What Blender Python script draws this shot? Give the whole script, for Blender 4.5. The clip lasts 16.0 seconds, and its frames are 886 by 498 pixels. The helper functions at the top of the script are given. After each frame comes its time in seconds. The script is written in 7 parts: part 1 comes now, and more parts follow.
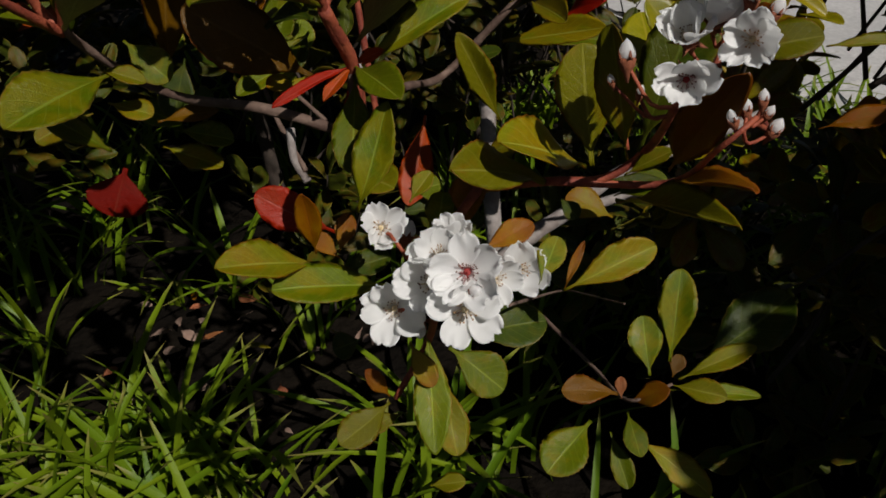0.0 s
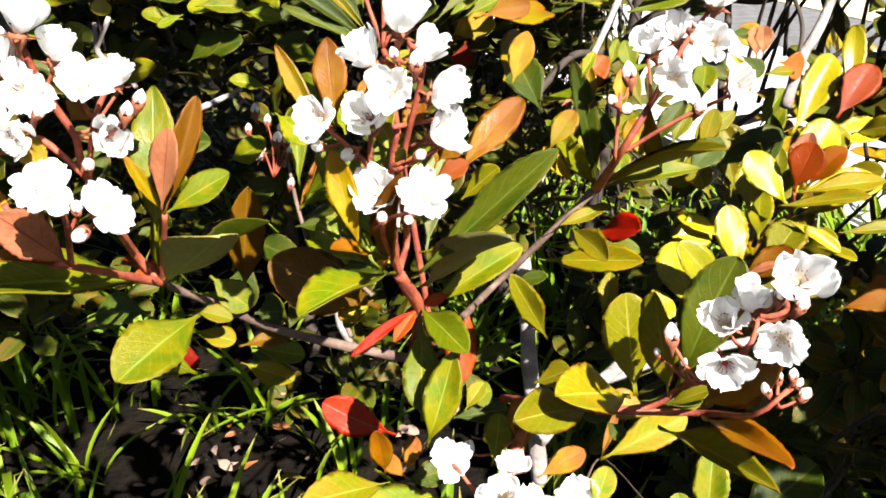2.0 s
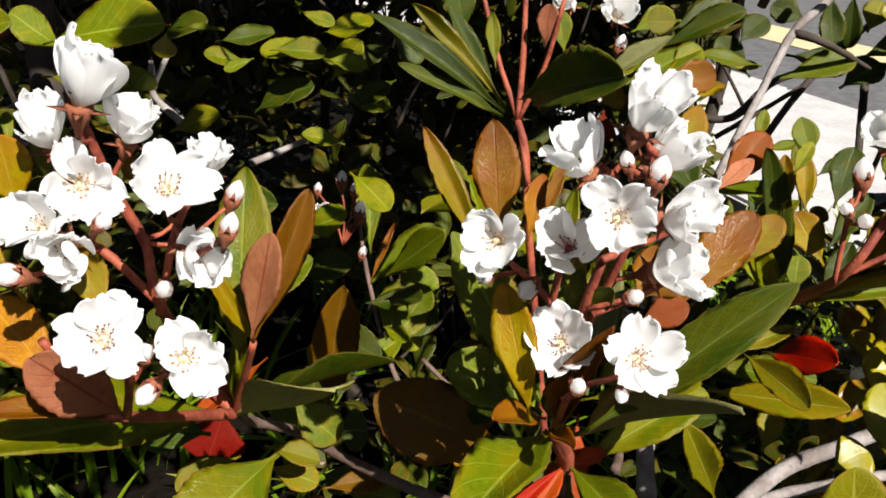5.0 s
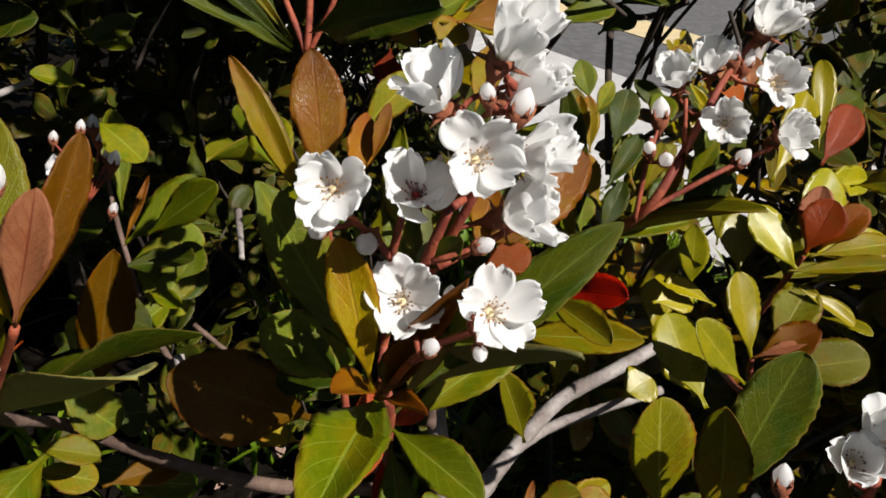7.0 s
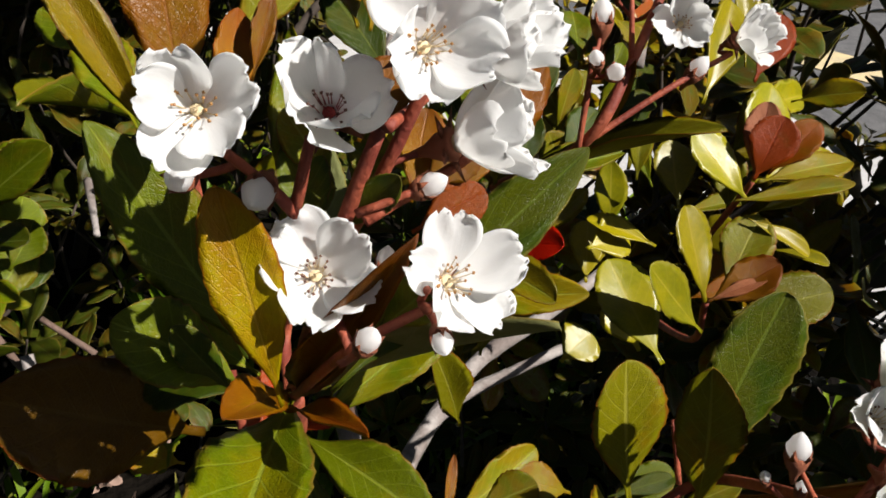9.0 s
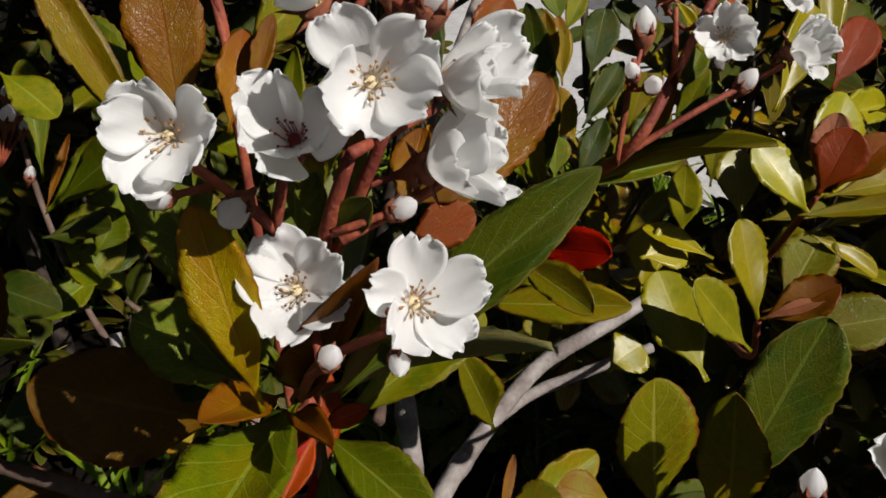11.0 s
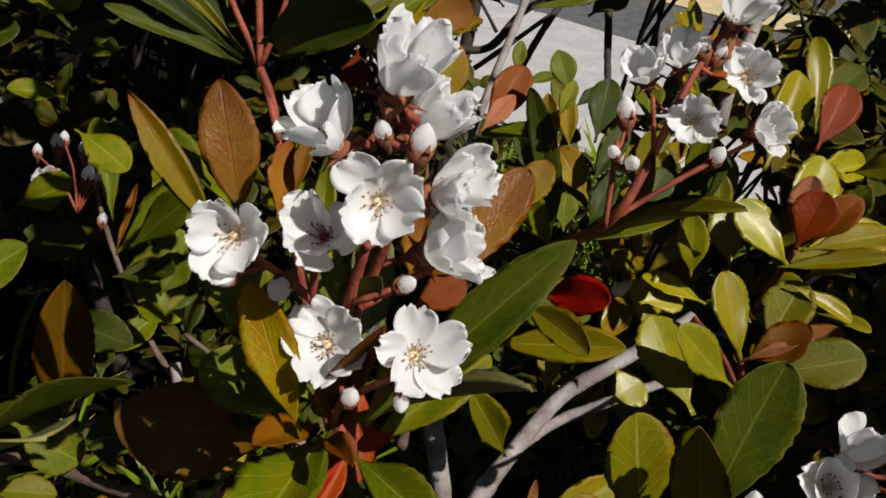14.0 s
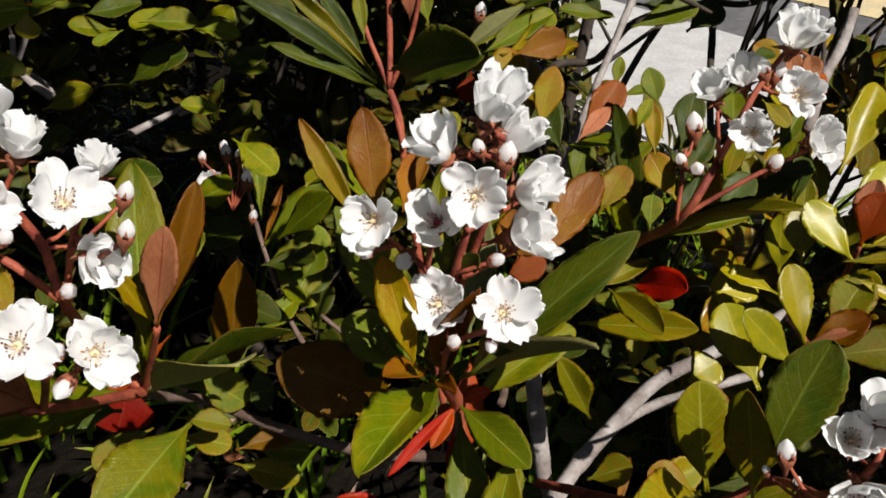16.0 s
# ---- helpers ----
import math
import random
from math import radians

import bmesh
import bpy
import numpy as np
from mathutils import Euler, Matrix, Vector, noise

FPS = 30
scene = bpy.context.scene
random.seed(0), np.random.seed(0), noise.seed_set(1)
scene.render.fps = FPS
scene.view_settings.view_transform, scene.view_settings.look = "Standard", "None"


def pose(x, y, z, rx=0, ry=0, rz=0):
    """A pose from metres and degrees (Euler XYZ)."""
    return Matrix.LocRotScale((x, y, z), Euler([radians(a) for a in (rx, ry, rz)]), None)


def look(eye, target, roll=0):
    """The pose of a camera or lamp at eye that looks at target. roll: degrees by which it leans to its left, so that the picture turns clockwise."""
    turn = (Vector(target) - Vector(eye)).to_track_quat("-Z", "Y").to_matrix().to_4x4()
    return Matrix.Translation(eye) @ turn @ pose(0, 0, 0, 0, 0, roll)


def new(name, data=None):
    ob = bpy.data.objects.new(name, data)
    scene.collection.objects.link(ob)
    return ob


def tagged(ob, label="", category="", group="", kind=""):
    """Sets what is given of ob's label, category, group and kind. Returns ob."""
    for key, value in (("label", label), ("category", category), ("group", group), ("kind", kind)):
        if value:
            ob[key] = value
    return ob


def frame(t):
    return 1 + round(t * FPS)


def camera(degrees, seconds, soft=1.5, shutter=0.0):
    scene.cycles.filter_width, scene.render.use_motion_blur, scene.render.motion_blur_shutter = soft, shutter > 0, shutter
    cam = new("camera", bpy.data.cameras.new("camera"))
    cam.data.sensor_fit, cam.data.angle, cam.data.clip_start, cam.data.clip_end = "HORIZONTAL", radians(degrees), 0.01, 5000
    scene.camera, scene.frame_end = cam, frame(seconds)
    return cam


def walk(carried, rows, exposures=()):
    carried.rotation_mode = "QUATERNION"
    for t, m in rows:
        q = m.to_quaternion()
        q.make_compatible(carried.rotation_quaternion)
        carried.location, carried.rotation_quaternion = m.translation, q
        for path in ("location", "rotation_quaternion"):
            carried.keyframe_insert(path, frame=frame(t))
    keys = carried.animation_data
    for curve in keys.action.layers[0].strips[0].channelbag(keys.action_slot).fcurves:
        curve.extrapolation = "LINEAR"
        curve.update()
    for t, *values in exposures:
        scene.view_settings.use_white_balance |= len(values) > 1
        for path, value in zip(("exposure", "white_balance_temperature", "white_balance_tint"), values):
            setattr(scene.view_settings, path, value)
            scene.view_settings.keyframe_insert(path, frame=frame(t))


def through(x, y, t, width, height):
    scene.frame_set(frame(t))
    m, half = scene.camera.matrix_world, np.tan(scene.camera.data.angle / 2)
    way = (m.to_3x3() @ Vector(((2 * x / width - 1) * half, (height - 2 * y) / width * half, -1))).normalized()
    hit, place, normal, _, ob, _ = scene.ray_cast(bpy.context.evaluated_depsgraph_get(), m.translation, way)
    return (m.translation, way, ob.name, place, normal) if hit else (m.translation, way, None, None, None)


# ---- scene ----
cam = camera(56.8, 16.0, soft=1.7)
METRES, EYE, TILT, LEAN, TURN = 0.5, 0.6, -32.0, 0.0, 0.0
ROWS = [
    (0.0, 0.0, 0.0, 0.0, -0.0, 0.0, -0.0),
    (0.5, 0.0005, -0.0077, 0.0091, 0.04, 0.1, 0.27),
    (1.0, 0.0059, -0.0301, 0.0425, 0.14, 1.67, 0.79),
    (1.5, 0.0009, -0.0633, 0.0797, 0.36, 4.02, 1.04),
    (2.0, -0.0415, -0.0803, 0.1327, 0.69, 5.03, 0.63),
    (2.5, -0.0976, -0.0772, 0.148, 1.63, 6.33, -1.79),
    (3.0, -0.1153, -0.0684, 0.1493, 2.22, 7.24, -2.35),
    (5.5, -0.1393, 0.0909, 0.2207, 1.8, 7.47, -2.22),
    (6.0, -0.1289, 0.0717, 0.2253, 0.07, 7.17, -2.05),
    (6.5, -0.1492, 0.0865, 0.2291, -7.02, 6.71, -1.41),
    (7.0, -0.1748, 0.1299, 0.2199, -15.45, 3.96, 2.11),
    (7.5, -0.1947, 0.1923, 0.2176, -21.59, 2.09, 5.05),
    (8.0, -0.1997, 0.2262, 0.2192, -22.53, 1.46, 5.84),
    (8.5, -0.187, 0.2456, 0.2166, -23.82, 0.72, 6.7),
    (9.0, -0.1601, 0.2426, 0.2243, -23.81, 0.37, 6.82),
    (11.5, -0.1193, 0.2147, 0.2322, -14.78, 0.43, 4.18),
    (12.0, -0.1164, 0.2078, 0.2356, -14.17, 0.65, 4.26),
    (12.5, -0.1216, 0.2136, 0.2327, -13.83, 0.89, 4.17),
    (13.0, -0.1269, 0.1872, 0.2435, -13.6, 1.24, 4.15),
    (13.5, -0.1277, 0.1474, 0.2508, -13.46, 1.82, 4.22),
    (14.0, -0.123, 0.1389, 0.2449, -13.09, 2.35, 4.31),
    (14.5, -0.1181, 0.1364, 0.2506, -12.33, 2.37, 4.27),
    (15.0, -0.1174, 0.1167, 0.248, -11.65, 2.7, 4.18),
    (15.5, -0.1252, 0.0809, 0.2374, -10.08, 2.92, 3.86),
    (16.0, -0.1295, 0.0263, 0.2286, -4.79, 3.11, 3.06),
]
EXPOSURES = [
    (0.0, -0.38), (0.5, -0.33), (1.0, 0.92), (1.5, 1.84), (2.0, 2.12), (2.5, 1.64), (3.0, 1.60), (5.5, 0.70), (6.0, 0.36), (6.5, 0.19), (7.0, 0.56), (7.5, 0.60), (8.0, 0.69),
    (8.5, 0.88), (9.0, 0.72), (11.5, 0.07), (12.0, 0.49), (12.5, 0.55), (13.0, 0.72), (13.5, 0.29), (14.0, 0.14), (14.5, 0.29), (15.0, -0.09), (15.5, 0.09), (16.0, 0.54),
]
walk(cam, [(t, pose(0, 0, EYE, TILT, LEAN, TURN) @ pose(METRES * x, METRES * y, METRES * z, 90 + pitch, roll, yaw)) for t, x, y, z, yaw, pitch, roll in ROWS], EXPOSURES)

# ---- sky and sun ----
SUN_FROM = Vector((0.40, -0.57, 0.72)).normalized()
world = bpy.data.worlds.new("sky")
scene.world = world
world.use_nodes = True
wn = world.node_tree
sky = wn.nodes.new("ShaderNodeTexSky")
sky.sky_type, sky.sun_disc = "NISHITA", False
sky.sun_elevation = math.asin(SUN_FROM.z)
sky.sun_rotation = math.atan2(SUN_FROM.x, SUN_FROM.y)
wn.links.new(sky.outputs[0], wn.nodes["Background"].inputs[0])
wn.nodes["Background"].inputs[1].default_value = 0.021
sun = new("sun", bpy.data.lights.new("sun", "SUN"))
sun.data.energy, sun.data.angle, sun.data.color = 5.0, radians(0.5), (1.0, 0.950, 0.90)
sun.matrix_world = look(SUN_FROM * 10, (0, 0, 0))


# ---- materials ----
class Nodes:
    """Short hand for building one material's node tree."""

    def __init__(self, name):
        self.mat = bpy.data.materials.new(name)
        self.mat.use_nodes = True
        self.tree = self.mat.node_tree
        self.bsdf = self.tree.nodes["Principled BSDF"]

    def put(self, socket, value):
        if hasattr(value, "is_output"):
            self.tree.links.new(value, socket)
        elif isinstance(value, tuple) and len(value) == 3 and socket.type == "RGBA":
            socket.default_value = (*value, 1)
        else:
            socket.default_value = value

    def math(self, op, a, b=0.0, c=0.0, clamp=False):
        n = self.tree.nodes.new("ShaderNodeMath")
        n.operation, n.use_clamp = op, clamp
        for k, v in enumerate((a, b, c)):
            self.put(n.inputs[k], v)
        return n.outputs[0]

    def mix(self, f, a, b, blend="MIX"):
        n = self.tree.nodes.new("ShaderNodeMix")
        n.data_type, n.blend_type = "RGBA", blend
        self.put(n.inputs[0], f), self.put(n.inputs[6], a), self.put(n.inputs[7], b)
        return n.outputs[2]

    def coord(self, which):
        return self.tree.nodes.new("ShaderNodeTexCoord").outputs[which]

    def split(self, v):
        n = self.tree.nodes.new("ShaderNodeSeparateXYZ")
        self.put(n.inputs[0], v)
        return n.outputs

    def scaled(self, v, scale, offset=None):
        n = self.tree.nodes.new("ShaderNodeMapping")
        self.put(n.inputs[0], v)
        n.inputs[3].default_value = scale
        if offset is not None:
            self.put(n.inputs[1], offset)
        return n.outputs[0]

    def noise(self, v, scale, detail=3.0, rough=0.55):
        n = self.tree.nodes.new("ShaderNodeTexNoise")
        self.put(n.inputs["Vector"], v)
        n.inputs["Scale"].default_value, n.inputs["Detail"].default_value, n.inputs["Roughness"].default_value = scale, detail, rough
        return n.outputs[0]

    def voronoi(self, v, scale, feature="F1"):
        n = self.tree.nodes.new("ShaderNodeTexVoronoi")
        n.feature = feature
        self.put(n.inputs["Vector"], v)
        n.inputs["Scale"].default_value = scale
        return n.outputs["Distance"]

    def band(self, v, low, high):
        n = self.tree.nodes.new("ShaderNodeMapRange")
        n.interpolation_type = "SMOOTHSTEP"
        self.put(n.inputs[0], v)
        n.inputs[1].default_value, n.inputs[2].default_value = low, high
        return n.outputs[0]

    def chance(self):
        return self.tree.nodes.new("ShaderNodeObjectInfo").outputs["Random"]

    def island(self):
        return self.tree.nodes.new("ShaderNodeNewGeometry").outputs["Random Per Island"]

    def bump(self, height, strength, distance):
        n = self.tree.nodes.new("ShaderNodeBump")
        n.inputs["Strength"].default_value, n.inputs["Distance"].default_value = strength, distance
        self.put(n.inputs["Height"], height)
        self.tree.links.new(n.outputs[0], self.bsdf.inputs["Normal"])

    def finish(self, colour, rough=0.5, spec=0.5, through=0.0, glow=None):
        self.put(self.bsdf.inputs["Base Color"], colour)
        self.put(self.bsdf.inputs["Roughness"], rough)
        self.bsdf.inputs["Specular IOR Level"].default_value = spec
        if through:
            t = self.tree.nodes.new("ShaderNodeBsdfTranslucent")
            self.put(t.inputs[0], glow if glow is not None else colour)
            m = self.tree.nodes.new("ShaderNodeMixShader")
            m.inputs[0].default_value = through
            self.tree.links.new(self.bsdf.outputs[0], m.inputs[1])
            self.tree.links.new(t.outputs[0], m.inputs[2])
            self.tree.links.new(m.outputs[0], self.tree.nodes["Material Output"].inputs[0])
        return self.mat


def leaf_material(name, base, second, vein, rough=0.36, single=True, rim=(0.30, 0.22, 0.05), tip=None, tip_from=0.45, tip_to=1.1, spec=0.26, relief=0.38):
    """Leaf blade: midrib and side veins along the UVs, blotches, specks and a paler or redder margin."""
    n = Nodes(name)
    uv = n.coord("UV")
    u, v, _ = n.split(uv)
    rnd = n.chance() if single else n.island()
    off = n.math("ABSOLUTE", n.math("SUBTRACT", u, 0.5))
    mid = n.math("SUBTRACT", 1.0, n.band(off, 0.012, 0.035))
    side = n.math("FRACT", n.math("MULTIPLY", n.math("SUBTRACT", v, n.math("MULTIPLY", off, 0.55)), 8.5))
    side = n.math("ABSOLUTE", n.math("SUBTRACT", side, 0.5))
    side = n.math("SUBTRACT", 1.0, n.band(side, 0.015, 0.07))
    place = n.scaled(uv, (1.0, 2.2, 1.0), None)
    shift = n.tree.nodes.new("ShaderNodeVectorMath")
    shift.operation = "ADD"
    n.put(shift.inputs[0], place)
    comb = n.tree.nodes.new("ShaderNodeCombineXYZ")
    n.put(comb.inputs[0], n.math("MULTIPLY", rnd, 37.0)), n.put(comb.inputs[1], n.math("MULTIPLY", rnd, 91.0))
    n.put(shift.inputs[1], comb.outputs[0])
    p = shift.outputs[0]
    blotch = n.noise(p, 1.7, 3.0)
    net = n.voronoi(p, 26.0, "DISTANCE_TO_EDGE")
    net_line = n.math("SUBTRACT", 1.0, n.band(net, 0.0, 0.09))
    col = n.mix(n.band(n.math("ADD", blotch, n.math("MULTIPLY", n.math("SUBTRACT", rnd, 0.5), 0.25)), 0.42, 0.66), base, second)
    tone = n.math("MULTIPLY_ADD", n.noise(p, 9.0, 2.0), 0.5, 0.75)
    col = n.mix(1.0, col, n.tree_value(tone), "MULTIPLY")
    col = n.mix(n.math("MULTIPLY", net_line, 0.16), col, vein)
    col = n.mix(n.math("MULTIPLY", side, 0.30), col, vein)
    col = n.mix(n.math("MULTIPLY", mid, 0.65), col, vein)
    if tip is not None:
        reach = n.math("ADD", v, n.math("MULTIPLY", n.math("SUBTRACT", n.noise(p, 3.0, 2.0), 0.5), 0.35))
        col = n.mix(n.band(reach, tip_from, tip_to), col, tip)
    edge = n.band(n.math("ADD", off, n.math("MULTIPLY", n.noise(p, 6.0, 2.0), 0.03)), 0.475, 0.512)
    col = n.mix(n.math("MULTIPLY", edge, 0.7), col, rim)
    spot = n.math("SUBTRACT", 1.0, n.band(n.voronoi(p, 7.0), 0.03, 0.09))
    spot = n.math("MULTIPLY", spot, n.band(n.noise(p, 2.3, 1.0), 0.52, 0.62))
    col = n.mix(n.math("MULTIPLY", spot, 0.75), col, (0.09, 0.03, 0.015))
    hsv = n.tree.nodes.new("ShaderNodeHueSaturation")
    n.put(hsv.inputs["Hue"], n.math("MULTIPLY_ADD", rnd, 0.018, 0.494))
    n.put(hsv.inputs["Value"], n.math("MULTIPLY_ADD", n.math("FRACT", n.math("MULTIPLY", rnd, 7.31)), 0.36, 0.54))
    hsv.inputs["Saturation"].default_value = 1.06
    n.put(hsv.inputs["Color"], col)
    col = hsv.outputs[0]
    h = n.math("ADD", n.math("MULTIPLY", mid, -1.0), n.math("MULTIPLY", side, -0.5))
    h = n.math("ADD", h, n.math("MULTIPLY", n.noise(p, 14.0, 2.0), 0.7))
    h = n.math("ADD", h, n.math("MULTIPLY", n.band(net, 0.0, 0.12), 0.35))
    n.bump(h, relief, 0.0007)
    r = n.math("MULTIPLY_ADD", n.noise(p, 5.0, 2.0), 0.25, rough - 0.1)
    return n.finish(col, r, spec, 0.25)


def tree_value(self, value):
    n = self.tree.nodes.new("ShaderNodeCombineColor")
    for k in range(3):
        self.put(n.inputs[k], value)
    return n.outputs[0]


Nodes.tree_value = tree_value

RUST_RIM = (0.24, 0.055, 0.018)
LEAF = {
    "green": leaf_material("leaf_green", (0.138, 0.178, 0.008), (0.228, 0.200, 0.011), (0.34, 0.40, 0.06), rim=(0.30, 0.17, 0.04)),
    "olive": leaf_material("leaf_olive", (0.205, 0.198, 0.012), (0.270, 0.182, 0.015), (0.40, 0.38, 0.07), rim=RUST_RIM),
    "yellow": leaf_material("leaf_yellow_green", (0.375, 0.318, 0.022), (0.290, 0.270, 0.018), (0.50, 0.40, 0.06), 0.32, spec=0.40, relief=0.10),
    "amber": leaf_material("leaf_amber", (0.335, 0.250, 0.013), (0.345, 0.190, 0.014), (0.42, 0.26, 0.05), rim=RUST_RIM, tip=(0.350, 0.140, 0.014), tip_from=0.6),
    "brown": leaf_material("leaf_brown", (0.330, 0.145, 0.007), (0.310, 0.100, 0.007), (0.34, 0.12, 0.04), rim=RUST_RIM, tip=(0.240, 0.070, 0.012)),
    # bronze leaves; on the brown leaves its darkness is painted shade
    "bronze": leaf_material("leaf_bronze_and_shade", (0.190, 0.078, 0.010), (0.165, 0.070, 0.010), (0.24, 0.12, 0.03), rim=(0.26, 0.05, 0.02)),
    "rust": leaf_material("leaf_rust", (0.330, 0.085, 0.011), (0.290, 0.105, 0.012), (0.36, 0.09, 0.03), rim=RUST_RIM),
    "ember": leaf_material("leaf_ember_orange", (0.380, 0.078, 0.016), (0.330, 0.095, 0.016), (0.40, 0.08, 0.03), rim=RUST_RIM),
    "pinkbrown": leaf_material("leaf_pink_brown", (0.500, 0.205, 0.105), (0.430, 0.155, 0.075), (0.26, 0.05, 0.03), 0.55, rim=RUST_RIM),
    "orange": leaf_material("leaf_orange", (0.440, 0.180, 0.018), (0.370, 0.135, 0.016), (0.46, 0.25, 0.05), rim=RUST_RIM),
    "red": leaf_material("leaf_red", (0.470, 0.040, 0.010), (0.400, 0.055, 0.014), (0.55, 0.16, 0.12), rim=(0.40, 0.03, 0.02)),
    # darker copy of red: shade put into the colour of three leaves
    "redshade": leaf_material("leaf_red_shade_dark", (0.250, 0.016, 0.006), (0.200, 0.022, 0.008), (0.28, 0.05, 0.03), 0.5, rim=(0.20, 0.02, 0.01), spec=0.12),
    "redtip": leaf_material("leaf_olive_with_red_tip", (0.205, 0.180, 0.015), (0.290, 0.130, 0.020), (0.40, 0.32, 0.07), rim=(0.30, 0.05, 0.02), tip=(0.600, 0.034, 0.006), tip_from=0.12, tip_to=0.30),
    # deep green leaves, and green leaves darkened where shade should fall
    "dark": leaf_material("leaf_deep_green_and_shade", (0.042, 0.068, 0.005), (0.078, 0.084, 0.006), (0.15, 0.18, 0.03), rim=(0.22, 0.16, 0.04)),
    "grey": leaf_material("leaf_grey_green", (0.300, 0.305, 0.120), (0.260, 0.265, 0.100), (0.38, 0.39, 0.18), 0.60, spec=0.15),
    # mass colours are lowered to paint deep shade; sunlit is the brighter copy
    "mass": leaf_material("leaf_mass_shade_dark", (0.062, 0.080, 0.008), (0.120, 0.070, 0.010), (0.13, 0.16, 0.03), 0.36, False),
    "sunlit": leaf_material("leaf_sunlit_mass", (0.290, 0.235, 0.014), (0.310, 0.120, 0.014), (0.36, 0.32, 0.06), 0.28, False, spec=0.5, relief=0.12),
}


def plain_material(name, a, b, scale, rough, bump=0.3, dist=0.0005, spec=0.4, through=0.0, detail=5.0):
    n = Nodes(name)
    p = n.coord("Object")
    big, fine = n.noise(p, scale * 0.15, 3.0), n.noise(p, scale, detail)
    col = n.mix(n.band(big, 0.35, 0.65), a, b)
    col = n.mix(1.0, col, n.tree_value(n.math("MULTIPLY_ADD", fine, 0.7, 0.65)), "MULTIPLY")
    n.bump(fine, bump, dist)
    return n.finish(col, n.math("MULTIPLY_ADD", fine, 0.2, rough - 0.1), spec, through)


def petal_material():
    n = Nodes("white_petal")
    u, v, _ = n.split(n.coord("UV"))
    streak = n.noise(n.scaled(n.coord("UV"), (9.0, 1.2, 1.0)), 2.5, 3.0)
    foot = n.math("SUBTRACT", 1.0, n.band(v, 0.0, 0.2))
    col = n.mix(n.math("MULTIPLY", foot, 0.22), (0.97, 0.97, 0.965), (0.76, 0.54, 0.44))
    col = n.mix(n.math("MULTIPLY", streak, 0.10), col, (0.80, 0.79, 0.78))
    n.bump(n.math("ADD", streak, n.math("MULTIPLY", n.noise(n.coord("UV"), 7.0, 3.0), 1.0)), 0.20, 0.0005)
    n.finish(col, 0.5, 0.3, 0.58, (0.97, 0.97, 0.955))
    clear, thin = n.tree.nodes.new("ShaderNodeBsdfTransparent"), n.tree.nodes.new("ShaderNodeMixShader")
    thin.inputs[0].default_value = 0.10
    end = n.tree.nodes["Material Output"].inputs[0]
    n.tree.links.new(end.links[0].from_socket, thin.inputs[1])
    n.tree.links.new(clear.outputs[0], thin.inputs[2])
    n.tree.links.new(thin.outputs[0], end)
    return n.mat


PETAL = petal_material()
CALYX = plain_material("rusty_felt", (0.300, 0.095, 0.040), (0.180, 0.050, 0.025), 1800.0, 0.8, 0.6, 0.0002)
STEMS = {
    "redstem": plain_material("red_brown_shoot", (0.310, 0.072, 0.032), (0.170, 0.030, 0.017), 700.0, 0.65, 0.8, 0.0006),
    "bark": plain_material("brown_bark", (0.160, 0.105, 0.078), (0.085, 0.050, 0.036), 500.0, 0.8, 0.7, 0.0008),
    "grey": plain_material("grey_bark", (0.300, 0.270, 0.250), (0.160, 0.130, 0.115), 350.0, 0.85, 0.8, 0.001),
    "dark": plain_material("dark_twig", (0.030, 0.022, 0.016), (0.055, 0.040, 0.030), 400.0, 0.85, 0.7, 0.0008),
}
CREAM = plain_material("cream_filament", (0.640, 0.560, 0.330), (0.560, 0.400, 0.250), 2000.0, 0.6)
PINK = plain_material("crimson_filament", (0.330, 0.035, 0.030), (0.230, 0.020, 0.018), 2000.0, 0.6)
GOLD = plain_material("golden_anther", (0.400, 0.210, 0.060), (0.240, 0.110, 0.040), 2000.0, 0.7)
DUSK = plain_material("dark_anther", (0.110, 0.050, 0.040), (0.180, 0.090, 0.050), 2000.0, 0.7)
# soil colour lowered to near black, standing for shade under the shrub
SHADED_SOIL = plain_material("soil", (0.008, 0.006, 0.004), (0.005, 0.004, 0.003), 60.0, 0.95, 1.0, 0.01, 0.05)
CONCRETE = plain_material("pale_concrete", (0.450, 0.440, 0.425), (0.390, 0.382, 0.370), 90.0, 0.85, 0.4, 0.002)
ASPHALT = plain_material("worn_asphalt", (0.120, 0.118, 0.118), (0.085, 0.084, 0.085), 160.0, 0.9, 0.9, 0.004)
PAINT = plain_material("yellow_road_paint", (0.580, 0.460, 0.250), (0.480, 0.400, 0.240), 120.0, 0.8, 0.5, 0.002)


def grass_material():
    n = Nodes("strap_leaf_grass")
    u, v, _ = n.split(n.coord("UV"))
    rnd = n.island()
    col = n.mix(rnd, (0.080, 0.160, 0.004), (0.200, 0.270, 0.008))
    col = n.mix(n.band(v, 0.8, 1.0), col, (0.300, 0.240, 0.070))
    rib = n.noise(n.scaled(n.coord("UV"), (14.0, 0.6, 1.0)), 3.0, 2.0)
    col = n.mix(n.math("MULTIPLY", rib, 0.35), col, (0.080, 0.145, 0.008))
    n.bump(rib, 0.3, 0.0005)
    return n.finish(col, 0.42, 0.25, 0.30)


GRASS = grass_material()


def litter_material():
    n = Nodes("dead_leaf_litter")
    col = n.mix(n.island(), (0.200, 0.115, 0.080), (0.090, 0.045, 0.026))
    col = n.mix(n.math("MULTIPLY", n.noise(n.coord("Object"), 90.0, 3.0), 0.6), col, (0.420, 0.310, 0.250))
    return n.finish(col, 0.8, 0.3)


LITTER = litter_material()


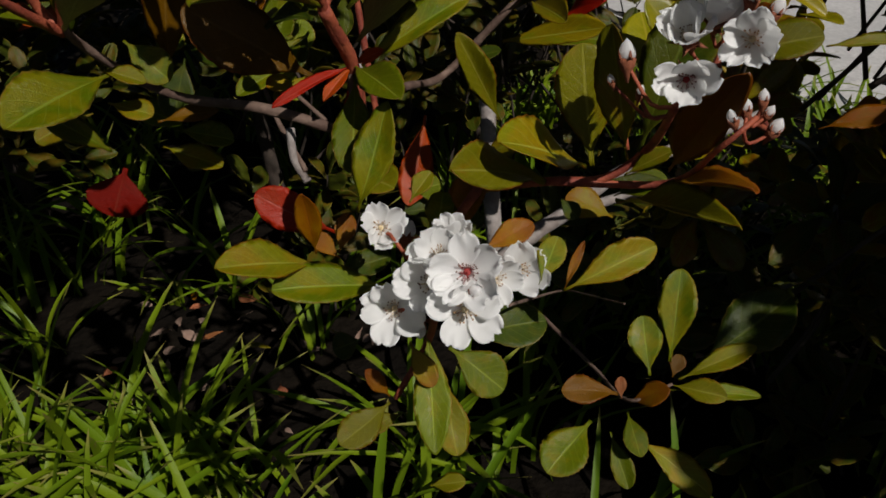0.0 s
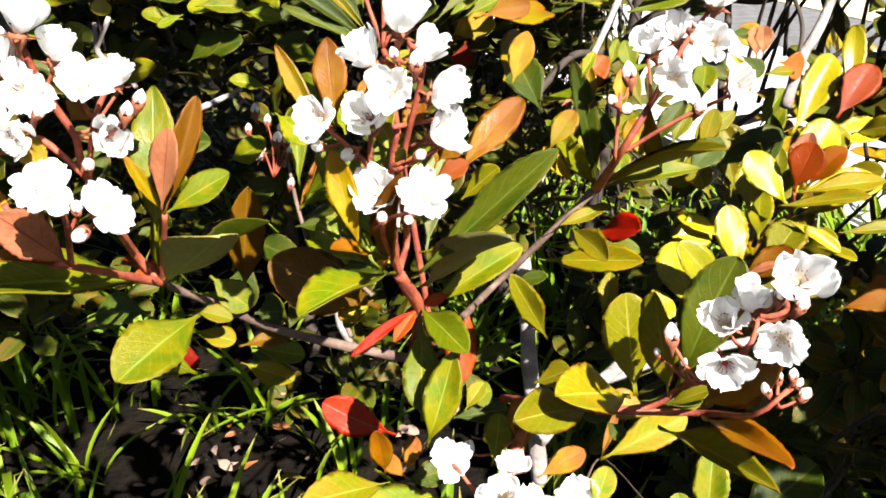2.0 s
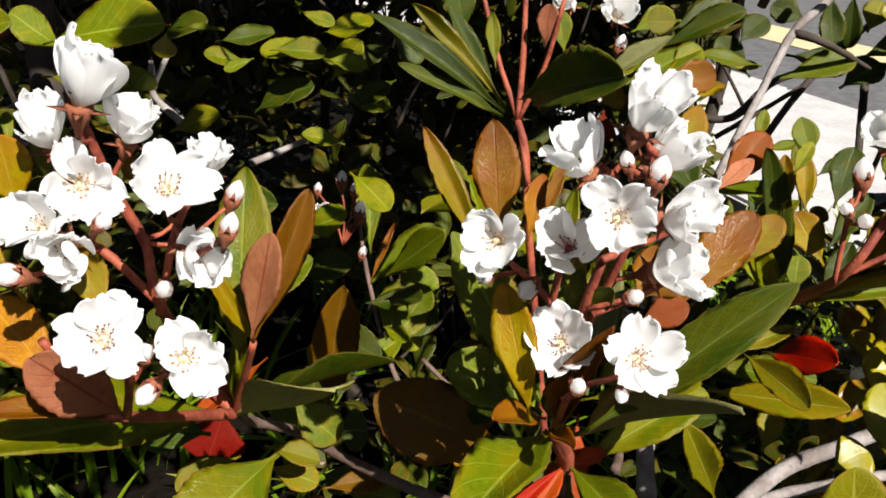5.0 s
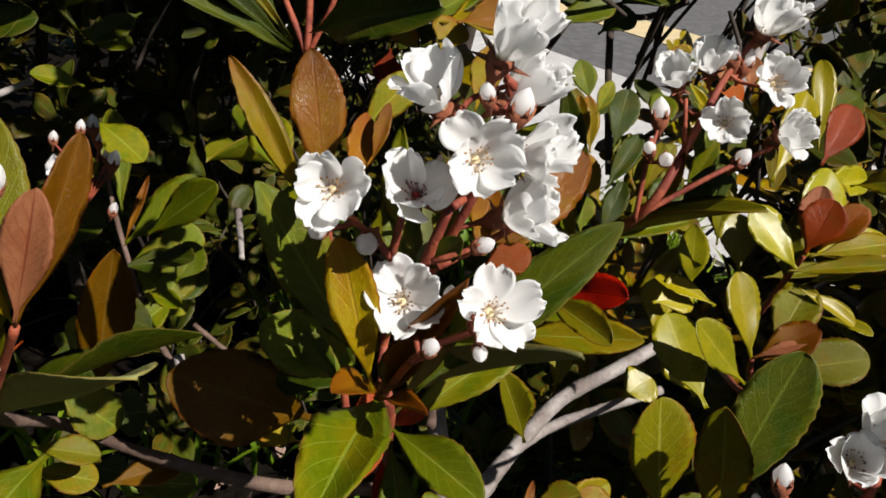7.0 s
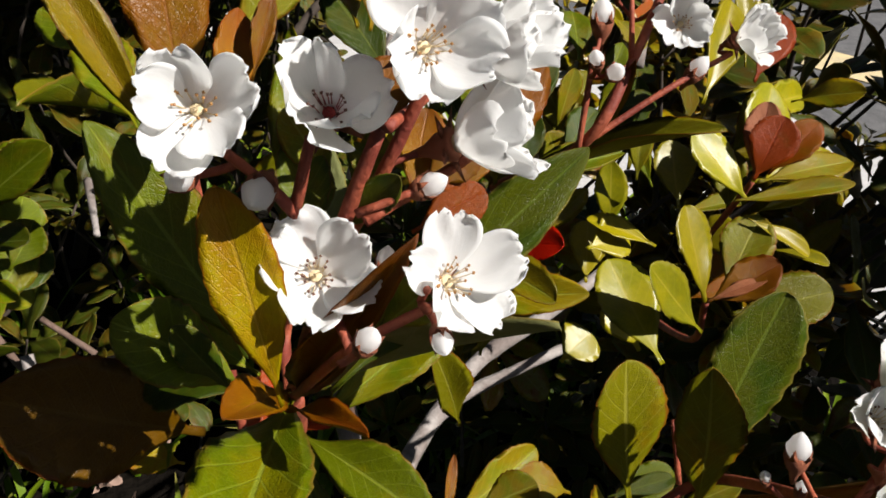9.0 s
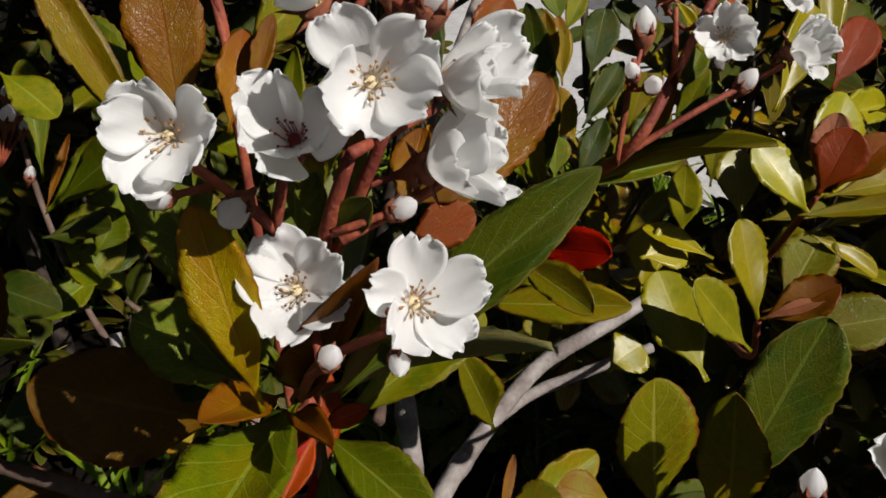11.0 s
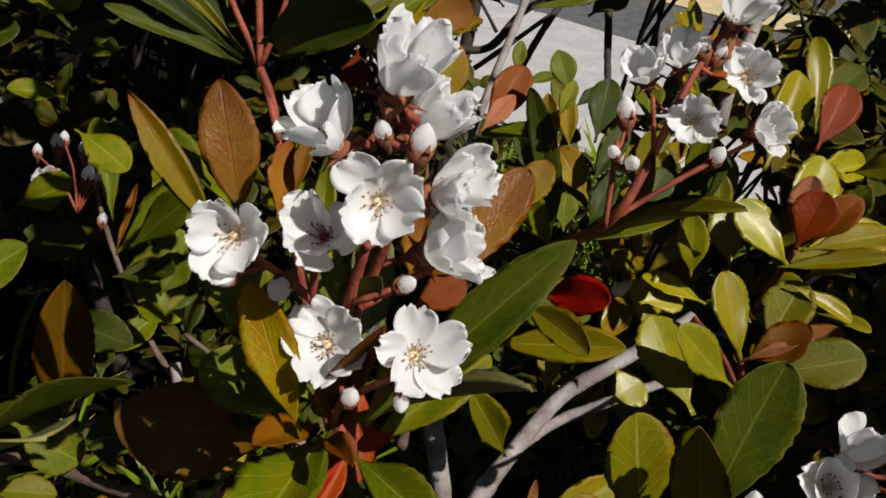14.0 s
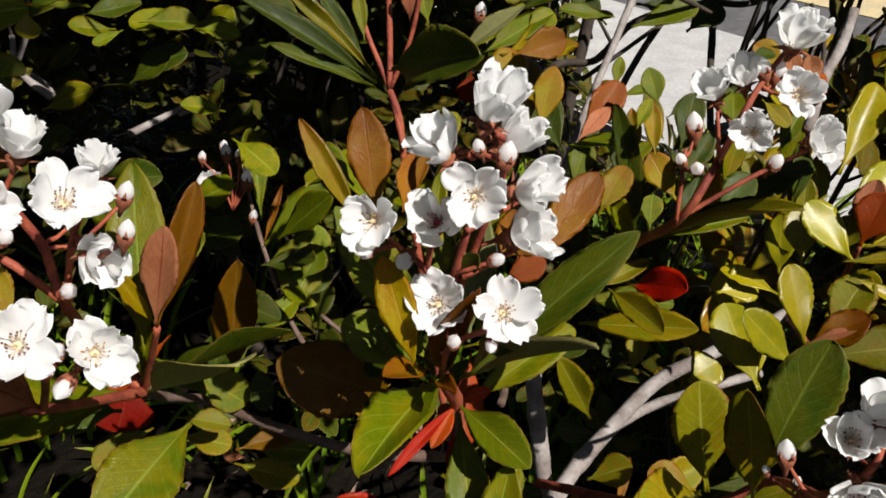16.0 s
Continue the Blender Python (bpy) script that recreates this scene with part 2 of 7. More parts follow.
# ---- mesh helpers ----
def mesh_from(name, verts, faces, uvs=None, mats=(), smooth=True):
    me = bpy.data.meshes.new(name)
    me.from_pydata([tuple(v) for v in verts], [], faces)
    if uvs is not None:
        layer = me.uv_layers.new(name="UVMap")
        loops = np.empty(len(me.loops), dtype=np.int32)
        me.loops.foreach_get("vertex_index", loops)
        layer.data.foreach_set("uv", np.asarray(uvs, dtype=np.float32)[loops].ravel())
    for m in mats:
        me.materials.append(m)
    me.polygons.foreach_set("use_smooth", [smooth] * len(me.polygons))
    me.update()
    return me


def child(name, me, parent, m, label=""):
    """One mesh object under a thing or a part; m is its pose in its parent's space."""
    ob = new(name, me)
    ob.parent = parent
    ob.matrix_basis = m
    return tagged(ob, label)


def blade_outline(kind, v):
    """Half width of a leaf blade at v along its length, 0.5 at the widest."""
    s = max(0.0, (v - 0.07) / 0.93)
    power, low, high = (1.42, 0.85, 0.50) if kind == "obovate" else (1.15, 0.95, 0.66)
    peak = 0.5 ** (1 / power)
    h = 0.5 * max(0.0, math.sin(math.pi * s ** power)) ** (low if s < peak else high)
    return max(h, 0.045 if v < 0.3 else 0.004)


def leaf_arrays(kind, seed, nu=8, nv=26, thick=0.009):
    """A leaf of length 1 along +Y and width 1 along X, upper side +Z, with thickness, fold, droop and an uneven, finely toothed margin."""
    rng = random.Random(seed)
    fold, droop, twist, wave = rng.uniform(0.08, 0.22), rng.uniform(-0.05, 0.16), rng.uniform(-0.25, 0.25), rng.uniform(0.01, 0.03)
    phase, sway = rng.uniform(0, 6), rng.uniform(-0.05, 0.05)
    bite = (rng.choice((-1, 1)), rng.uniform(0.55, 0.85), rng.uniform(0.04, 0.12)) if seed % 7 in (2, 5) else None
    verts, uvs, faces = [], [], []
    for side in (1, -1):
        for j in range(nv + 1):
            v = 1 - (1 - j / nv) ** 1.6
            h = blade_outline(kind, v)
            for i in range(nu + 1):
                c = i / nu * 2 - 1
                tooth = 1 + (0.045 * ((j + (c > 0)) % 2) + rng.uniform(-0.025, 0.02)) * (abs(c) > 0.99) * (0.2 < v < 0.93)
                x = c * h * tooth
                if bite and c * bite[0] > 0.4:
                    x *= 1 - bite[2] * math.exp(-((v - bite[1]) * 16) ** 2)
                z = fold * (abs(x) ** 1.3) - droop * v * v + twist * x * (v - 0.3) + wave * math.sin(v * 9 + phase + (2 if c > 0 else 0)) * abs(c)
                z += 0.5 * thick * side * (1 if abs(c) < 0.99 else 0.35) * (2.2 if v < 0.12 else 1)
                verts.append((x + sway * math.sin(math.pi * v), v, z))
                uvs.append((0.5 + 0.5 * c, v))
    n = (nu + 1) * (nv + 1)
    for j in range(nv):
        for i in range(nu):
            a = j * (nu + 1) + i
            faces.append((a, a + 1, a + nu + 2, a + nu + 1))
            faces.append((n + a + nu + 1, n + a + nu + 2, n + a + 1, n + a))
    rim = [i for i in range(nu + 1)] + [j * (nu + 1) + nu for j in range(1, nv + 1)] + [nv * (nu + 1) + i for i in range(nu - 1, -1, -1)] + [j * (nu + 1) for j in range(nv - 1, 0, -1)]
    for a, b in zip(rim, rim[1:] + rim[:1]):
        faces.append((b, a, n + a, n + b))
    return verts, faces, uvs


LEAF_MESH = {}


def leaf_mesh(kind, seed, tint):
    key = (kind, seed, tint)
    if key not in LEAF_MESH:
        v, f, uv = leaf_arrays(kind, seed)
        LEAF_MESH[key] = mesh_from("leaf", v, f, uv, [LEAF[tint]])
    return LEAF_MESH[key]


def frame_of(origin, along, normal, width, length):
    """Pose with +Y along, +Z normal, scaled by width and length."""
    a = Vector(along).normalized()
    n = Vector(normal)
    n = (n - a * n.dot(a)).normalized()
    x = a.cross(n)
    m = Matrix((x * width, a * length, n * length)).transposed().to_4x4()
    return Matrix.Translation(origin) @ m


# ---- ground ----
def slab(name, corners, z0, z1, material, label, category):
    bm = bmesh.new()
    low = [bm.verts.new((x, y, z0)) for x, y in corners]
    f = bm.faces.new(low)
    up = bmesh.ops.extrude_face_region(bm, geom=[f])
    bmesh.ops.translate(bm, vec=(0, 0, z1 - z0), verts=[v for v in up["geom"] if isinstance(v, bmesh.types.BMVert)])
    bmesh.ops.recalc_face_normals(bm, faces=bm.faces[:])
    edges = [e for e in bm.edges if all(abs(v.co.z - z1) < 1e-6 for v in e.verts)]
    bmesh.ops.bevel(bm, geom=edges, offset=min(0.008, (z1 - z0) * 0.4), segments=2, affect="EDGES")
    me = bpy.data.meshes.new(name)
    bm.to_mesh(me)
    bm.free()
    me.materials.append(material)
    return tagged(new(name, me), label, category, kind="structure")


def build_ground():
    """One uneven sheet of soil that is dense near the shrub and reaches the horizon."""
    ticks = sorted(set([-400, -150, -60, -25, -10, -5] + [round(-3 + 0.08 * k, 3) for k in range(76)] + [5, 10, 25, 60, 150, 400]))
    verts, faces, n = [], [], len(ticks)
    for y in ticks:
        for x in ticks:
            near = math.exp(-((x / 1.6) ** 2 + ((y - 0.6) / 1.3) ** 2) ** 2)
            verts.append((x, y, -0.012 + near * 0.03 * noise.noise(Vector((x * 4, y * 4, 0)))))
    for j in range(n - 1):
        for i in range(n - 1):
            a = j * n + i
            faces.append((a, a + 1, a + n + 1, a + n))
    tagged(new("ground", mesh_from("ground", verts, faces, None, [SHADED_SOIL])), "garden soil under the shrub and grass, coloured near black for shade", "ground", kind="structure")


build_ground()
KERB, ALONG, OUT = Vector((1.0, 2.95)), Vector((0.42, -0.91)).normalized(), Vector((0.91, 0.42)).normalized()


def strip(a, b, start, end):
    """Corners of a strip beside the kerb line, from a to b metres out and from start to end along it."""
    return [tuple(KERB + OUT * o + ALONG * s) for o, s in ((a, start), (b, start), (b, end), (a, end))]


def build_paving():
    for k in range(-9, 10):
        slab("pavement_%d" % (k + 10), strip(-0.9, 0.0, k * 1.2 + 0.006, (k + 1) * 1.2 - 0.006), -0.06, 0.02, CONCRETE, "sunlit pale concrete footpath slab", "pavement")
    slab("road", strip(0.0, 30.0, -40, 40), -0.06, 0.008, ASPHALT, "grey worn asphalt beside the footpath", "road")
    slab("road_line", strip(0.62, 0.95, -30, 30), 0.0, 0.012, PAINT, "faded yellow line painted on the asphalt", "road marking")


build_paving()

# ---- the shrub ----
FOOT = Vector((0.05, 0.55, 0.0))
shrub = tagged(new("flowering_shrub"), "evergreen shrub with leathery green and bronze leaves and white blossom", "shrub")
shrub.location = FOOT
AT = Matrix.Translation(-FOOT)
COUNT = [0]


def leaf(kind, base, tip, width, normal, tint):
    COUNT[0] += 1
    along = Vector(tip) - Vector(base)
    me = leaf_mesh(kind, COUNT[0] % 7, tint)
    return child("leaf", me, shrub, AT @ frame_of(base, along, normal, width, along.length))


def tube(points, r0, r1, sides=9, rough=0.12, step=0.004):
    """A branch through the points: a smooth, slightly knotty tube with closed ends."""
    P = [Vector(p) for p in points]
    P = [P[0] * 2 - P[1]] + P + [P[-1] * 2 - P[-2]]
    path = []
    for k in range(1, len(P) - 2):
        m = max(3, int((P[k + 1] - P[k]).length / step))
        for q in range(m):
            t = q / m
            path.append(0.5 * (2 * P[k] + (P[k + 1] - P[k - 1]) * t + (2 * P[k - 1] - 5 * P[k] + 4 * P[k + 1] - P[k + 2]) * t * t + (3 * P[k] - P[k - 1] - 3 * P[k + 1] + P[k + 2]) * t ** 3))
    path.append(P[-2])
    verts, faces, uvs = [], [], []
    ref = Vector((0.3, 0.9, 0.2))
    for k, c in enumerate(path):
        d = (path[min(k + 1, len(path) - 1)] - path[max(k - 1, 0)]).normalized()
        a = d.cross(ref).normalized()
        b = d.cross(a)
        f = k / max(1, len(path) - 1)
        r = (r0 + (r1 - r0) * f) * (1 + rough * noise.noise(c * 180) + 0.18 * max(0.0, noise.noise(c * 60 + Vector((9, 0, 0)))))
        for q in range(sides):
            w = 2 * math.pi * q / sides
            verts.append(c + (a * math.cos(w) + b * math.sin(w)) * r * (1 + rough * 0.6 * noise.noise(c * 260 + Vector((q * 3.1, 0, 0)))))
            uvs.append((q / sides, f))
    for k in range(len(path) - 1):
        for q in range(sides):
            faces.append((k * sides + q, k * sides + (q + 1) % sides, (k + 1) * sides + (q + 1) % sides, (k + 1) * sides + q))
    faces.append(tuple(range(sides - 1, -1, -1)))
    faces.append(tuple(len(verts) - sides + q for q in range(sides)))
    return verts, faces, uvs


STEM_LABEL = {"redstem": "red-brown young shoot", "bark": "brown woody branch", "grey": "pale grey bare branch", "dark": "thin dark twig"}


def stem(name, points, r0, r1, kind):
    slim = {"redstem": 0.9, "bark": 0.75}.get(kind, 1.0)
    v, f, uv = tube(points, r0 * slim, r1 * slim)
    child(name, mesh_from(name, v, f, uv, [STEMS[kind]]), shrub, AT.copy(), STEM_LABEL[kind])


def petal_arrays(seed, cup):
    """A petal of length 1 along +Y with a narrow claw, a broad, notched and crinkled end and a hollow face."""
    rng = random.Random(seed)
    nu, nv = 12, 12
    verts, uvs, faces = [], [], []
    notch, curl, ph, skew, wide = rng.choice((0.0, 0.02, 0.05, 0.12)), rng.uniform(-0.30, 0.25), rng.uniform(0, 6), rng.uniform(-0.10, 0.10), rng.uniform(0.37, 0.47)
    jag = [rng.uniform(-0.038, 0.038) for _ in range(nu + 1)]
    for side in (1, -1):
        for j in range(nv + 1):
            v = j / nv
            h = wide * (0.14 + 0.86 * math.sin(0.5 * math.pi * min(1, v / 0.62)) ** 1.1) * (1 if v < 0.62 else math.sqrt(max(0.0, 1 - ((v - 0.62) / 0.44) ** 2.6)))
            for i in range(nu + 1):
                c = i / nu * 2 - 1
                end = max(0.0, v - 0.55) * 2.2
                y = v + (jag[i] - notch * math.exp(-((c - skew) * 3.4) ** 2) + 0.025 * math.sin(c * 7 + ph)) * end
                z = cup * (c * h) ** 2 * 2.0 + cup * 0.35 * (v - 0.2) ** 2 + curl * max(0, v - 0.55) * 0.9
                z += 0.045 * math.sin(c * 4.2 + ph + v * 4) * v * v + 0.034 * math.sin(c * 9 + ph * 2 + v * 7) * end + 0.012 * math.sin(c * 17 + ph * 3) * v + skew * c * v * 0.5
                verts.append((c * h + skew * v * v * 0.4, y, z + 0.0025 * side))
                uvs.append((0.5 + 0.5 * c, v))
    n = (nu + 1) * (nv + 1)
    for j in range(nv):
        for i in range(nu):
            a = j * (nu + 1) + i
            faces += [(a, a + 1, a + nu + 2, a + nu + 1), (n + a + nu + 1, n + a + nu + 2, n + a + 1, n + a)]
    rim = list(range(nu + 1)) + [j * (nu + 1) + nu for j in range(1, nv + 1)] + [nv * (nu + 1) + i for i in range(nu - 1, -1, -1)] + [j * (nu + 1) for j in range(nv - 1, 0, -1)]
    for a, b in zip(rim, rim[1:] + rim[:1]):
        faces.append((b, a, n + a, n + b))
    return verts, faces, uvs


PETALS = {}
for style, cup in (("open", 0.62), ("cup", 0.85)):
    for q in range(7):
        v, f, uv = petal_arrays(q + (11 if style == "cup" else 0), cup)
        PETALS[style, q] = mesh_from("petal", v, f, uv, [PETAL])


def calyx_mesh(scale=1.0, closed=False):
    """A felted cup with five pointed sepals, under a flower of radius 1 that faces +Z."""
    verts, faces = [], []
    rings = ((0.05, -0.75), (0.10, -0.5), (0.22, -0.28), (0.28, -0.05), (0.22, 0.02), (0.05, -0.02))
    for r, z in rings:
        for q in range(10):
            w = 2 * math.pi * q / 10
            verts.append((r * scale * math.cos(w), r * scale * math.sin(w), z * scale))
    for k in range(len(rings) - 1):
        for q in range(10):
            faces.append((k * 10 + q, k * 10 + (q + 1) % 10, (k + 1) * 10 + (q + 1) % 10, (k + 1) * 10 + q))
    faces += [tuple(range(9, -1, -1)), tuple(len(rings) * 10 - 10 + q for q in range(10))]
    for k in range(5):
        w = 2 * math.pi * (k + 0.5) / 5
        d, s = Vector((math.cos(w), math.sin(w), 0)), Vector((-math.sin(w), math.cos(w), 0))
        b = len(verts)
        up = Vector((0, 0, 1))
        for p in (d * 0.24 + s * 0.11 - up * 0.08, d * 0.24 - s * 0.11 - up * 0.08, d * 0.30 + up * 0.30 if closed else d * 0.66 - up * 0.02, d * 0.25 - up * 0.16):
            verts.append(tuple(p * scale))
        faces += [(b, b + 2, b + 1), (b, b + 3, b + 2), (b + 1, b + 2, b + 3), (b, b + 1, b + 3)]
    return mesh_from("calyx", verts, faces, None, [CALYX])


FLOWER_CUP = calyx_mesh()


def stamen_mesh(seed, filament, anther):
    """About eighteen thin filaments with small anthers, and the paler styles in the middle."""
    rng = random.Random(seed)
    verts, faces, slots = [], [], []

    def rod(a, b, r, slot):
        d = (b - a).normalized()
        x = d.orthogonal().normalized()
        y = d.cross(x)
        k = len(verts)
        for c, rr in ((a, r), (b, r * 0.7)):
            for q in range(4):
                w = math.pi * q / 2
                verts.append(tuple(c + (x * math.cos(w) + y * math.sin(w)) * rr))
        for q in range(4):
            faces.append((k + q, k + (q + 1) % 4, k + 4 + (q + 1) % 4, k + 4 + q))
            slots.append(slot)
        faces.append((k + 7, k + 6, k + 5, k + 4)), slots.append(slot)

    def grain(c, r):
        k = len(verts)
        for p in ((1, 0, 0), (-1, 0, 0), (0, 1, 0), (0, -1, 0), (0, 0, 1), (0, 0, -1)):
            verts.append(tuple(c + Vector(p) * r * rng.uniform(0.75, 1.25)))
        for x in (0, 1):
            for y in (2, 3):
                for z in (4, 5):
                    tri = (k + x, k + y, k + z)
                    faces.append(tri if (x + y + z) % 2 else tri[::-1]), slots.append(1)

    for k in range(18):
        w, lean = 2 * math.pi * k / 18 + rng.uniform(-0.2, 0.2), rng.uniform(0.15, 0.75)
        d = Vector((math.cos(w) * lean, math.sin(w) * lean, 1)).normalized()
        a = Vector((math.cos(w) * 0.12, math.sin(w) * 0.12, 0))
        mid, tip = a + d * 0.16, a + d * rng.uniform(0.26, 0.4) + Vector((0, 0, rng.uniform(0, 0.05)))
        rod(a, mid, 0.013, 0), rod(mid, tip, 0.010, 0), grain(tip, 0.031)
    k = len(verts)
    for r, z in ((0.12, 0.0), (0.09, 0.05), (0.04, 0.07)):
        for q in range(9):
            verts.append((r * math.cos(q * 2 * math.pi / 9), r * math.sin(q * 2 * math.pi / 9), z))
    for j in range(2):
        for q in range(9):
            faces.append((k + j * 9 + q, k + j * 9 + (q + 1) % 9, k + j * 9 + 9 + (q + 1) % 9, k + j * 9 + 9 + q)), slots.append(0)
    faces.append(tuple(k + 18 + q for q in range(9))), slots.append(0)
    for k in range(2):
        rod(Vector((0.02 * k, 0, 0)), Vector((0.07 * k - 0.03, 0.03, 0.3)), 0.02, 0)
    me = mesh_from("flower_centre", verts, faces, None, [filament, anther], False)
    me.polygons.foreach_set("material_index", slots)
    return me


STAMENS = {"open": stamen_mesh(1, CREAM, GOLD), "dark": stamen_mesh(2, CREAM, DUSK), "red": stamen_mesh(3, PINK, DUSK), "cup": stamen_mesh(4, CREAM, DUSK)}
GROW = {"open": 0.56, "dark": 0.56, "red": 0.56, "cup": 0.64}
LIFT = {"open": 41, "dark": 42, "red": 44, "cup": 56}


def flower(kind, centre, normal, size, spin, open_to=0):
    """White five-petalled flower; size is its width across."""
    COUNT[0] += 1
    rng = random.Random(COUNT[0])
    n = Vector(normal)
    m = AT @ frame_of(centre, n.orthogonal(), n, size * GROW[kind], size * GROW[kind]) @ pose(0, 0, 0, 0, 0, spin)
    head = child("flower", FLOWER_CUP, shrub, m, "white five-petalled flower" if kind != "red" else "white flower with a crimson centre")
    style = "cup" if kind == "cup" else "open"
    for k in range(5):
        lift = (open_to or LIFT[kind]) + rng.uniform(-16, 14)
        reach = rng.uniform(0.9, 1.12) / (0.55 + 0.45 * math.cos(radians(lift)))
        local = pose(0, 0, 0.01 + 0.008 * (k % 2), 0, 0, 72 * k + rng.uniform(-9, 9)) @ pose(0, 0.10, 0, lift, rng.uniform(-16, 16), 0) @ Matrix.Diagonal((reach * rng.uniform(0.95, 1.12), reach * 0.95, reach, 1))
        child("petal", PETALS[style, rng.randrange(7)], head, local)
    child("flower_centre", STAMENS[kind], head, Matrix.Identity(4))


def bud_mesh():
    verts, faces, uvs = [], [], []
    rings, n = 9, 10
    for j in range(rings + 1):
        t = j / rings
        r = 0.86 * math.sin(math.pi * t ** 0.85) ** 0.85 if 0 < j < rings else 0.02
        for q in range(n):
            w = 2 * math.pi * q / n + t * 0.9
            ridge = 1 + 0.07 * math.cos(5 * (w - t * 1.3))
            verts.append((0.5 * r * ridge * math.cos(w), 0.5 * r * ridge * math.sin(w), 1.3 * t - 0.4))
            uvs.append((q / n, t))
    for j in range(rings):
        for q in range(n):
            faces.append((j * n + q, j * n + (q + 1) % n, (j + 1) * n + (q + 1) % n, (j + 1) * n + q))
    return mesh_from("bud", verts, faces, uvs, [PETAL])


BUD, BUD_CUP = bud_mesh(), calyx_mesh(1.7, True)


def bud(centre, normal, size):
    n = Vector(normal)
    m = AT @ frame_of(centre, n.orthogonal(), n, size, size)
    b = child("bud", BUD, shrub, m, "closed white bud")
    child("calyx", BUD_CUP, b, pose(0, 0, -0.05), "rusty felted calyx")


# >> placed

# shoot with the middle flower cluster
stem("stem", [(-0.0342, 0.3239, 0.4680), (-0.0358, 0.3138, 0.4897), (-0.0427, 0.2935, 0.5179), (-0.0421, 0.2723, 0.5666), (-0.0389, 0.2660, 0.5883)], 0.0024, 0.0012, "redstem")
stem("stem", [(-0.0366, 0.3253, 0.4669), (-0.0372, 0.3158, 0.4715), (-0.0358, 0.3138, 0.4897)], 0.0030, 0.0027, "bark")
stem("stem", [(-0.0427, 0.2935, 0.5179), (-0.0397, 0.3105, 0.5258), (-0.0387, 0.2736, 0.5692), (-0.0293, 0.2616, 0.6107), (-0.0332, 0.2584, 0.6184)], 0.0017, 0.0010, "redstem")
stem("stem", [(-0.0415, 0.2662, 0.5748), (-0.0314, 0.2634, 0.5799)], 0.0008, 0.0006, "redstem")
stem("stem", [(-0.0401, 0.2657, 0.5737), (-0.0278, 0.2684, 0.5787), (-0.0235, 0.2661, 0.5831)], 0.0011, 0.0009, "redstem")
stem("stem", [(-0.0434, 0.2790, 0.5558), (-0.0496, 0.2710, 0.5733), (-0.0631, 0.2704, 0.5874)], 0.0012, 0.0009, "redstem")
stem("stem", [(-0.0496, 0.2710, 0.5733), (-0.0480, 0.2694, 0.5863)], 0.0010, 0.0009, "redstem")
stem("stem", [(-0.0427, 0.2935, 0.5179), (-0.0444, 0.2566, 0.5571), (-0.0302, 0.2584, 0.5619)], 0.0012, 0.0009, "redstem")
stem("stem", [(-0.0444, 0.2566, 0.5571), (-0.0444, 0.2722, 0.5588)], 0.0010, 0.0009, "redstem")
stem("stem", [(-0.0371, 0.2701, 0.6073), (-0.0431, 0.2657, 0.6126)], 0.0010, 0.0008, "redstem")
stem("stem", [(-0.0399, 0.2605, 0.5909), (-0.0185, 0.2917, 0.5846)], 0.0010, 0.0008, "redstem")
flower("open", (-0.0642, 0.2659, 0.5923), (-0.2684, -0.8364, 0.4779), 0.0164, 10)
flower("red", (-0.0474, 0.2633, 0.5921), (-0.3418, -0.7078, 0.6182), 0.0164, 0)
flower("open", (-0.0391, 0.2533, 0.6039), (-0.0819, -0.8733, 0.4802), 0.0162, 30)
flower("cup", (-0.0262, 0.2642, 0.5998), (0.6891, -0.6000, 0.4021), 0.0150, 5)
flower("cup", (-0.0264, 0.2661, 0.5854), (0.6660, -0.5906, 0.4557), 0.0159, 50)
flower("dark", (-0.0468, 0.2681, 0.5635), (-0.2550, -0.7405, 0.6218), 0.0180, 20, 30)
flower("open", (-0.0306, 0.2551, 0.5680), (0.0550, -0.7766, 0.6276), 0.0180, 60, 30)
flower("cup", (-0.0360, 0.2552, 0.6234), (0.1533, -0.3554, 0.9200), 0.0160, 40)
flower("cup", (-0.0453, 0.2589, 0.6124), (-0.5016, -0.2544, 0.8202), 0.0146, 20)
flower("cup", (-0.0311, 0.2615, 0.6132), (0.6263, -0.4007, 0.6687), 0.0140, 20)
bud((-0.0312, 0.2542, 0.6139), (0.1508, -0.2461, 0.9574), 0.0054)
bud((-0.0378, 0.2549, 0.6161), (-0.3032, -0.2684, 0.9143), 0.0036)
bud((-0.0663, 0.2685, 0.5816), (-0.4529, -0.8005, 0.3925), 0.0045)
bud((-0.0557, 0.2676, 0.5792), (-0.4460, -0.8950, 0.0031), 0.0056)
bud((-0.0314, 0.2634, 0.5799), (0.4729, -0.6315, 0.6145), 0.0044)
bud((-0.0442, 0.2511, 0.5622), (0.0824, -0.4998, 0.8622), 0.0043)
bud((-0.0347, 0.2466, 0.5641), (-0.2055, -0.9750, -0.0848), 0.0038)
bud((-0.0373, 0.2628, 0.5675), (-0.0277, -0.0954, 0.9951), 0.0039)
leaf("elliptic", (-0.0339, 0.2938, 0.5177), (0.0206, 0.2954, 0.5693), 0.0153, (-0.4679, -0.7178, 0.5156), "dark")
leaf("obovate", (-0.0345, 0.3062, 0.5208), (0.0003, 0.3023, 0.5333), 0.0132, (-0.3269, -0.6176, 0.7154), "green")
leaf("obovate", (-0.0423, 0.2937, 0.5183), (-0.0688, 0.2334, 0.5448), 0.0180, (0.2177, 0.3104, 0.9253), "green")
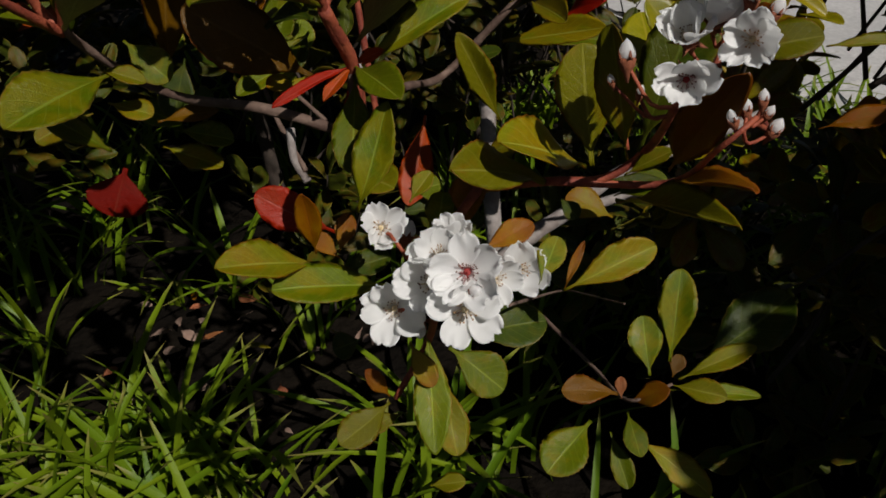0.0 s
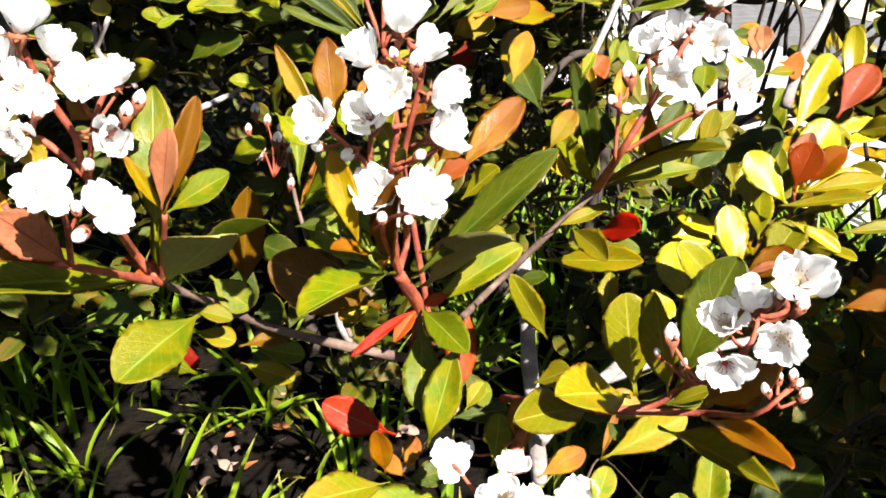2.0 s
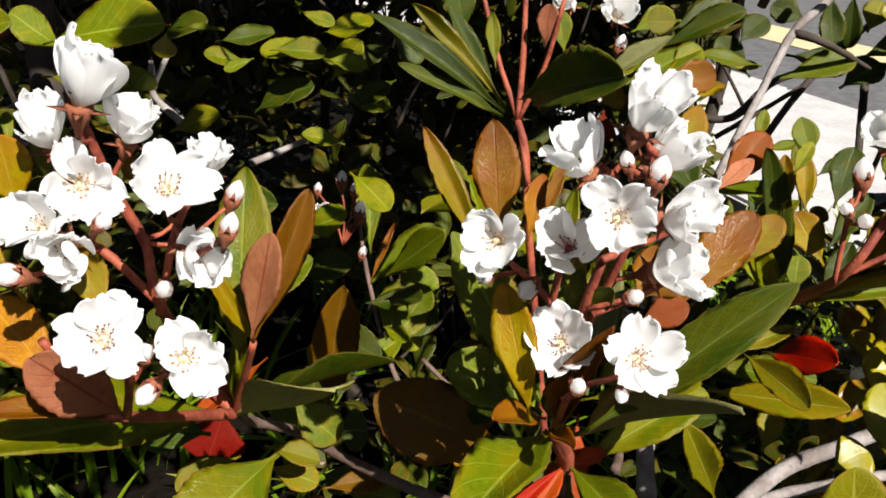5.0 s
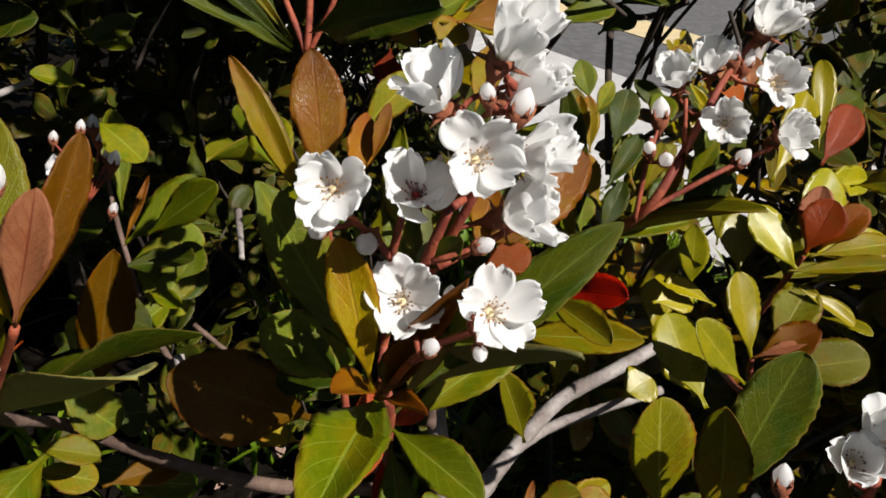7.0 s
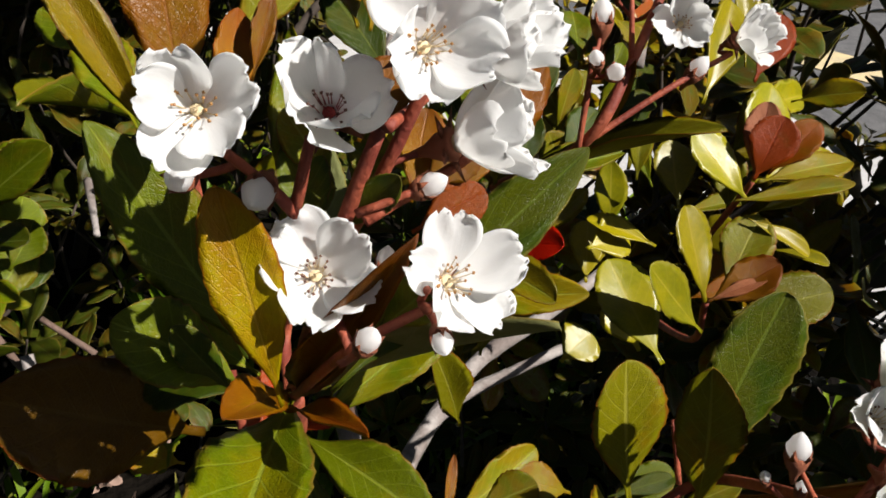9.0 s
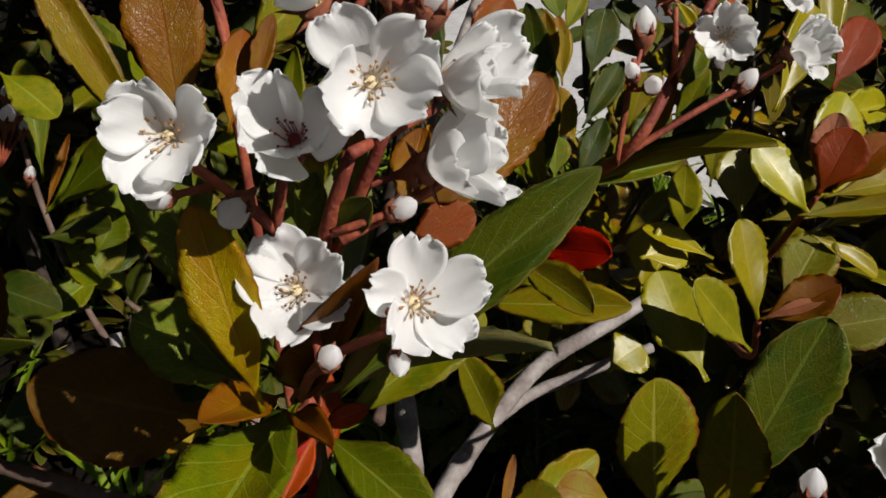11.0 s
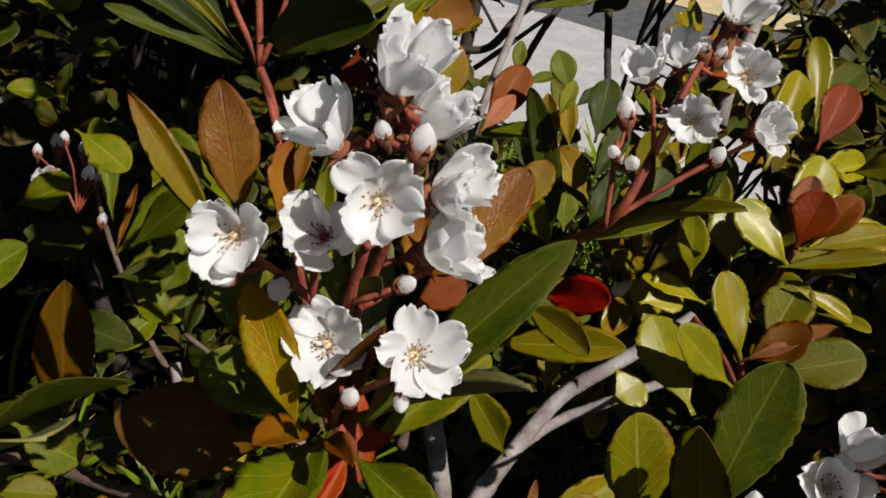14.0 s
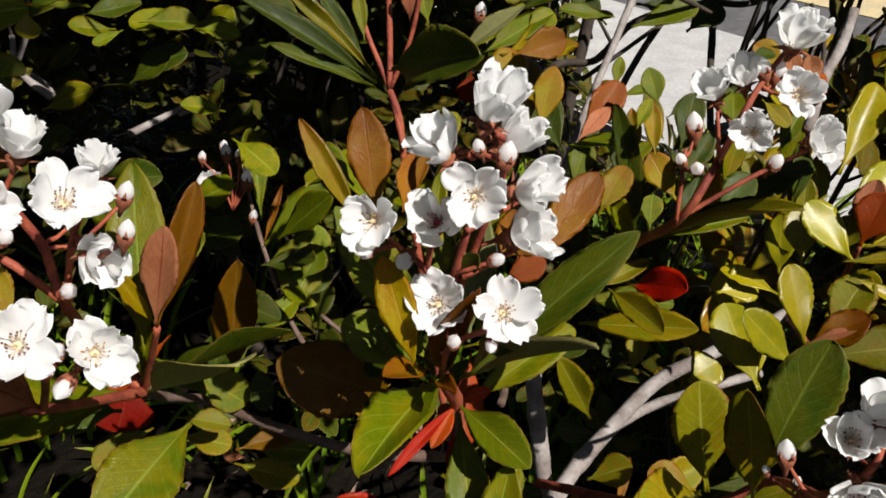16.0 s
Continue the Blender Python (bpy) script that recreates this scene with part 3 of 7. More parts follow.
leaf("obovate", (-0.0358, 0.3138, 0.4897), (-0.0170, 0.2756, 0.4947), 0.0151, (-0.3903, -0.0710, 0.9179), "green")
leaf("obovate", (-0.0532, 0.2620, 0.5440), (-0.0618, 0.2640, 0.5802), 0.0108, (-0.1000, -0.9306, 0.3578), "amber")
leaf("elliptic", (-0.0427, 0.2935, 0.5179), (-0.0455, 0.2479, 0.5731), 0.0080, (-0.7603, -0.4812, -0.4363), "brown")
leaf("elliptic", (-0.0480, 0.2820, 0.5260), (-0.0443, 0.2490, 0.5494), 0.0052, (-0.1058, 0.5614, 0.8207), "rust")
leaf("elliptic", (-0.0456, 0.3071, 0.5176), (-0.0769, 0.3245, 0.5690), 0.0185, (0.2477, -0.8621, 0.4421), "green")
leaf("obovate", (-0.0512, 0.3004, 0.5164), (-0.0744, 0.3023, 0.5377), 0.0175, (0.3000, -0.6200, 0.7200), "green")
leaf("obovate", (-0.0447, 0.3141, 0.5089), (-0.0624, 0.3285, 0.5199), 0.0094, (-0.0922, -0.6737, 0.7332), "green")
leaf("elliptic", (-0.0668, 0.2871, 0.5785), (-0.0833, 0.2934, 0.6114), 0.0068, (0.0916, -0.9684, 0.2321), "amber")
leaf("elliptic", (-0.0626, 0.2891, 0.5826), (-0.0653, 0.2969, 0.6130), 0.0125, (0.0245, -0.9679, 0.2501), "brown")
leaf("elliptic", (-0.0550, 0.2940, 0.5806), (-0.0512, 0.3017, 0.5972), 0.0074, (-0.0702, -0.8980, 0.4343), "brown")
leaf("obovate", (-0.0195, 0.2808, 0.5642), (0.0059, 0.2965, 0.5902), 0.0128, (-0.1634, -0.7657, 0.6221), "brown")
leaf("obovate", (-0.0460, 0.2722, 0.5632), (-0.0441, 0.2900, 0.5780), 0.0089, (-0.0908, -0.6299, 0.7713), "green")
leaf("obovate", (-0.0694, 0.3063, 0.5847), (-0.0820, 0.3204, 0.5926), 0.0097, (-0.2325, -0.6242, 0.7459), "green")
leaf("obovate", (-0.0365, 0.2723, 0.5731), (-0.0363, 0.2774, 0.5843), 0.0068, (-0.1599, -0.8963, 0.4136), "green")
leaf("obovate", (-0.0277, 0.2754, 0.5653), (-0.0152, 0.2740, 0.5731), 0.0083, (-0.4152, -0.7407, 0.5282), "rust")
leaf("elliptic", (-0.0358, 0.3138, 0.4897), (-0.0615, 0.2823, 0.4890), 0.0045, (0.3188, -0.2802, 0.9055), "red")
leaf("elliptic", (-0.0358, 0.3138, 0.4897), (-0.0438, 0.3182, 0.4806), 0.0046, (-0.6725, -0.6921, 0.2624), "red")
leaf("obovate", (-0.0106, 0.4566, 0.4086), (-0.0200, 0.4198, 0.3684), 0.0194, (0.0424, -0.7417, 0.6694), "red")
leaf("obovate", (-0.0349, 0.3120, 0.4860), (-0.0345, 0.2788, 0.4593), 0.0162, (0.0273, -0.6266, 0.7789), "green")
leaf("elliptic", (-0.0324, 0.2701, 0.4478), (-0.0210, 0.2786, 0.4882), 0.0154, (-0.1629, -0.9555, 0.2461), "green")
leaf("obovate", (-0.0321, 0.3139, 0.4895), (0.0074, 0.3188, 0.5188), 0.0161, (-0.4125, -0.6274, 0.6605), "green")
leaf("elliptic", (-0.0336, 0.3180, 0.4984), (0.0010, 0.2728, 0.5520), 0.0225, (0.0200, 0.7900, 0.6100), "grey")
leaf("obovate", (-0.0609, 0.3277, 0.4735), (-0.0741, 0.3303, 0.4789), 0.0093, (0.2327, -0.5248, 0.8188), "amber")
stem("pedicel", [(-0.0619, 0.2704, 0.5861), (-0.0618, 0.2723, 0.5869), (-0.0627, 0.2709, 0.5895)], 0.0008, 0.0006, "redstem")
stem("pedicel", [(-0.0482, 0.2695, 0.5851), (-0.0462, 0.2698, 0.5856), (-0.0454, 0.2674, 0.5884)], 0.0008, 0.0006, "redstem")
stem("pedicel", [(-0.0327, 0.2659, 0.5956), (-0.0355, 0.2642, 0.5972), (-0.0386, 0.2587, 0.6009)], 0.0008, 0.0006, "redstem")
stem("pedicel", [(-0.0185, 0.2917, 0.5846), (-0.0207, 0.2939, 0.5846), (-0.0208, 0.2924, 0.5871)], 0.0008, 0.0006, "redstem")
stem("pedicel", [(-0.0362, 0.2703, 0.5805), (-0.0339, 0.2706, 0.5811), (-0.0302, 0.2694, 0.5828)], 0.0008, 0.0006, "redstem")
stem("pedicel", [(-0.0422, 0.2742, 0.5622), (-0.0434, 0.2714, 0.5614), (-0.0455, 0.2660, 0.5628)], 0.0008, 0.0006, "redstem")
stem("pedicel", [(-0.0357, 0.2506, 0.5668), (-0.0356, 0.2528, 0.5668), (-0.0352, 0.2517, 0.5695)], 0.0008, 0.0006, "redstem")
stem("pedicel", [(-0.0314, 0.2598, 0.6149), (-0.0325, 0.2590, 0.6171), (-0.0338, 0.2578, 0.6199)], 0.0008, 0.0006, "redstem")
stem("pedicel", [(-0.0398, 0.2681, 0.6097), (-0.0412, 0.2662, 0.6091), (-0.0440, 0.2627, 0.6109)], 0.0008, 0.0006, "redstem")
stem("pedicel", [(-0.0382, 0.2693, 0.6083), (-0.0358, 0.2696, 0.6111), (-0.0303, 0.2662, 0.6148)], 0.0008, 0.0006, "redstem")
stem("pedicel", [(-0.0301, 0.2627, 0.6069), (-0.0312, 0.2593, 0.6072), (-0.0315, 0.2547, 0.6120)], 0.0008, 0.0006, "redstem")
stem("pedicel", [(-0.0307, 0.2604, 0.6135), (-0.0333, 0.2585, 0.6119), (-0.0374, 0.2553, 0.6149)], 0.0008, 0.0006, "redstem")
stem("pedicel", [(-0.0582, 0.2706, 0.5823), (-0.0608, 0.2722, 0.5807), (-0.0656, 0.2698, 0.5810)], 0.0008, 0.0006, "redstem")
stem("pedicel", [(-0.0345, 0.2669, 0.5760), (-0.0336, 0.2660, 0.5771), (-0.0322, 0.2643, 0.5789)], 0.0008, 0.0006, "redstem")
stem("pedicel", [(-0.0473, 0.2536, 0.5569), (-0.0459, 0.2533, 0.5579), (-0.0443, 0.2519, 0.5608)], 0.0008, 0.0006, "redstem")
stem("pedicel", [(-0.0357, 0.2506, 0.5668), (-0.0347, 0.2508, 0.5656), (-0.0344, 0.2480, 0.5643)], 0.0008, 0.0006, "redstem")
stem("pedicel", [(-0.0459, 0.2646, 0.5614), (-0.0415, 0.2641, 0.5606), (-0.0373, 0.2629, 0.5661)], 0.0008, 0.0006, "redstem")

# shoot with the left flower cluster
stem("branch", [(-0.1481, 0.3217, 0.5089), (-0.1460, 0.3166, 0.5007), (-0.1362, 0.3474, 0.4719), (-0.1109, 0.3360, 0.4669), (-0.0720, 0.3089, 0.4734), (-0.0362, 0.3205, 0.4563)], 0.0024, 0.0030, "bark")
stem("stem", [(-0.1491, 0.3171, 0.5016), (-0.1588, 0.2626, 0.5394), (-0.1672, 0.2631, 0.5414), (-0.1720, 0.2538, 0.5675)], 0.0022, 0.0012, "redstem")
stem("stem", [(-0.1491, 0.3171, 0.5016), (-0.1570, 0.3133, 0.5182), (-0.1471, 0.2656, 0.5722), (-0.1531, 0.2760, 0.5836), (-0.1575, 0.2735, 0.5978), (-0.1589, 0.2649, 0.6200)], 0.0022, 0.0012, "redstem")
stem("stem", [(-0.1491, 0.3171, 0.5016), (-0.1319, 0.2896, 0.5472)], 0.0016, 0.0012, "redstem")
stem("stem", [(-0.1471, 0.2656, 0.5722), (-0.1601, 0.2661, 0.5864), (-0.1720, 0.2666, 0.5886)], 0.0014, 0.0010, "redstem")
stem("stem", [(-0.1470, 0.2645, 0.5697), (-0.1399, 0.2646, 0.5936), (-0.1333, 0.2708, 0.6066)], 0.0012, 0.0010, "redstem")
stem("stem", [(-0.1588, 0.2626, 0.5394), (-0.1461, 0.2418, 0.5674), (-0.1498, 0.2416, 0.5745)], 0.0012, 0.0010, "redstem")
stem("stem", [(-0.1570, 0.3133, 0.5182), (-0.1379, 0.2522, 0.5638)], 0.0011, 0.0010, "redstem")
flower("cup", (-0.1568, 0.2616, 0.6233), (0.2563, -0.1142, 0.9598), 0.0175, 10)
flower("cup", (-0.1517, 0.2711, 0.6122), (0.4327, -0.1571, 0.8877), 0.0139, 25)
flower("cup", (-0.1723, 0.2752, 0.6091), (-0.1174, -0.3551, 0.9274), 0.0156, 0)
flower("open", (-0.1614, 0.2641, 0.6033), (0.4517, -0.7874, 0.4195), 0.0189, 45)
flower("dark", (-0.1350, 0.2500, 0.6082), (0.4002, -0.5776, 0.7115), 0.0184, 12)
flower("cup", (-0.1388, 0.2863, 0.5996), (0.3872, -0.2810, 0.8781), 0.0132, 30)
flower("cup", (-0.1339, 0.2563, 0.5914), (0.6188, -0.7590, 0.2024), 0.0140, 10)
flower("open", (-0.1355, 0.2476, 0.5679), (0.4257, -0.7477, 0.5095), 0.0185, 33)
flower("dark", (-0.1483, 0.2378, 0.5781), (0.2686, -0.6866, 0.6756), 0.0192, 15)
flower("dark", (-0.1654, 0.2521, 0.5973), (-0.0227, -0.7368, 0.6757), 0.0168, 30)
flower("cup", (-0.1601, 0.2518, 0.5941), (0.2860, -0.9507, 0.1197), 0.0142, 50)
bud((-0.1427, 0.2431, 0.5616), (-0.1574, -0.9873, -0.0233), 0.0055)
bud((-0.1426, 0.2587, 0.5796), (0.4523, -0.5593, 0.6947), 0.0048)
bud((-0.1325, 0.2869, 0.5933), (0.4005, -0.0204, 0.9161), 0.0054)
bud((-0.1216, 0.2473, 0.6012), (0.3125, -0.0074, 0.9499), 0.0046)
bud((-0.1443, 0.2476, 0.5687), (0.2671, -0.3446, 0.8999), 0.0045)
bud((-0.1487, 0.2465, 0.6018), (0.7040, -0.2891, 0.6487), 0.0041)
bud((-0.1686, 0.2425, 0.5904), (-0.3433, -0.7697, 0.5382), 0.0059)
leaf("elliptic", (-0.1491, 0.3171, 0.5016), (-0.1960, 0.2460, 0.5475), 0.0265, (0.1775, -0.3742, 0.9102), "green")
leaf("elliptic", (-0.1588, 0.2626, 0.5394), (-0.1852, 0.2462, 0.5543), 0.0103, (0.4741, 0.0370, 0.8797), "brown")
leaf("obovate", (-0.1588, 0.2626, 0.5394), (-0.1671, 0.2438, 0.5675), 0.0156, (0.8933, -0.4482, -0.0343), "pinkbrown")
leaf("obovate", (-0.1715, 0.2565, 0.5513), (-0.1922, 0.2653, 0.5726), 0.0147, (0.3079, -0.7353, 0.6038), "orange")
leaf("obovate", (-0.1814, 0.2661, 0.5712), (-0.2016, 0.2678, 0.6010), 0.0119, (0.4577, -0.8139, 0.3579), "amber")
leaf("obovate", (-0.1841, 0.2750, 0.5907), (-0.1841, 0.2738, 0.6122), 0.0119, (0.4412, -0.8962, -0.0465), "amber")
leaf("obovate", (-0.1533, 0.2498, 0.5760), (-0.1606, 0.2549, 0.5922), 0.0091, (0.3500, -0.8368, 0.4210), "amber")
leaf("obovate", (-0.1308, 0.2846, 0.5509), (-0.1234, 0.2821, 0.5831), 0.0108, (0.0500, -0.9700, 0.2200), "pinkbrown")
leaf("obovate", (-0.1319, 0.2896, 0.5472), (-0.1139, 0.2937, 0.5913), 0.0100, (0.2529, -0.9674, -0.0132), "bronze")
leaf("elliptic", (-0.1388, 0.2940, 0.5336), (-0.1372, 0.3140, 0.5919), 0.0181, (0.2341, -0.9215, 0.3100), "green")
leaf("elliptic", (-0.1319, 0.2896, 0.5472), (-0.1396, 0.2825, 0.5729), 0.0055, (0.5517, -0.8316, -0.0639), "amber")
leaf("elliptic", (-0.1491, 0.3171, 0.5016), (-0.1378, 0.2981, 0.5470), 0.0063, (0.0862, -0.9113, -0.4026), "green")
leaf("obovate", (-0.1491, 0.3171, 0.5016), (-0.1035, 0.2619, 0.5489), 0.0255, (0.0500, 0.6450, 0.7620), "grey")
leaf("elliptic", (-0.1491, 0.3171, 0.5016), (-0.0958, 0.2878, 0.5513), 0.0072, (-0.6206, 0.1692, 0.7657), "dark")
leaf("obovate", (-0.1354, 0.3223, 0.4828), (-0.1545, 0.2721, 0.4860), 0.0262, (0.4671, -0.1212, 0.8758), "green")
leaf("obovate", (-0.1413, 0.3211, 0.4856), (-0.1214, 0.3203, 0.4817), 0.0093, (0.1610, -0.3800, 0.9109), "olive")
leaf("obovate", (-0.1239, 0.3314, 0.4582), (-0.0988, 0.3352, 0.4639), 0.0119, (-0.1422, -0.4081, 0.9018), "bronze")
leaf("obovate", (-0.1371, 0.3452, 0.4896), (-0.1179, 0.3395, 0.4753), 0.0160, (0.2720, -0.7111, 0.6483), "green")
leaf("obovate", (-0.2587, 0.4266, 0.5354), (-0.2615, 0.4407, 0.5662), 0.0191, (0.3982, -0.8203, 0.4104), "olive")
leaf("elliptic", (-0.1444, 0.3442, 0.5072), (-0.1617, 0.3071, 0.5045), 0.0070, (0.4273, -0.2638, 0.8648), "red")
leaf("elliptic", (-0.1660, 0.3125, 0.5132), (-0.1585, 0.3398, 0.5003), 0.0136, (0.5309, 0.2400, 0.8127), "redshade")
leaf("obovate", (-0.1729, 0.3537, 0.4639), (-0.2010, 0.3533, 0.4661), 0.0198, (0.0702, -0.5603, 0.8253), "dark")
leaf("obovate", (-0.1627, 0.3567, 0.4518), (-0.1853, 0.3412, 0.4459), 0.0160, (0.1744, -0.5621, 0.8085), "olive")
leaf("obovate", (-0.2462, 0.5724, 0.3163), (-0.2567, 0.5532, 0.2836), 0.0450, (0.3500, -0.7500, 0.5500), "redshade")
leaf("obovate", (-0.1213, 0.3433, 0.4492), (-0.0952, 0.3419, 0.4470), 0.0124, (0.0434, -0.5245, 0.8503), "green")
leaf("obovate", (-0.0511, 0.3353, 0.3999), (-0.0868, 0.3344, 0.4210), 0.0190, (0.2401, -0.8990, 0.3662), "red")
stem("pedicel", [(-0.1585, 0.2673, 0.6139), (-0.1589, 0.2650, 0.6138), (-0.1584, 0.2623, 0.6172)], 0.0008, 0.0006, "redstem")
stem("pedicel", [(-0.1577, 0.2720, 0.6018), (-0.1561, 0.2720, 0.6043), (-0.1539, 0.2719, 0.6078)], 0.0008, 0.0006, "redstem")
stem("pedicel", [(-0.1575, 0.2735, 0.5978), (-0.1640, 0.2772, 0.5961), (-0.1717, 0.2772, 0.6039)], 0.0008, 0.0006, "redstem")
stem("pedicel", [(-0.1575, 0.2735, 0.5978), (-0.1625, 0.2741, 0.5977), (-0.1644, 0.2694, 0.6005)], 0.0008, 0.0006, "redstem")
stem("pedicel", [(-0.1393, 0.2652, 0.5948), (-0.1398, 0.2613, 0.5969), (-0.1376, 0.2538, 0.6035)], 0.0008, 0.0006, "redstem")
stem("pedicel", [(-0.1535, 0.2758, 0.5848), (-0.1494, 0.2834, 0.5849), (-0.1406, 0.2877, 0.5955)], 0.0008, 0.0006, "redstem")
stem("pedicel", [(-0.1412, 0.2646, 0.5892), (-0.1392, 0.2625, 0.5898), (-0.1370, 0.2601, 0.5903)], 0.0008, 0.0006, "redstem")
stem("pedicel", [(-0.1396, 0.2578, 0.5597), (-0.1393, 0.2558, 0.5616), (-0.1384, 0.2525, 0.5645)], 0.0008, 0.0006, "redstem")
stem("pedicel", [(-0.1481, 0.2417, 0.5713), (-0.1497, 0.2437, 0.5708), (-0.1501, 0.2425, 0.5734)], 0.0008, 0.0006, "redstem")
stem("pedicel", [(-0.1655, 0.2663, 0.5874), (-0.1653, 0.2629, 0.5890), (-0.1653, 0.2566, 0.5932)], 0.0008, 0.0006, "redstem")
stem("pedicel", [(-0.1644, 0.2663, 0.5872), (-0.1637, 0.2637, 0.5901), (-0.1615, 0.2566, 0.5934)], 0.0008, 0.0006, "redstem")
stem("pedicel", [(-0.1379, 0.2522, 0.5638), (-0.1398, 0.2504, 0.5627), (-0.1422, 0.2459, 0.5616)], 0.0008, 0.0006, "redstem")
stem("pedicel", [(-0.1457, 0.2645, 0.5741), (-0.1448, 0.2625, 0.5758), (-0.1436, 0.2599, 0.5781)], 0.0008, 0.0006, "redstem")
stem("pedicel", [(-0.1531, 0.2760, 0.5836), (-0.1457, 0.2816, 0.5818), (-0.1335, 0.2869, 0.5911)], 0.0008, 0.0006, "redstem")
stem("pedicel", [(-0.1399, 0.2646, 0.5936), (-0.1329, 0.2560, 0.5909), (-0.1221, 0.2473, 0.5996)], 0.0008, 0.0006, "redstem")
stem("pedicel", [(-0.1496, 0.2475, 0.5598), (-0.1476, 0.2484, 0.5620), (-0.1447, 0.2482, 0.5673)], 0.0008, 0.0006, "redstem")
stem("pedicel", [(-0.1601, 0.2661, 0.5864), (-0.1591, 0.2582, 0.5897), (-0.1497, 0.2470, 0.6008)], 0.0008, 0.0006, "redstem")
stem("pedicel", [(-0.1644, 0.2663, 0.5872), (-0.1641, 0.2598, 0.5850), (-0.1679, 0.2441, 0.5892)], 0.0008, 0.0006, "redstem")

# lowest flower cluster
stem("stem", [(0.0154, 0.3006, 0.4427), (0.0013, 0.2638, 0.4404), (-0.0029, 0.2477, 0.4258), (-0.0056, 0.2653, 0.3911), (-0.0200, 0.2598, 0.3634)], 0.0024, 0.0014, "redstem")
stem("stem", [(-0.0029, 0.2477, 0.4258), (-0.0200, 0.2644, 0.4413)], 0.0010, 0.0008, "redstem")
stem("stem", [(-0.0029, 0.2455, 0.4223), (0.0093, 0.2416, 0.4350)], 0.0010, 0.0008, "redstem")
stem("stem", [(-0.0029, 0.2455, 0.4223), (-0.0163, 0.2411, 0.4229)], 0.0010, 0.0008, "redstem")
stem("stem", [(0.0013, 0.2526, 0.4224), (0.0263, 0.2521, 0.4329)], 0.0010, 0.0008, "redstem")
flower("open", (-0.0239, 0.2713, 0.4401), (0.1730, -0.7943, 0.5824), 0.0192, 12, 34)
flower("red", (0.0082, 0.2319, 0.4459), (-0.0293, -0.8325, 0.5532), 0.0235, 10, 20)
flower("dark", (-0.0177, 0.2432, 0.4224), (-0.1886, -0.8471, 0.4969), 0.0222, 30, 30)
flower("open", (0.0290, 0.2630, 0.4265), (0.2049, -0.8170, 0.5390), 0.0212, 5, 30)
flower("open", (-0.0012, 0.2447, 0.4441), (-0.0883, -0.5822, 0.8082), 0.0182, 20, 36)
flower("dark", (-0.0050, 0.2404, 0.4356), (-0.3466, -0.7778, 0.5243), 0.0200, 40, 36)
flower("open", (0.0181, 0.2389, 0.4388), (0.2765, -0.7966, 0.5375), 0.0185, 50, 34)
flower("open", (0.0075, 0.2282, 0.4329), (-0.0262, -0.9272, 0.3737), 0.0230, 15, 24)
flower("cup", (0.0027, 0.2632, 0.4404), (0.0709, -0.3423, 0.9369), 0.0139, 0)
bud((-0.0148, 0.2966, 0.4228), (0.2908, -0.0337, 0.9562), 0.0071)
bud((-0.0090, 0.2546, 0.4040), (0.0208, -0.9839, -0.1773), 0.0057)
bud((0.0106, 0.2252, 0.4428), (0.2070, -0.8022, 0.5601), 0.0049)
leaf("obovate", (-0.0500, 0.2814, 0.4168), (-0.0785, 0.2485, 0.4403), 0.0169, (0.6946, -0.0927, 0.7134), "olive")
leaf("obovate", (-0.0224, 0.2851, 0.4039), (-0.0633, 0.2587, 0.4233), 0.0199, (0.5401, -0.2420, 0.8061), "green")
leaf("obovate", (-0.0519, 0.2838, 0.4207), (-0.0519, 0.2696, 0.4518), 0.0098, (0.2958, -0.8683, -0.3982), "brown")
leaf("obovate", (-0.0426, 0.2838, 0.4207), (-0.0387, 0.2924, 0.4345), 0.0088, (0.0911, -0.8560, 0.5088), "brown")
leaf("obovate", (-0.0421, 0.2826, 0.4188), (-0.0528, 0.2881, 0.4276), 0.0079, (0.1283, -0.7642, 0.6321), "brown")
leaf("elliptic", (-0.0063, 0.2670, 0.3938), (-0.0031, 0.2328, 0.3579), 0.0151, (0.0265, -0.7226, 0.6908), "green")
leaf("obovate", (0.0014, 0.2642, 0.3705), (0.0060, 0.2399, 0.3504), 0.0146, (0.0084, -0.6353, 0.7722), "olive")
leaf("obovate", (-0.0135, 0.2606, 0.3930), (-0.0036, 0.2474, 0.3813), 0.0096, (0.0594, -0.6372, 0.7684), "amber")
leaf("obovate", (0.0027, 0.2790, 0.3753), (0.0272, 0.2693, 0.3597), 0.0196, (0.1795, -0.6824, 0.7086), "green")
leaf("obovate", (0.0088, 0.2816, 0.3795), (0.0451, 0.2859, 0.3863), 0.0209, (-0.0866, -0.5724, 0.8154), "dark")
leaf("obovate", (-0.0224, 0.2602, 0.3640), (-0.0306, 0.2578, 0.3791), 0.0076, (0.5949, -0.7788, 0.1990), "brown")
leaf("obovate", (-0.0224, 0.2589, 0.3620), (-0.0415, 0.2389, 0.3582), 0.0149, (0.2745, -0.4245, 0.8628), "olive")
leaf("obovate", (-0.0167, 0.2604, 0.3549), (-0.0343, 0.2526, 0.3519), 0.0093, (0.0548, -0.4638, 0.8842), "olive")
leaf("obovate", (-0.0043, 0.2798, 0.4281), (0.0002, 0.3000, 0.4417), 0.0129, (0.0759, -0.5662, 0.8207), "green")
leaf("obovate", (0.0093, 0.2822, 0.4320), (0.0103, 0.3037, 0.4476), 0.0138, (-0.0160, -0.5868, 0.8096), "brown")
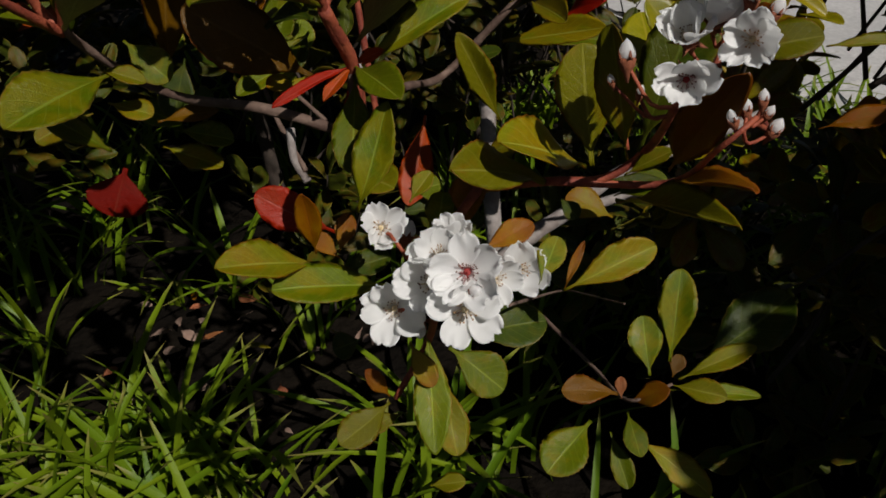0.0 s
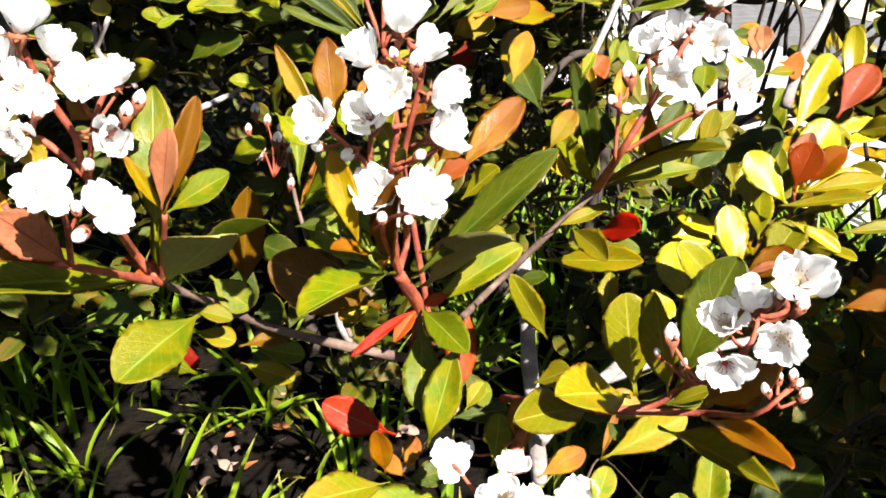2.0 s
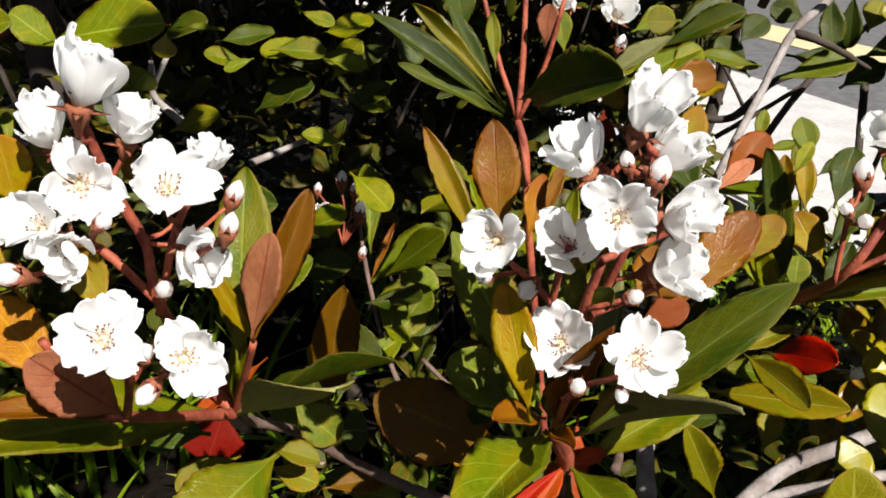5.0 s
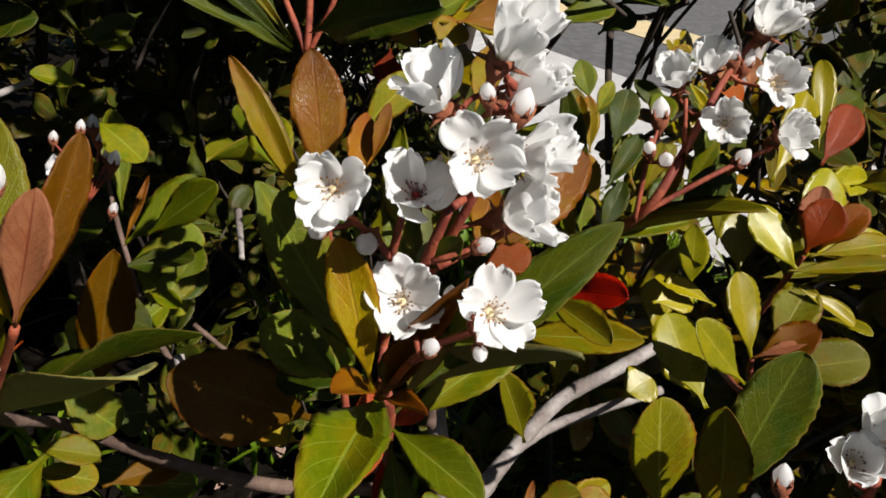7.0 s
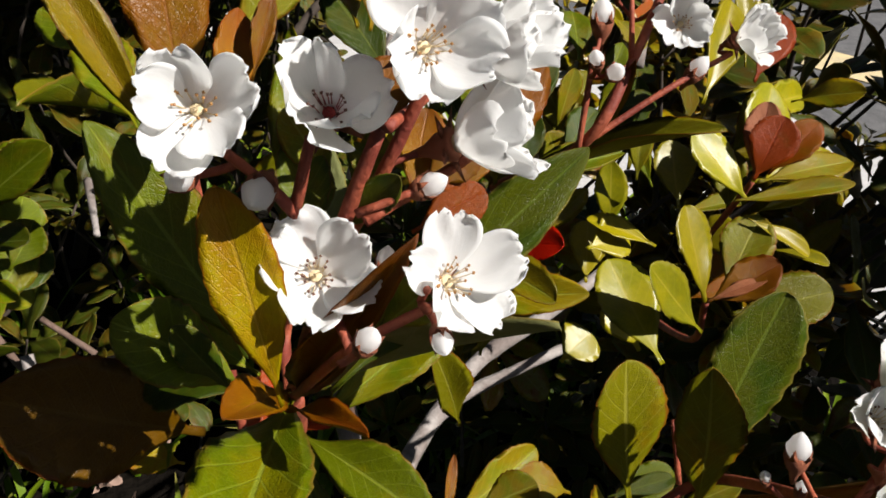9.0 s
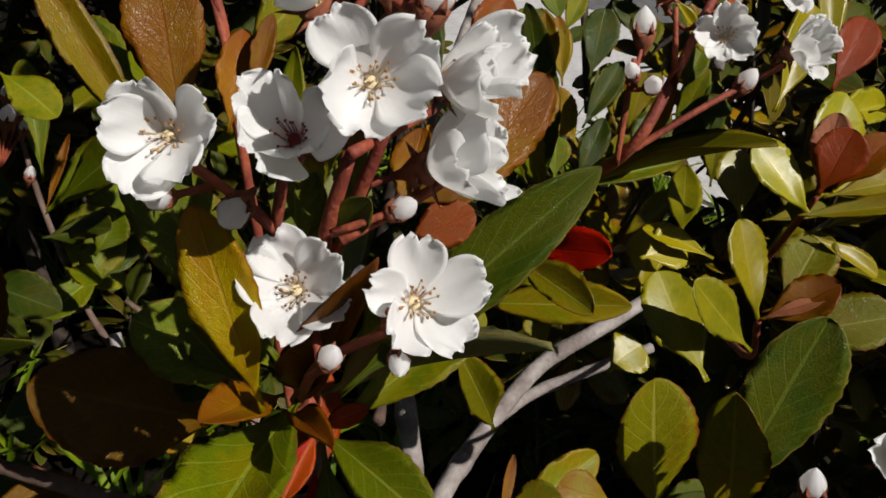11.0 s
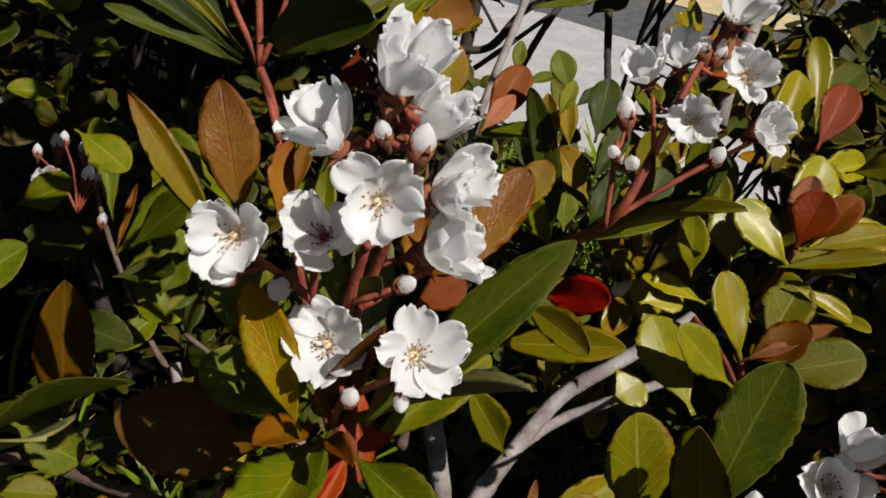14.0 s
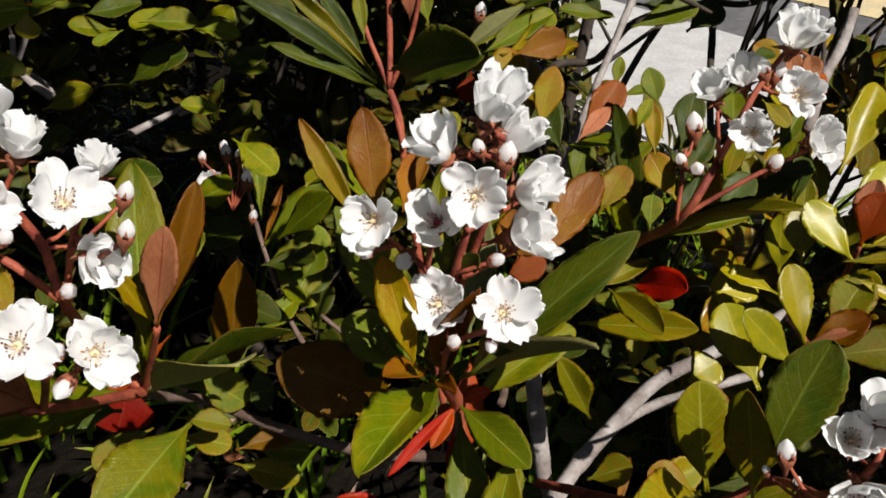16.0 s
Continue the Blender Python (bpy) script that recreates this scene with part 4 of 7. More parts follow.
leaf("obovate", (0.0145, 0.2695, 0.4306), (0.0353, 0.2755, 0.4402), 0.0104, (-0.1296, -0.6911, 0.7110), "brown")
leaf("obovate", (0.0364, 0.2543, 0.4251), (0.0434, 0.2641, 0.4408), 0.0106, (-0.1393, -0.8106, 0.5688), "green")
stem("stem", [(0.0239, 0.2422, 0.4246), (0.0770, 0.4260, 0.3027), (0.0683, 0.2505, 0.4191)], 0.0010, 0.0005, "bark")
leaf("obovate", (0.0757, 0.4211, 0.3063), (0.1304, 0.4287, 0.3374), 0.0223, (-0.2959, -0.6672, 0.6836), "olive")
leaf("elliptic", (0.0757, 0.4211, 0.3063), (0.0905, 0.4465, 0.3282), 0.0064, (-0.0799, -0.6228, 0.7783), "brown")
leaf("obovate", (-0.0373, 0.2968, 0.3660), (-0.0503, 0.2940, 0.3616), 0.0137, (-0.1494, -0.5784, 0.8020), "dark")
leaf("obovate", (-0.0451, 0.2966, 0.4034), (-0.0231, 0.3005, 0.4096), 0.0130, (-0.1141, -0.6095, 0.7845), "dark")
stem("pedicel", [(-0.0200, 0.2644, 0.4413), (-0.0235, 0.2753, 0.4353), (-0.0250, 0.2766, 0.4362)], 0.0008, 0.0006, "redstem")
stem("pedicel", [(0.0093, 0.2416, 0.4350), (0.0089, 0.2407, 0.4378), (0.0084, 0.2375, 0.4422)], 0.0008, 0.0006, "redstem")
stem("pedicel", [(-0.0039, 0.2541, 0.4132), (-0.0094, 0.2550, 0.4140), (-0.0164, 0.2490, 0.4190)], 0.0008, 0.0006, "redstem")
stem("pedicel", [(0.0217, 0.2522, 0.4310), (0.0234, 0.2653, 0.4236), (0.0276, 0.2686, 0.4228)], 0.0008, 0.0006, "redstem")
stem("pedicel", [(-0.0010, 0.2550, 0.4324), (-0.0007, 0.2524, 0.4347), (-0.0007, 0.2482, 0.4393)], 0.0008, 0.0006, "redstem")
stem("pedicel", [(0.0172, 0.2523, 0.4291), (0.0163, 0.2496, 0.4313), (0.0164, 0.2438, 0.4355)], 0.0008, 0.0006, "redstem")
stem("pedicel", [(0.0048, 0.2430, 0.4304), (0.0063, 0.2405, 0.4297), (0.0077, 0.2351, 0.4302)], 0.0008, 0.0006, "redstem")
stem("pedicel", [(0.0005, 0.2609, 0.4377), (0.0012, 0.2641, 0.4335), (0.0024, 0.2649, 0.4357)], 0.0008, 0.0006, "redstem")
stem("pedicel", [(0.0090, 0.2839, 0.4416), (-0.0050, 0.2905, 0.4253), (-0.0155, 0.2967, 0.4203)], 0.0008, 0.0006, "redstem")
stem("pedicel", [(-0.0046, 0.2589, 0.4037), (-0.0069, 0.2598, 0.4044), (-0.0090, 0.2566, 0.4043)], 0.0008, 0.0006, "redstem")
stem("pedicel", [(0.0093, 0.2416, 0.4350), (0.0090, 0.2371, 0.4363), (0.0102, 0.2266, 0.4418)], 0.0008, 0.0006, "redstem")

# low leafy shoot
stem("stem", [(0.0680, 0.4508, 0.2641), (0.0955, 0.4015, 0.2607), (0.1041, 0.3454, 0.2840), (0.1275, 0.3464, 0.2951)], 0.0020, 0.0012, "bark")
leaf("obovate", (0.1273, 0.3569, 0.3025), (0.1308, 0.3755, 0.3511), 0.0207, (-0.2862, -0.8881, 0.3598), "green")
leaf("obovate", (0.1162, 0.3527, 0.2958), (0.1124, 0.3704, 0.3240), 0.0190, (-0.1790, -0.8450, 0.5039), "green")
leaf("obovate", (0.1321, 0.3515, 0.2939), (0.1695, 0.3502, 0.3200), 0.0132, (-0.5064, -0.5034, 0.7001), "olive")
leaf("obovate", (0.1289, 0.3498, 0.2912), (0.1515, 0.3322, 0.3007), 0.0138, (-0.5193, -0.2196, 0.8259), "olive")
leaf("obovate", (0.1257, 0.3485, 0.2890), (0.1752, 0.3396, 0.2937), 0.0096, (-0.1441, -0.3104, 0.9396), "green")
leaf("obovate", (0.1289, 0.3522, 0.2949), (0.1337, 0.3589, 0.3057), 0.0089, (-0.2945, -0.7465, 0.5967), "bronze")
leaf("obovate", (0.0987, 0.3473, 0.2871), (0.0665, 0.3413, 0.2963), 0.0166, (0.3170, -0.3618, 0.8767), "bronze")
leaf("obovate", (0.1051, 0.3448, 0.2831), (0.1197, 0.3337, 0.3030), 0.0137, (-0.8376, -0.3599, 0.4110), "brown")
leaf("obovate", (0.0847, 0.3466, 0.2671), (0.0578, 0.3176, 0.2584), 0.0260, (0.0490, -0.3296, 0.9428), "green")
leaf("obovate", (0.1035, 0.3418, 0.2783), (0.1060, 0.3152, 0.2734), 0.0131, (-0.1759, -0.1915, 0.9656), "green")
leaf("obovate", (0.0940, 0.3359, 0.2688), (0.1028, 0.3121, 0.2497), 0.0123, (-0.0659, -0.6409, 0.7648), "green")
leaf("obovate", (0.1083, 0.3342, 0.2661), (0.1485, 0.3103, 0.2468), 0.0182, (0.0732, -0.5506, 0.8316), "olive")
leaf("obovate", (0.1003, 0.3458, 0.2847), (0.0986, 0.3487, 0.2988), 0.0063, (-0.1547, -0.9712, 0.1812), "pinkbrown")
leaf("obovate", (0.1605, 0.3957, 0.2702), (0.2126, 0.4099, 0.3117), 0.0383, (-0.3841, -0.6133, 0.6902), "dark")
leaf("obovate", (-0.0081, 0.3407, 0.2200), (0.0119, 0.3355, 0.2306), 0.0118, (-0.5063, -0.3667, 0.7805), "olive")

# shoot with the right flower cluster
stem("stem", [(0.0042, 0.3402, 0.4190), (0.0411, 0.2937, 0.4484), (0.0639, 0.2900, 0.4518), (0.0781, 0.2829, 0.4688), (0.0726, 0.2407, 0.5019)], 0.0024, 0.0015, "redstem")
stem("stem", [(0.0416, 0.2893, 0.4507), (0.0872, 0.2844, 0.4524), (0.0872, 0.2372, 0.4890), (0.0975, 0.2371, 0.5001)], 0.0020, 0.0010, "redstem")
stem("stem", [(0.0726, 0.2407, 0.5019), (0.0845, 0.2443, 0.5152), (0.0880, 0.2517, 0.5270)], 0.0014, 0.0010, "redstem")
stem("stem", [(0.0707, 0.2869, 0.4657), (0.0674, 0.2931, 0.4851)], 0.0010, 0.0008, "redstem")
flower("red", (0.0731, 0.2357, 0.5128), (-0.2687, -0.9426, 0.1982), 0.0178, 20)
flower("cup", (0.0753, 0.2464, 0.5216), (-0.3507, -0.5170, 0.7809), 0.0165, 30)
flower("open", (0.0882, 0.2297, 0.5270), (-0.3500, -0.8579, 0.3762), 0.0180, 12)
flower("cup", (0.0842, 0.2522, 0.5249), (-0.1554, -0.4600, 0.8742), 0.0143, 0)
flower("cup", (0.0918, 0.2354, 0.5447), (-0.1853, -0.6858, 0.7038), 0.0186, 40)
bud((0.0574, 0.2486, 0.5155), (-0.0949, 0.1189, 0.9884), 0.0063)
bud((0.0540, 0.2513, 0.5065), (-0.3568, 0.0044, 0.9342), 0.0029)
bud((0.0629, 0.2480, 0.5037), (0.1455, 0.0109, 0.9893), 0.0032)
bud((0.0907, 0.2390, 0.4985), (-0.4085, 0.0287, 0.9123), 0.0042)
bud((0.0965, 0.2448, 0.4997), (-0.1640, 0.0912, 0.9822), 0.0043)
bud((0.0980, 0.2367, 0.5062), (-0.0532, 0.0937, 0.9942), 0.0038)
bud((0.1057, 0.2415, 0.4941), (0.2869, -0.2430, 0.9266), 0.0050)
bud((0.1022, 0.2405, 0.5000), (0.2943, -0.2522, 0.9219), 0.0035)
bud((0.0909, 0.2430, 0.5351), (-0.0365, -0.1806, 0.9829), 0.0053)
bud((0.0979, 0.2412, 0.5319), (0.2845, -0.1667, 0.9441), 0.0050)
leaf("obovate", (0.0409, 0.2919, 0.4493), (0.0062, 0.2536, 0.4774), 0.0187, (0.6880, -0.0951, 0.7194), "olive")
leaf("obovate", (0.0562, 0.2922, 0.4554), (0.0243, 0.2586, 0.4862), 0.0230, (0.7223, -0.0528, 0.6896), "olive")
leaf("elliptic", (0.0685, 0.2853, 0.4444), (0.0872, 0.2181, 0.4795), 0.0126, (-0.4760, 0.2991, 0.8270), "olive")
leaf("obovate", (0.0861, 0.2836, 0.4511), (0.0853, 0.2159, 0.4951), 0.0130, (-0.5189, 0.4702, 0.7139), "brown")
leaf("obovate", (0.0870, 0.2829, 0.4593), (0.0823, 0.2311, 0.5102), 0.0164, (-0.8116, -0.3706, -0.4516), "brown")
leaf("obovate", (0.0748, 0.2858, 0.4654), (0.0923, 0.2892, 0.5250), 0.0244, (-0.4617, -0.8676, 0.1844), "dark")
leaf("obovate", (0.0589, 0.2922, 0.4563), (0.0526, 0.3028, 0.5025), 0.0230, (-0.1543, -0.9676, 0.1997), "olive")
leaf("obovate", (0.0686, 0.2772, 0.4666), (0.0550, 0.2734, 0.5162), 0.0170, (-0.5600, -0.8000, 0.2000), "olive")
leaf("obovate", (0.0254, 0.3392, 0.4550), (0.0078, 0.3203, 0.4974), 0.0125, (0.3973, -0.8881, -0.2312), "olive")
leaf("obovate", (0.0707, 0.2862, 0.4552), (0.0842, 0.2778, 0.4700), 0.0081, (-0.7678, -0.4781, 0.4264), "olive")
leaf("obovate", (0.0656, 0.3073, 0.4418), (0.0953, 0.3076, 0.4423), 0.0069, (-0.0055, -0.6128, 0.7902), "dark")
leaf("obovate", (0.0475, 0.2947, 0.4406), (0.0556, 0.2905, 0.4337), 0.0074, (0.0661, -0.8093, 0.5837), "dark")
stem("pedicel", [(0.0791, 0.2427, 0.5091), (0.0775, 0.2441, 0.5099), (0.0749, 0.2418, 0.5115)], 0.0008, 0.0006, "redstem")
stem("pedicel", [(0.0823, 0.2437, 0.5128), (0.0810, 0.2483, 0.5123), (0.0774, 0.2495, 0.5170)], 0.0008, 0.0006, "redstem")
stem("pedicel", [(0.0858, 0.2470, 0.5195), (0.0893, 0.2441, 0.5207), (0.0905, 0.2353, 0.5245)], 0.0008, 0.0006, "redstem")
stem("pedicel", [(0.0861, 0.2477, 0.5206), (0.0861, 0.2529, 0.5171), (0.0850, 0.2545, 0.5204)], 0.0008, 0.0006, "redstem")
stem("pedicel", [(0.0880, 0.2517, 0.5270), (0.0914, 0.2490, 0.5303), (0.0931, 0.2400, 0.5400)], 0.0008, 0.0006, "redstem")
stem("pedicel", [(0.0726, 0.2407, 0.5019), (0.0657, 0.2438, 0.5017), (0.0576, 0.2483, 0.5132)], 0.0008, 0.0006, "redstem")
stem("pedicel", [(0.0736, 0.2484, 0.4959), (0.0661, 0.2498, 0.4951), (0.0544, 0.2513, 0.5055)], 0.0008, 0.0006, "redstem")
stem("pedicel", [(0.0736, 0.2484, 0.4959), (0.0676, 0.2482, 0.4951), (0.0627, 0.2480, 0.5025)], 0.0008, 0.0006, "redstem")
stem("pedicel", [(0.0918, 0.2372, 0.4940), (0.0921, 0.2381, 0.4945), (0.0913, 0.2390, 0.4972)], 0.0008, 0.0006, "redstem")
stem("pedicel", [(0.0937, 0.2372, 0.4961), (0.0958, 0.2406, 0.4940), (0.0968, 0.2447, 0.4981)], 0.0008, 0.0006, "redstem")
stem("pedicel", [(0.0975, 0.2371, 0.5001), (0.0978, 0.2368, 0.5018), (0.0980, 0.2366, 0.5048)], 0.0008, 0.0006, "redstem")
stem("pedicel", [(0.0937, 0.2372, 0.4961), (0.0979, 0.2408, 0.4894), (0.1052, 0.2419, 0.4924)], 0.0008, 0.0006, "redstem")
stem("pedicel", [(0.0956, 0.2371, 0.4981), (0.0978, 0.2397, 0.4958), (0.1018, 0.2408, 0.4989)], 0.0008, 0.0006, "redstem")
stem("pedicel", [(0.0874, 0.2504, 0.5249), (0.0893, 0.2473, 0.5265), (0.0910, 0.2434, 0.5332)], 0.0008, 0.0006, "redstem")
stem("pedicel", [(0.0867, 0.2490, 0.5227), (0.0910, 0.2459, 0.5227), (0.0974, 0.2415, 0.5302)], 0.0008, 0.0006, "redstem")

# yellow-green rosette
stem("stem", [(0.2109, 0.5090, 0.3863), (0.1928, 0.4518, 0.4018), (0.1334, 0.3566, 0.4570), (0.1130, 0.3356, 0.4907)], 0.0024, 0.0013, "redstem")
leaf("obovate", (0.1130, 0.3356, 0.4907), (0.1083, 0.3505, 0.5210), 0.0165, (0.0724, -0.8244, 0.5613), "yellow")
leaf("obovate", (0.1071, 0.3284, 0.4841), (0.0817, 0.3342, 0.5100), 0.0152, (0.1708, -0.8866, 0.4298), "yellow")
leaf("obovate", (0.1130, 0.3356, 0.4907), (0.1301, 0.3262, 0.5097), 0.0149, (-0.7611, -0.4573, 0.4599), "brown")
leaf("obovate", (0.1190, 0.3290, 0.4890), (0.1480, 0.3160, 0.5030), 0.0185, (-0.6500, -0.4600, 0.6000), "olive")
leaf("obovate", (0.1262, 0.3409, 0.4888), (0.1412, 0.3490, 0.5150), 0.0185, (-0.6359, -0.5556, 0.5357), "olive")
leaf("elliptic", (0.1130, 0.3356, 0.4907), (0.1261, 0.3256, 0.5053), 0.0051, (-0.8000, -0.2438, 0.5482), "pinkbrown")
leaf("obovate", (0.1181, 0.3715, 0.4924), (0.0964, 0.3862, 0.5007), 0.0102, (-0.0074, -0.6717, 0.7408), "yellow")
leaf("obovate", (0.1089, 0.3554, 0.4570), (0.1029, 0.3687, 0.4753), 0.0197, (-0.2056, -0.7964, 0.5687), "yellow")
leaf("obovate", (0.1276, 0.3748, 0.5057), (0.1339, 0.3950, 0.5245), 0.0165, (-0.2876, -0.5564, 0.7795), "yellow")
leaf("obovate", (0.1446, 0.3670, 0.5059), (0.1463, 0.3788, 0.5279), 0.0139, (-0.6260, -0.6660, 0.4056), "olive")
leaf("obovate", (0.1510, 0.3483, 0.5000), (0.1629, 0.3322, 0.5030), 0.0067, (-0.1962, -0.3130, 0.9292), "yellow")
leaf("obovate", (0.1400, 0.3562, 0.5245), (0.1452, 0.3645, 0.5513), 0.0126, (-0.6953, -0.6366, 0.3335), "pinkbrown")
leaf("obovate", (0.1390, 0.3550, 0.5255), (0.1435, 0.3535, 0.5490), 0.0165, (-0.5600, -0.7600, 0.3300), "ember")
leaf("obovate", (0.1440, 0.3540, 0.5280), (0.1545, 0.3500, 0.5490), 0.0125, (-0.8500, -0.4200, 0.3300), "rust")
leaf("obovate", (0.1371, 0.3532, 0.5188), (0.1207, 0.3695, 0.5402), 0.0165, (-0.0546, -0.8173, 0.5737), "yellow")
leaf("obovate", (0.1400, 0.3562, 0.5245), (0.1615, 0.3810, 0.5507), 0.0188, (-0.0041, -0.6369, 0.7710), "yellow")
leaf("obovate", (0.1383, 0.3508, 0.5140), (0.1653, 0.3465, 0.5270), 0.0075, (-0.2039, -0.4743, 0.8564), "yellow")
leaf("obovate", (0.1370, 0.3502, 0.5129), (0.1577, 0.3354, 0.5053), 0.0081, (0.0410, -0.5964, 0.8016), "yellow")
leaf("obovate", (0.1400, 0.3562, 0.5245), (0.1769, 0.3497, 0.5330), 0.0153, (-0.0709, -0.6277, 0.7752), "yellow")
leaf("obovate", (0.1417, 0.3554, 0.5245), (0.1757, 0.3466, 0.5365), 0.0126, (-0.3996, -0.4844, 0.7782), "olive")
leaf("obovate", (0.1395, 0.3705, 0.5274), (0.1700, 0.3813, 0.5491), 0.0184, (-0.3589, -0.5314, 0.7674), "olive")
leaf("obovate", (0.1718, 0.3783, 0.5453), (0.1803, 0.3562, 0.5571), 0.0116, (-0.8452, -0.0437, 0.5326), "olive")
leaf("elliptic", (0.1332, 0.3554, 0.5177), (0.1654, 0.3354, 0.5304), 0.0088, (-0.4725, -0.2201, 0.8534), "olive")
stem("stem", [(0.1541, 0.3854, 0.4786), (0.1400, 0.3562, 0.5245)], 0.0016, 0.0012, "redstem")
leaf("obovate", (0.1375, 0.4150, 0.5740), (0.1382, 0.4221, 0.5880), 0.0091, (-0.3457, -0.8283, 0.4408), "pinkbrown")
leaf("obovate", (0.1554, 0.4065, 0.5348), (0.1793, 0.4265, 0.5735), 0.0176, (-0.0695, -0.7539, 0.6533), "yellow")
leaf("obovate", (0.1742, 0.4009, 0.5454), (0.1945, 0.4139, 0.5706), 0.0171, (-0.2566, -0.7573, 0.6005), "ember")
leaf("obovate", (0.1897, 0.4229, 0.5443), (0.1962, 0.4433, 0.5842), 0.0120, (-0.1669, -0.7856, 0.5958), "yellow")
leaf("obovate", (0.1582, 0.3861, 0.5389), (0.1940, 0.3901, 0.5458), 0.0137, (0.0692, -0.6200, 0.7815), "yellow")

# shoot with the flower cluster behind on the right
stem("stem", [(-0.0158, 0.3291, 0.4751), (-0.0000, 0.3790, 0.4617), (0.0261, 0.3817, 0.4884), (0.0527, 0.3847, 0.5156)], 0.0024, 0.0024, "bark")
stem("stem", [(0.0527, 0.3847, 0.5156), (0.0536, 0.3420, 0.5498), (0.0657, 0.3441, 0.5724), (0.0794, 0.3528, 0.5946), (0.0889, 0.3553, 0.6084)], 0.0026, 0.0010, "redstem")
stem("stem", [(0.0536, 0.3420, 0.5498), (0.0758, 0.3393, 0.5657), (0.0966, 0.3396, 0.5761)], 0.0012, 0.0009, "redstem")
stem("stem", [(0.0513, 0.3408, 0.5476), (0.0519, 0.3435, 0.5771)], 0.0010, 0.0008, "redstem")
stem("stem", [(0.0657, 0.3441, 0.5724), (0.0636, 0.3476, 0.5896)], 0.0010, 0.0008, "redstem")
flower("open", (0.0733, 0.3371, 0.5851), (-0.5140, -0.7557, 0.4059), 0.0154, 20)
flower("cup", (0.0977, 0.3394, 0.5801), (0.0301, -0.8590, 0.5111), 0.0150, 10)
flower("open", (0.0858, 0.3353, 0.5991), (-0.2190, -0.8674, 0.4469), 0.0174, 40)
flower("cup", (0.0911, 0.3542, 0.6112), (-0.1162, -0.5852, 0.8025), 0.0191, 30)
flower("cup", (0.0687, 0.3621, 0.5896), (-0.4344, -0.2811, 0.8557), 0.0154, 10)
flower("cup", (0.0780, 0.3597, 0.5958), (-0.3399, -0.2860, 0.8959), 0.0152, 0)
bud((0.0562, 0.3488, 0.5835), (-0.1792, -0.0377, 0.9831), 0.0071)
bud((0.0851, 0.3392, 0.5715), (0.0816, -0.4783, 0.8744), 0.0061)
bud((0.0478, 0.3360, 0.5758), (-0.5367, -0.3359, 0.7740), 0.0046)
bud((0.0536, 0.3349, 0.5727), (-0.3156, -0.7906, 0.5248), 0.0055)
bud((0.0818, 0.3544, 0.6026), (-0.3223, -0.0402, 0.9458), 0.0061)
bud((0.0885, 0.3558, 0.6001), (0.1657, -0.0700, 0.9837), 0.0061)
leaf("obovate", (0.0397, 0.3758, 0.4978), (0.0483, 0.3362, 0.5062), 0.0127, (-0.4474, 0.0900, 0.8898), "olive")
leaf("obovate", (0.0574, 0.4029, 0.4830), (0.0699, 0.3659, 0.5026), 0.0170, (-0.8216, 0.0250, 0.5695), "redtip")
leaf("elliptic", (0.0284, 0.3776, 0.4788), (0.0703, 0.3443, 0.4946), 0.0156, (-0.5664, -0.3623, 0.7403), "olive")
leaf("obovate", (0.0300, 0.3753, 0.4977), (0.0596, 0.3820, 0.5090), 0.0090, (-0.1580, -0.6133, 0.7739), "olive")
leaf("elliptic", (0.0527, 0.3847, 0.5156), (0.0916, 0.3365, 0.5625), 0.0105, (-0.6080, 0.2438, 0.7555), "olive")
leaf("elliptic", (0.0527, 0.3847, 0.5156), (0.1032, 0.3829, 0.5305), 0.0120, (-0.2700, -0.4171, 0.8678), "green")
leaf("elliptic", (0.0527, 0.3847, 0.5156), (0.0404, 0.3773, 0.5805), 0.0107, (0.3494, -0.9361, -0.0403), "dark")
leaf("obovate", (0.0527, 0.3847, 0.5156), (0.0267, 0.3559, 0.5563), 0.0116, (0.4937, -0.8270, -0.2690), "green")
leaf("elliptic", (0.0889, 0.3937, 0.5177), (0.0618, 0.3366, 0.5709), 0.0070, (-0.2863, -0.5762, -0.7655), "amber")
leaf("elliptic", (0.0064, 0.4055, 0.5657), (0.0187, 0.4735, 0.5747), 0.0137, (0.0099, -0.1332, 0.9910), "amber")
leaf("obovate", (-0.0084, 0.3981, 0.5990), (0.0355, 0.4557, 0.5949), 0.0209, (0.6218, -0.4276, 0.6561), "amber")
leaf("obovate", (-0.0094, 0.3936, 0.5893), (-0.0032, 0.3993, 0.6010), 0.0138, (-0.0958, -0.8742, 0.4760), "amber")
leaf("obovate", (0.0475, 0.4689, 0.5312), (0.0715, 0.4832, 0.5598), 0.0171, (-0.1354, -0.8355, 0.5325), "rust")
leaf("elliptic", (0.0436, 0.4598, 0.5358), (0.0616, 0.4678, 0.5512), 0.0097, (-0.1213, -0.8168, 0.5640), "pinkbrown")
leaf("elliptic", (0.0423, 0.4002, 0.5506), (0.0500, 0.4240, 0.5539), 0.0099, (-0.0889, -0.1086, 0.9901), "green")
leaf("elliptic", (0.0587, 0.4133, 0.5063), (0.0447, 0.4161, 0.5296), 0.0084, (-0.0256, -0.9942, 0.1042), "green")
leaf("obovate", (0.0697, 0.4129, 0.5074), (0.0719, 0.4206, 0.5218), 0.0110, (-0.3183, -0.8145, 0.4850), "green")
leaf("elliptic", (0.0457, 0.3810, 0.5563), (0.0460, 0.3905, 0.5771), 0.0075, (-0.3393, -0.8540, 0.3943), "amber")
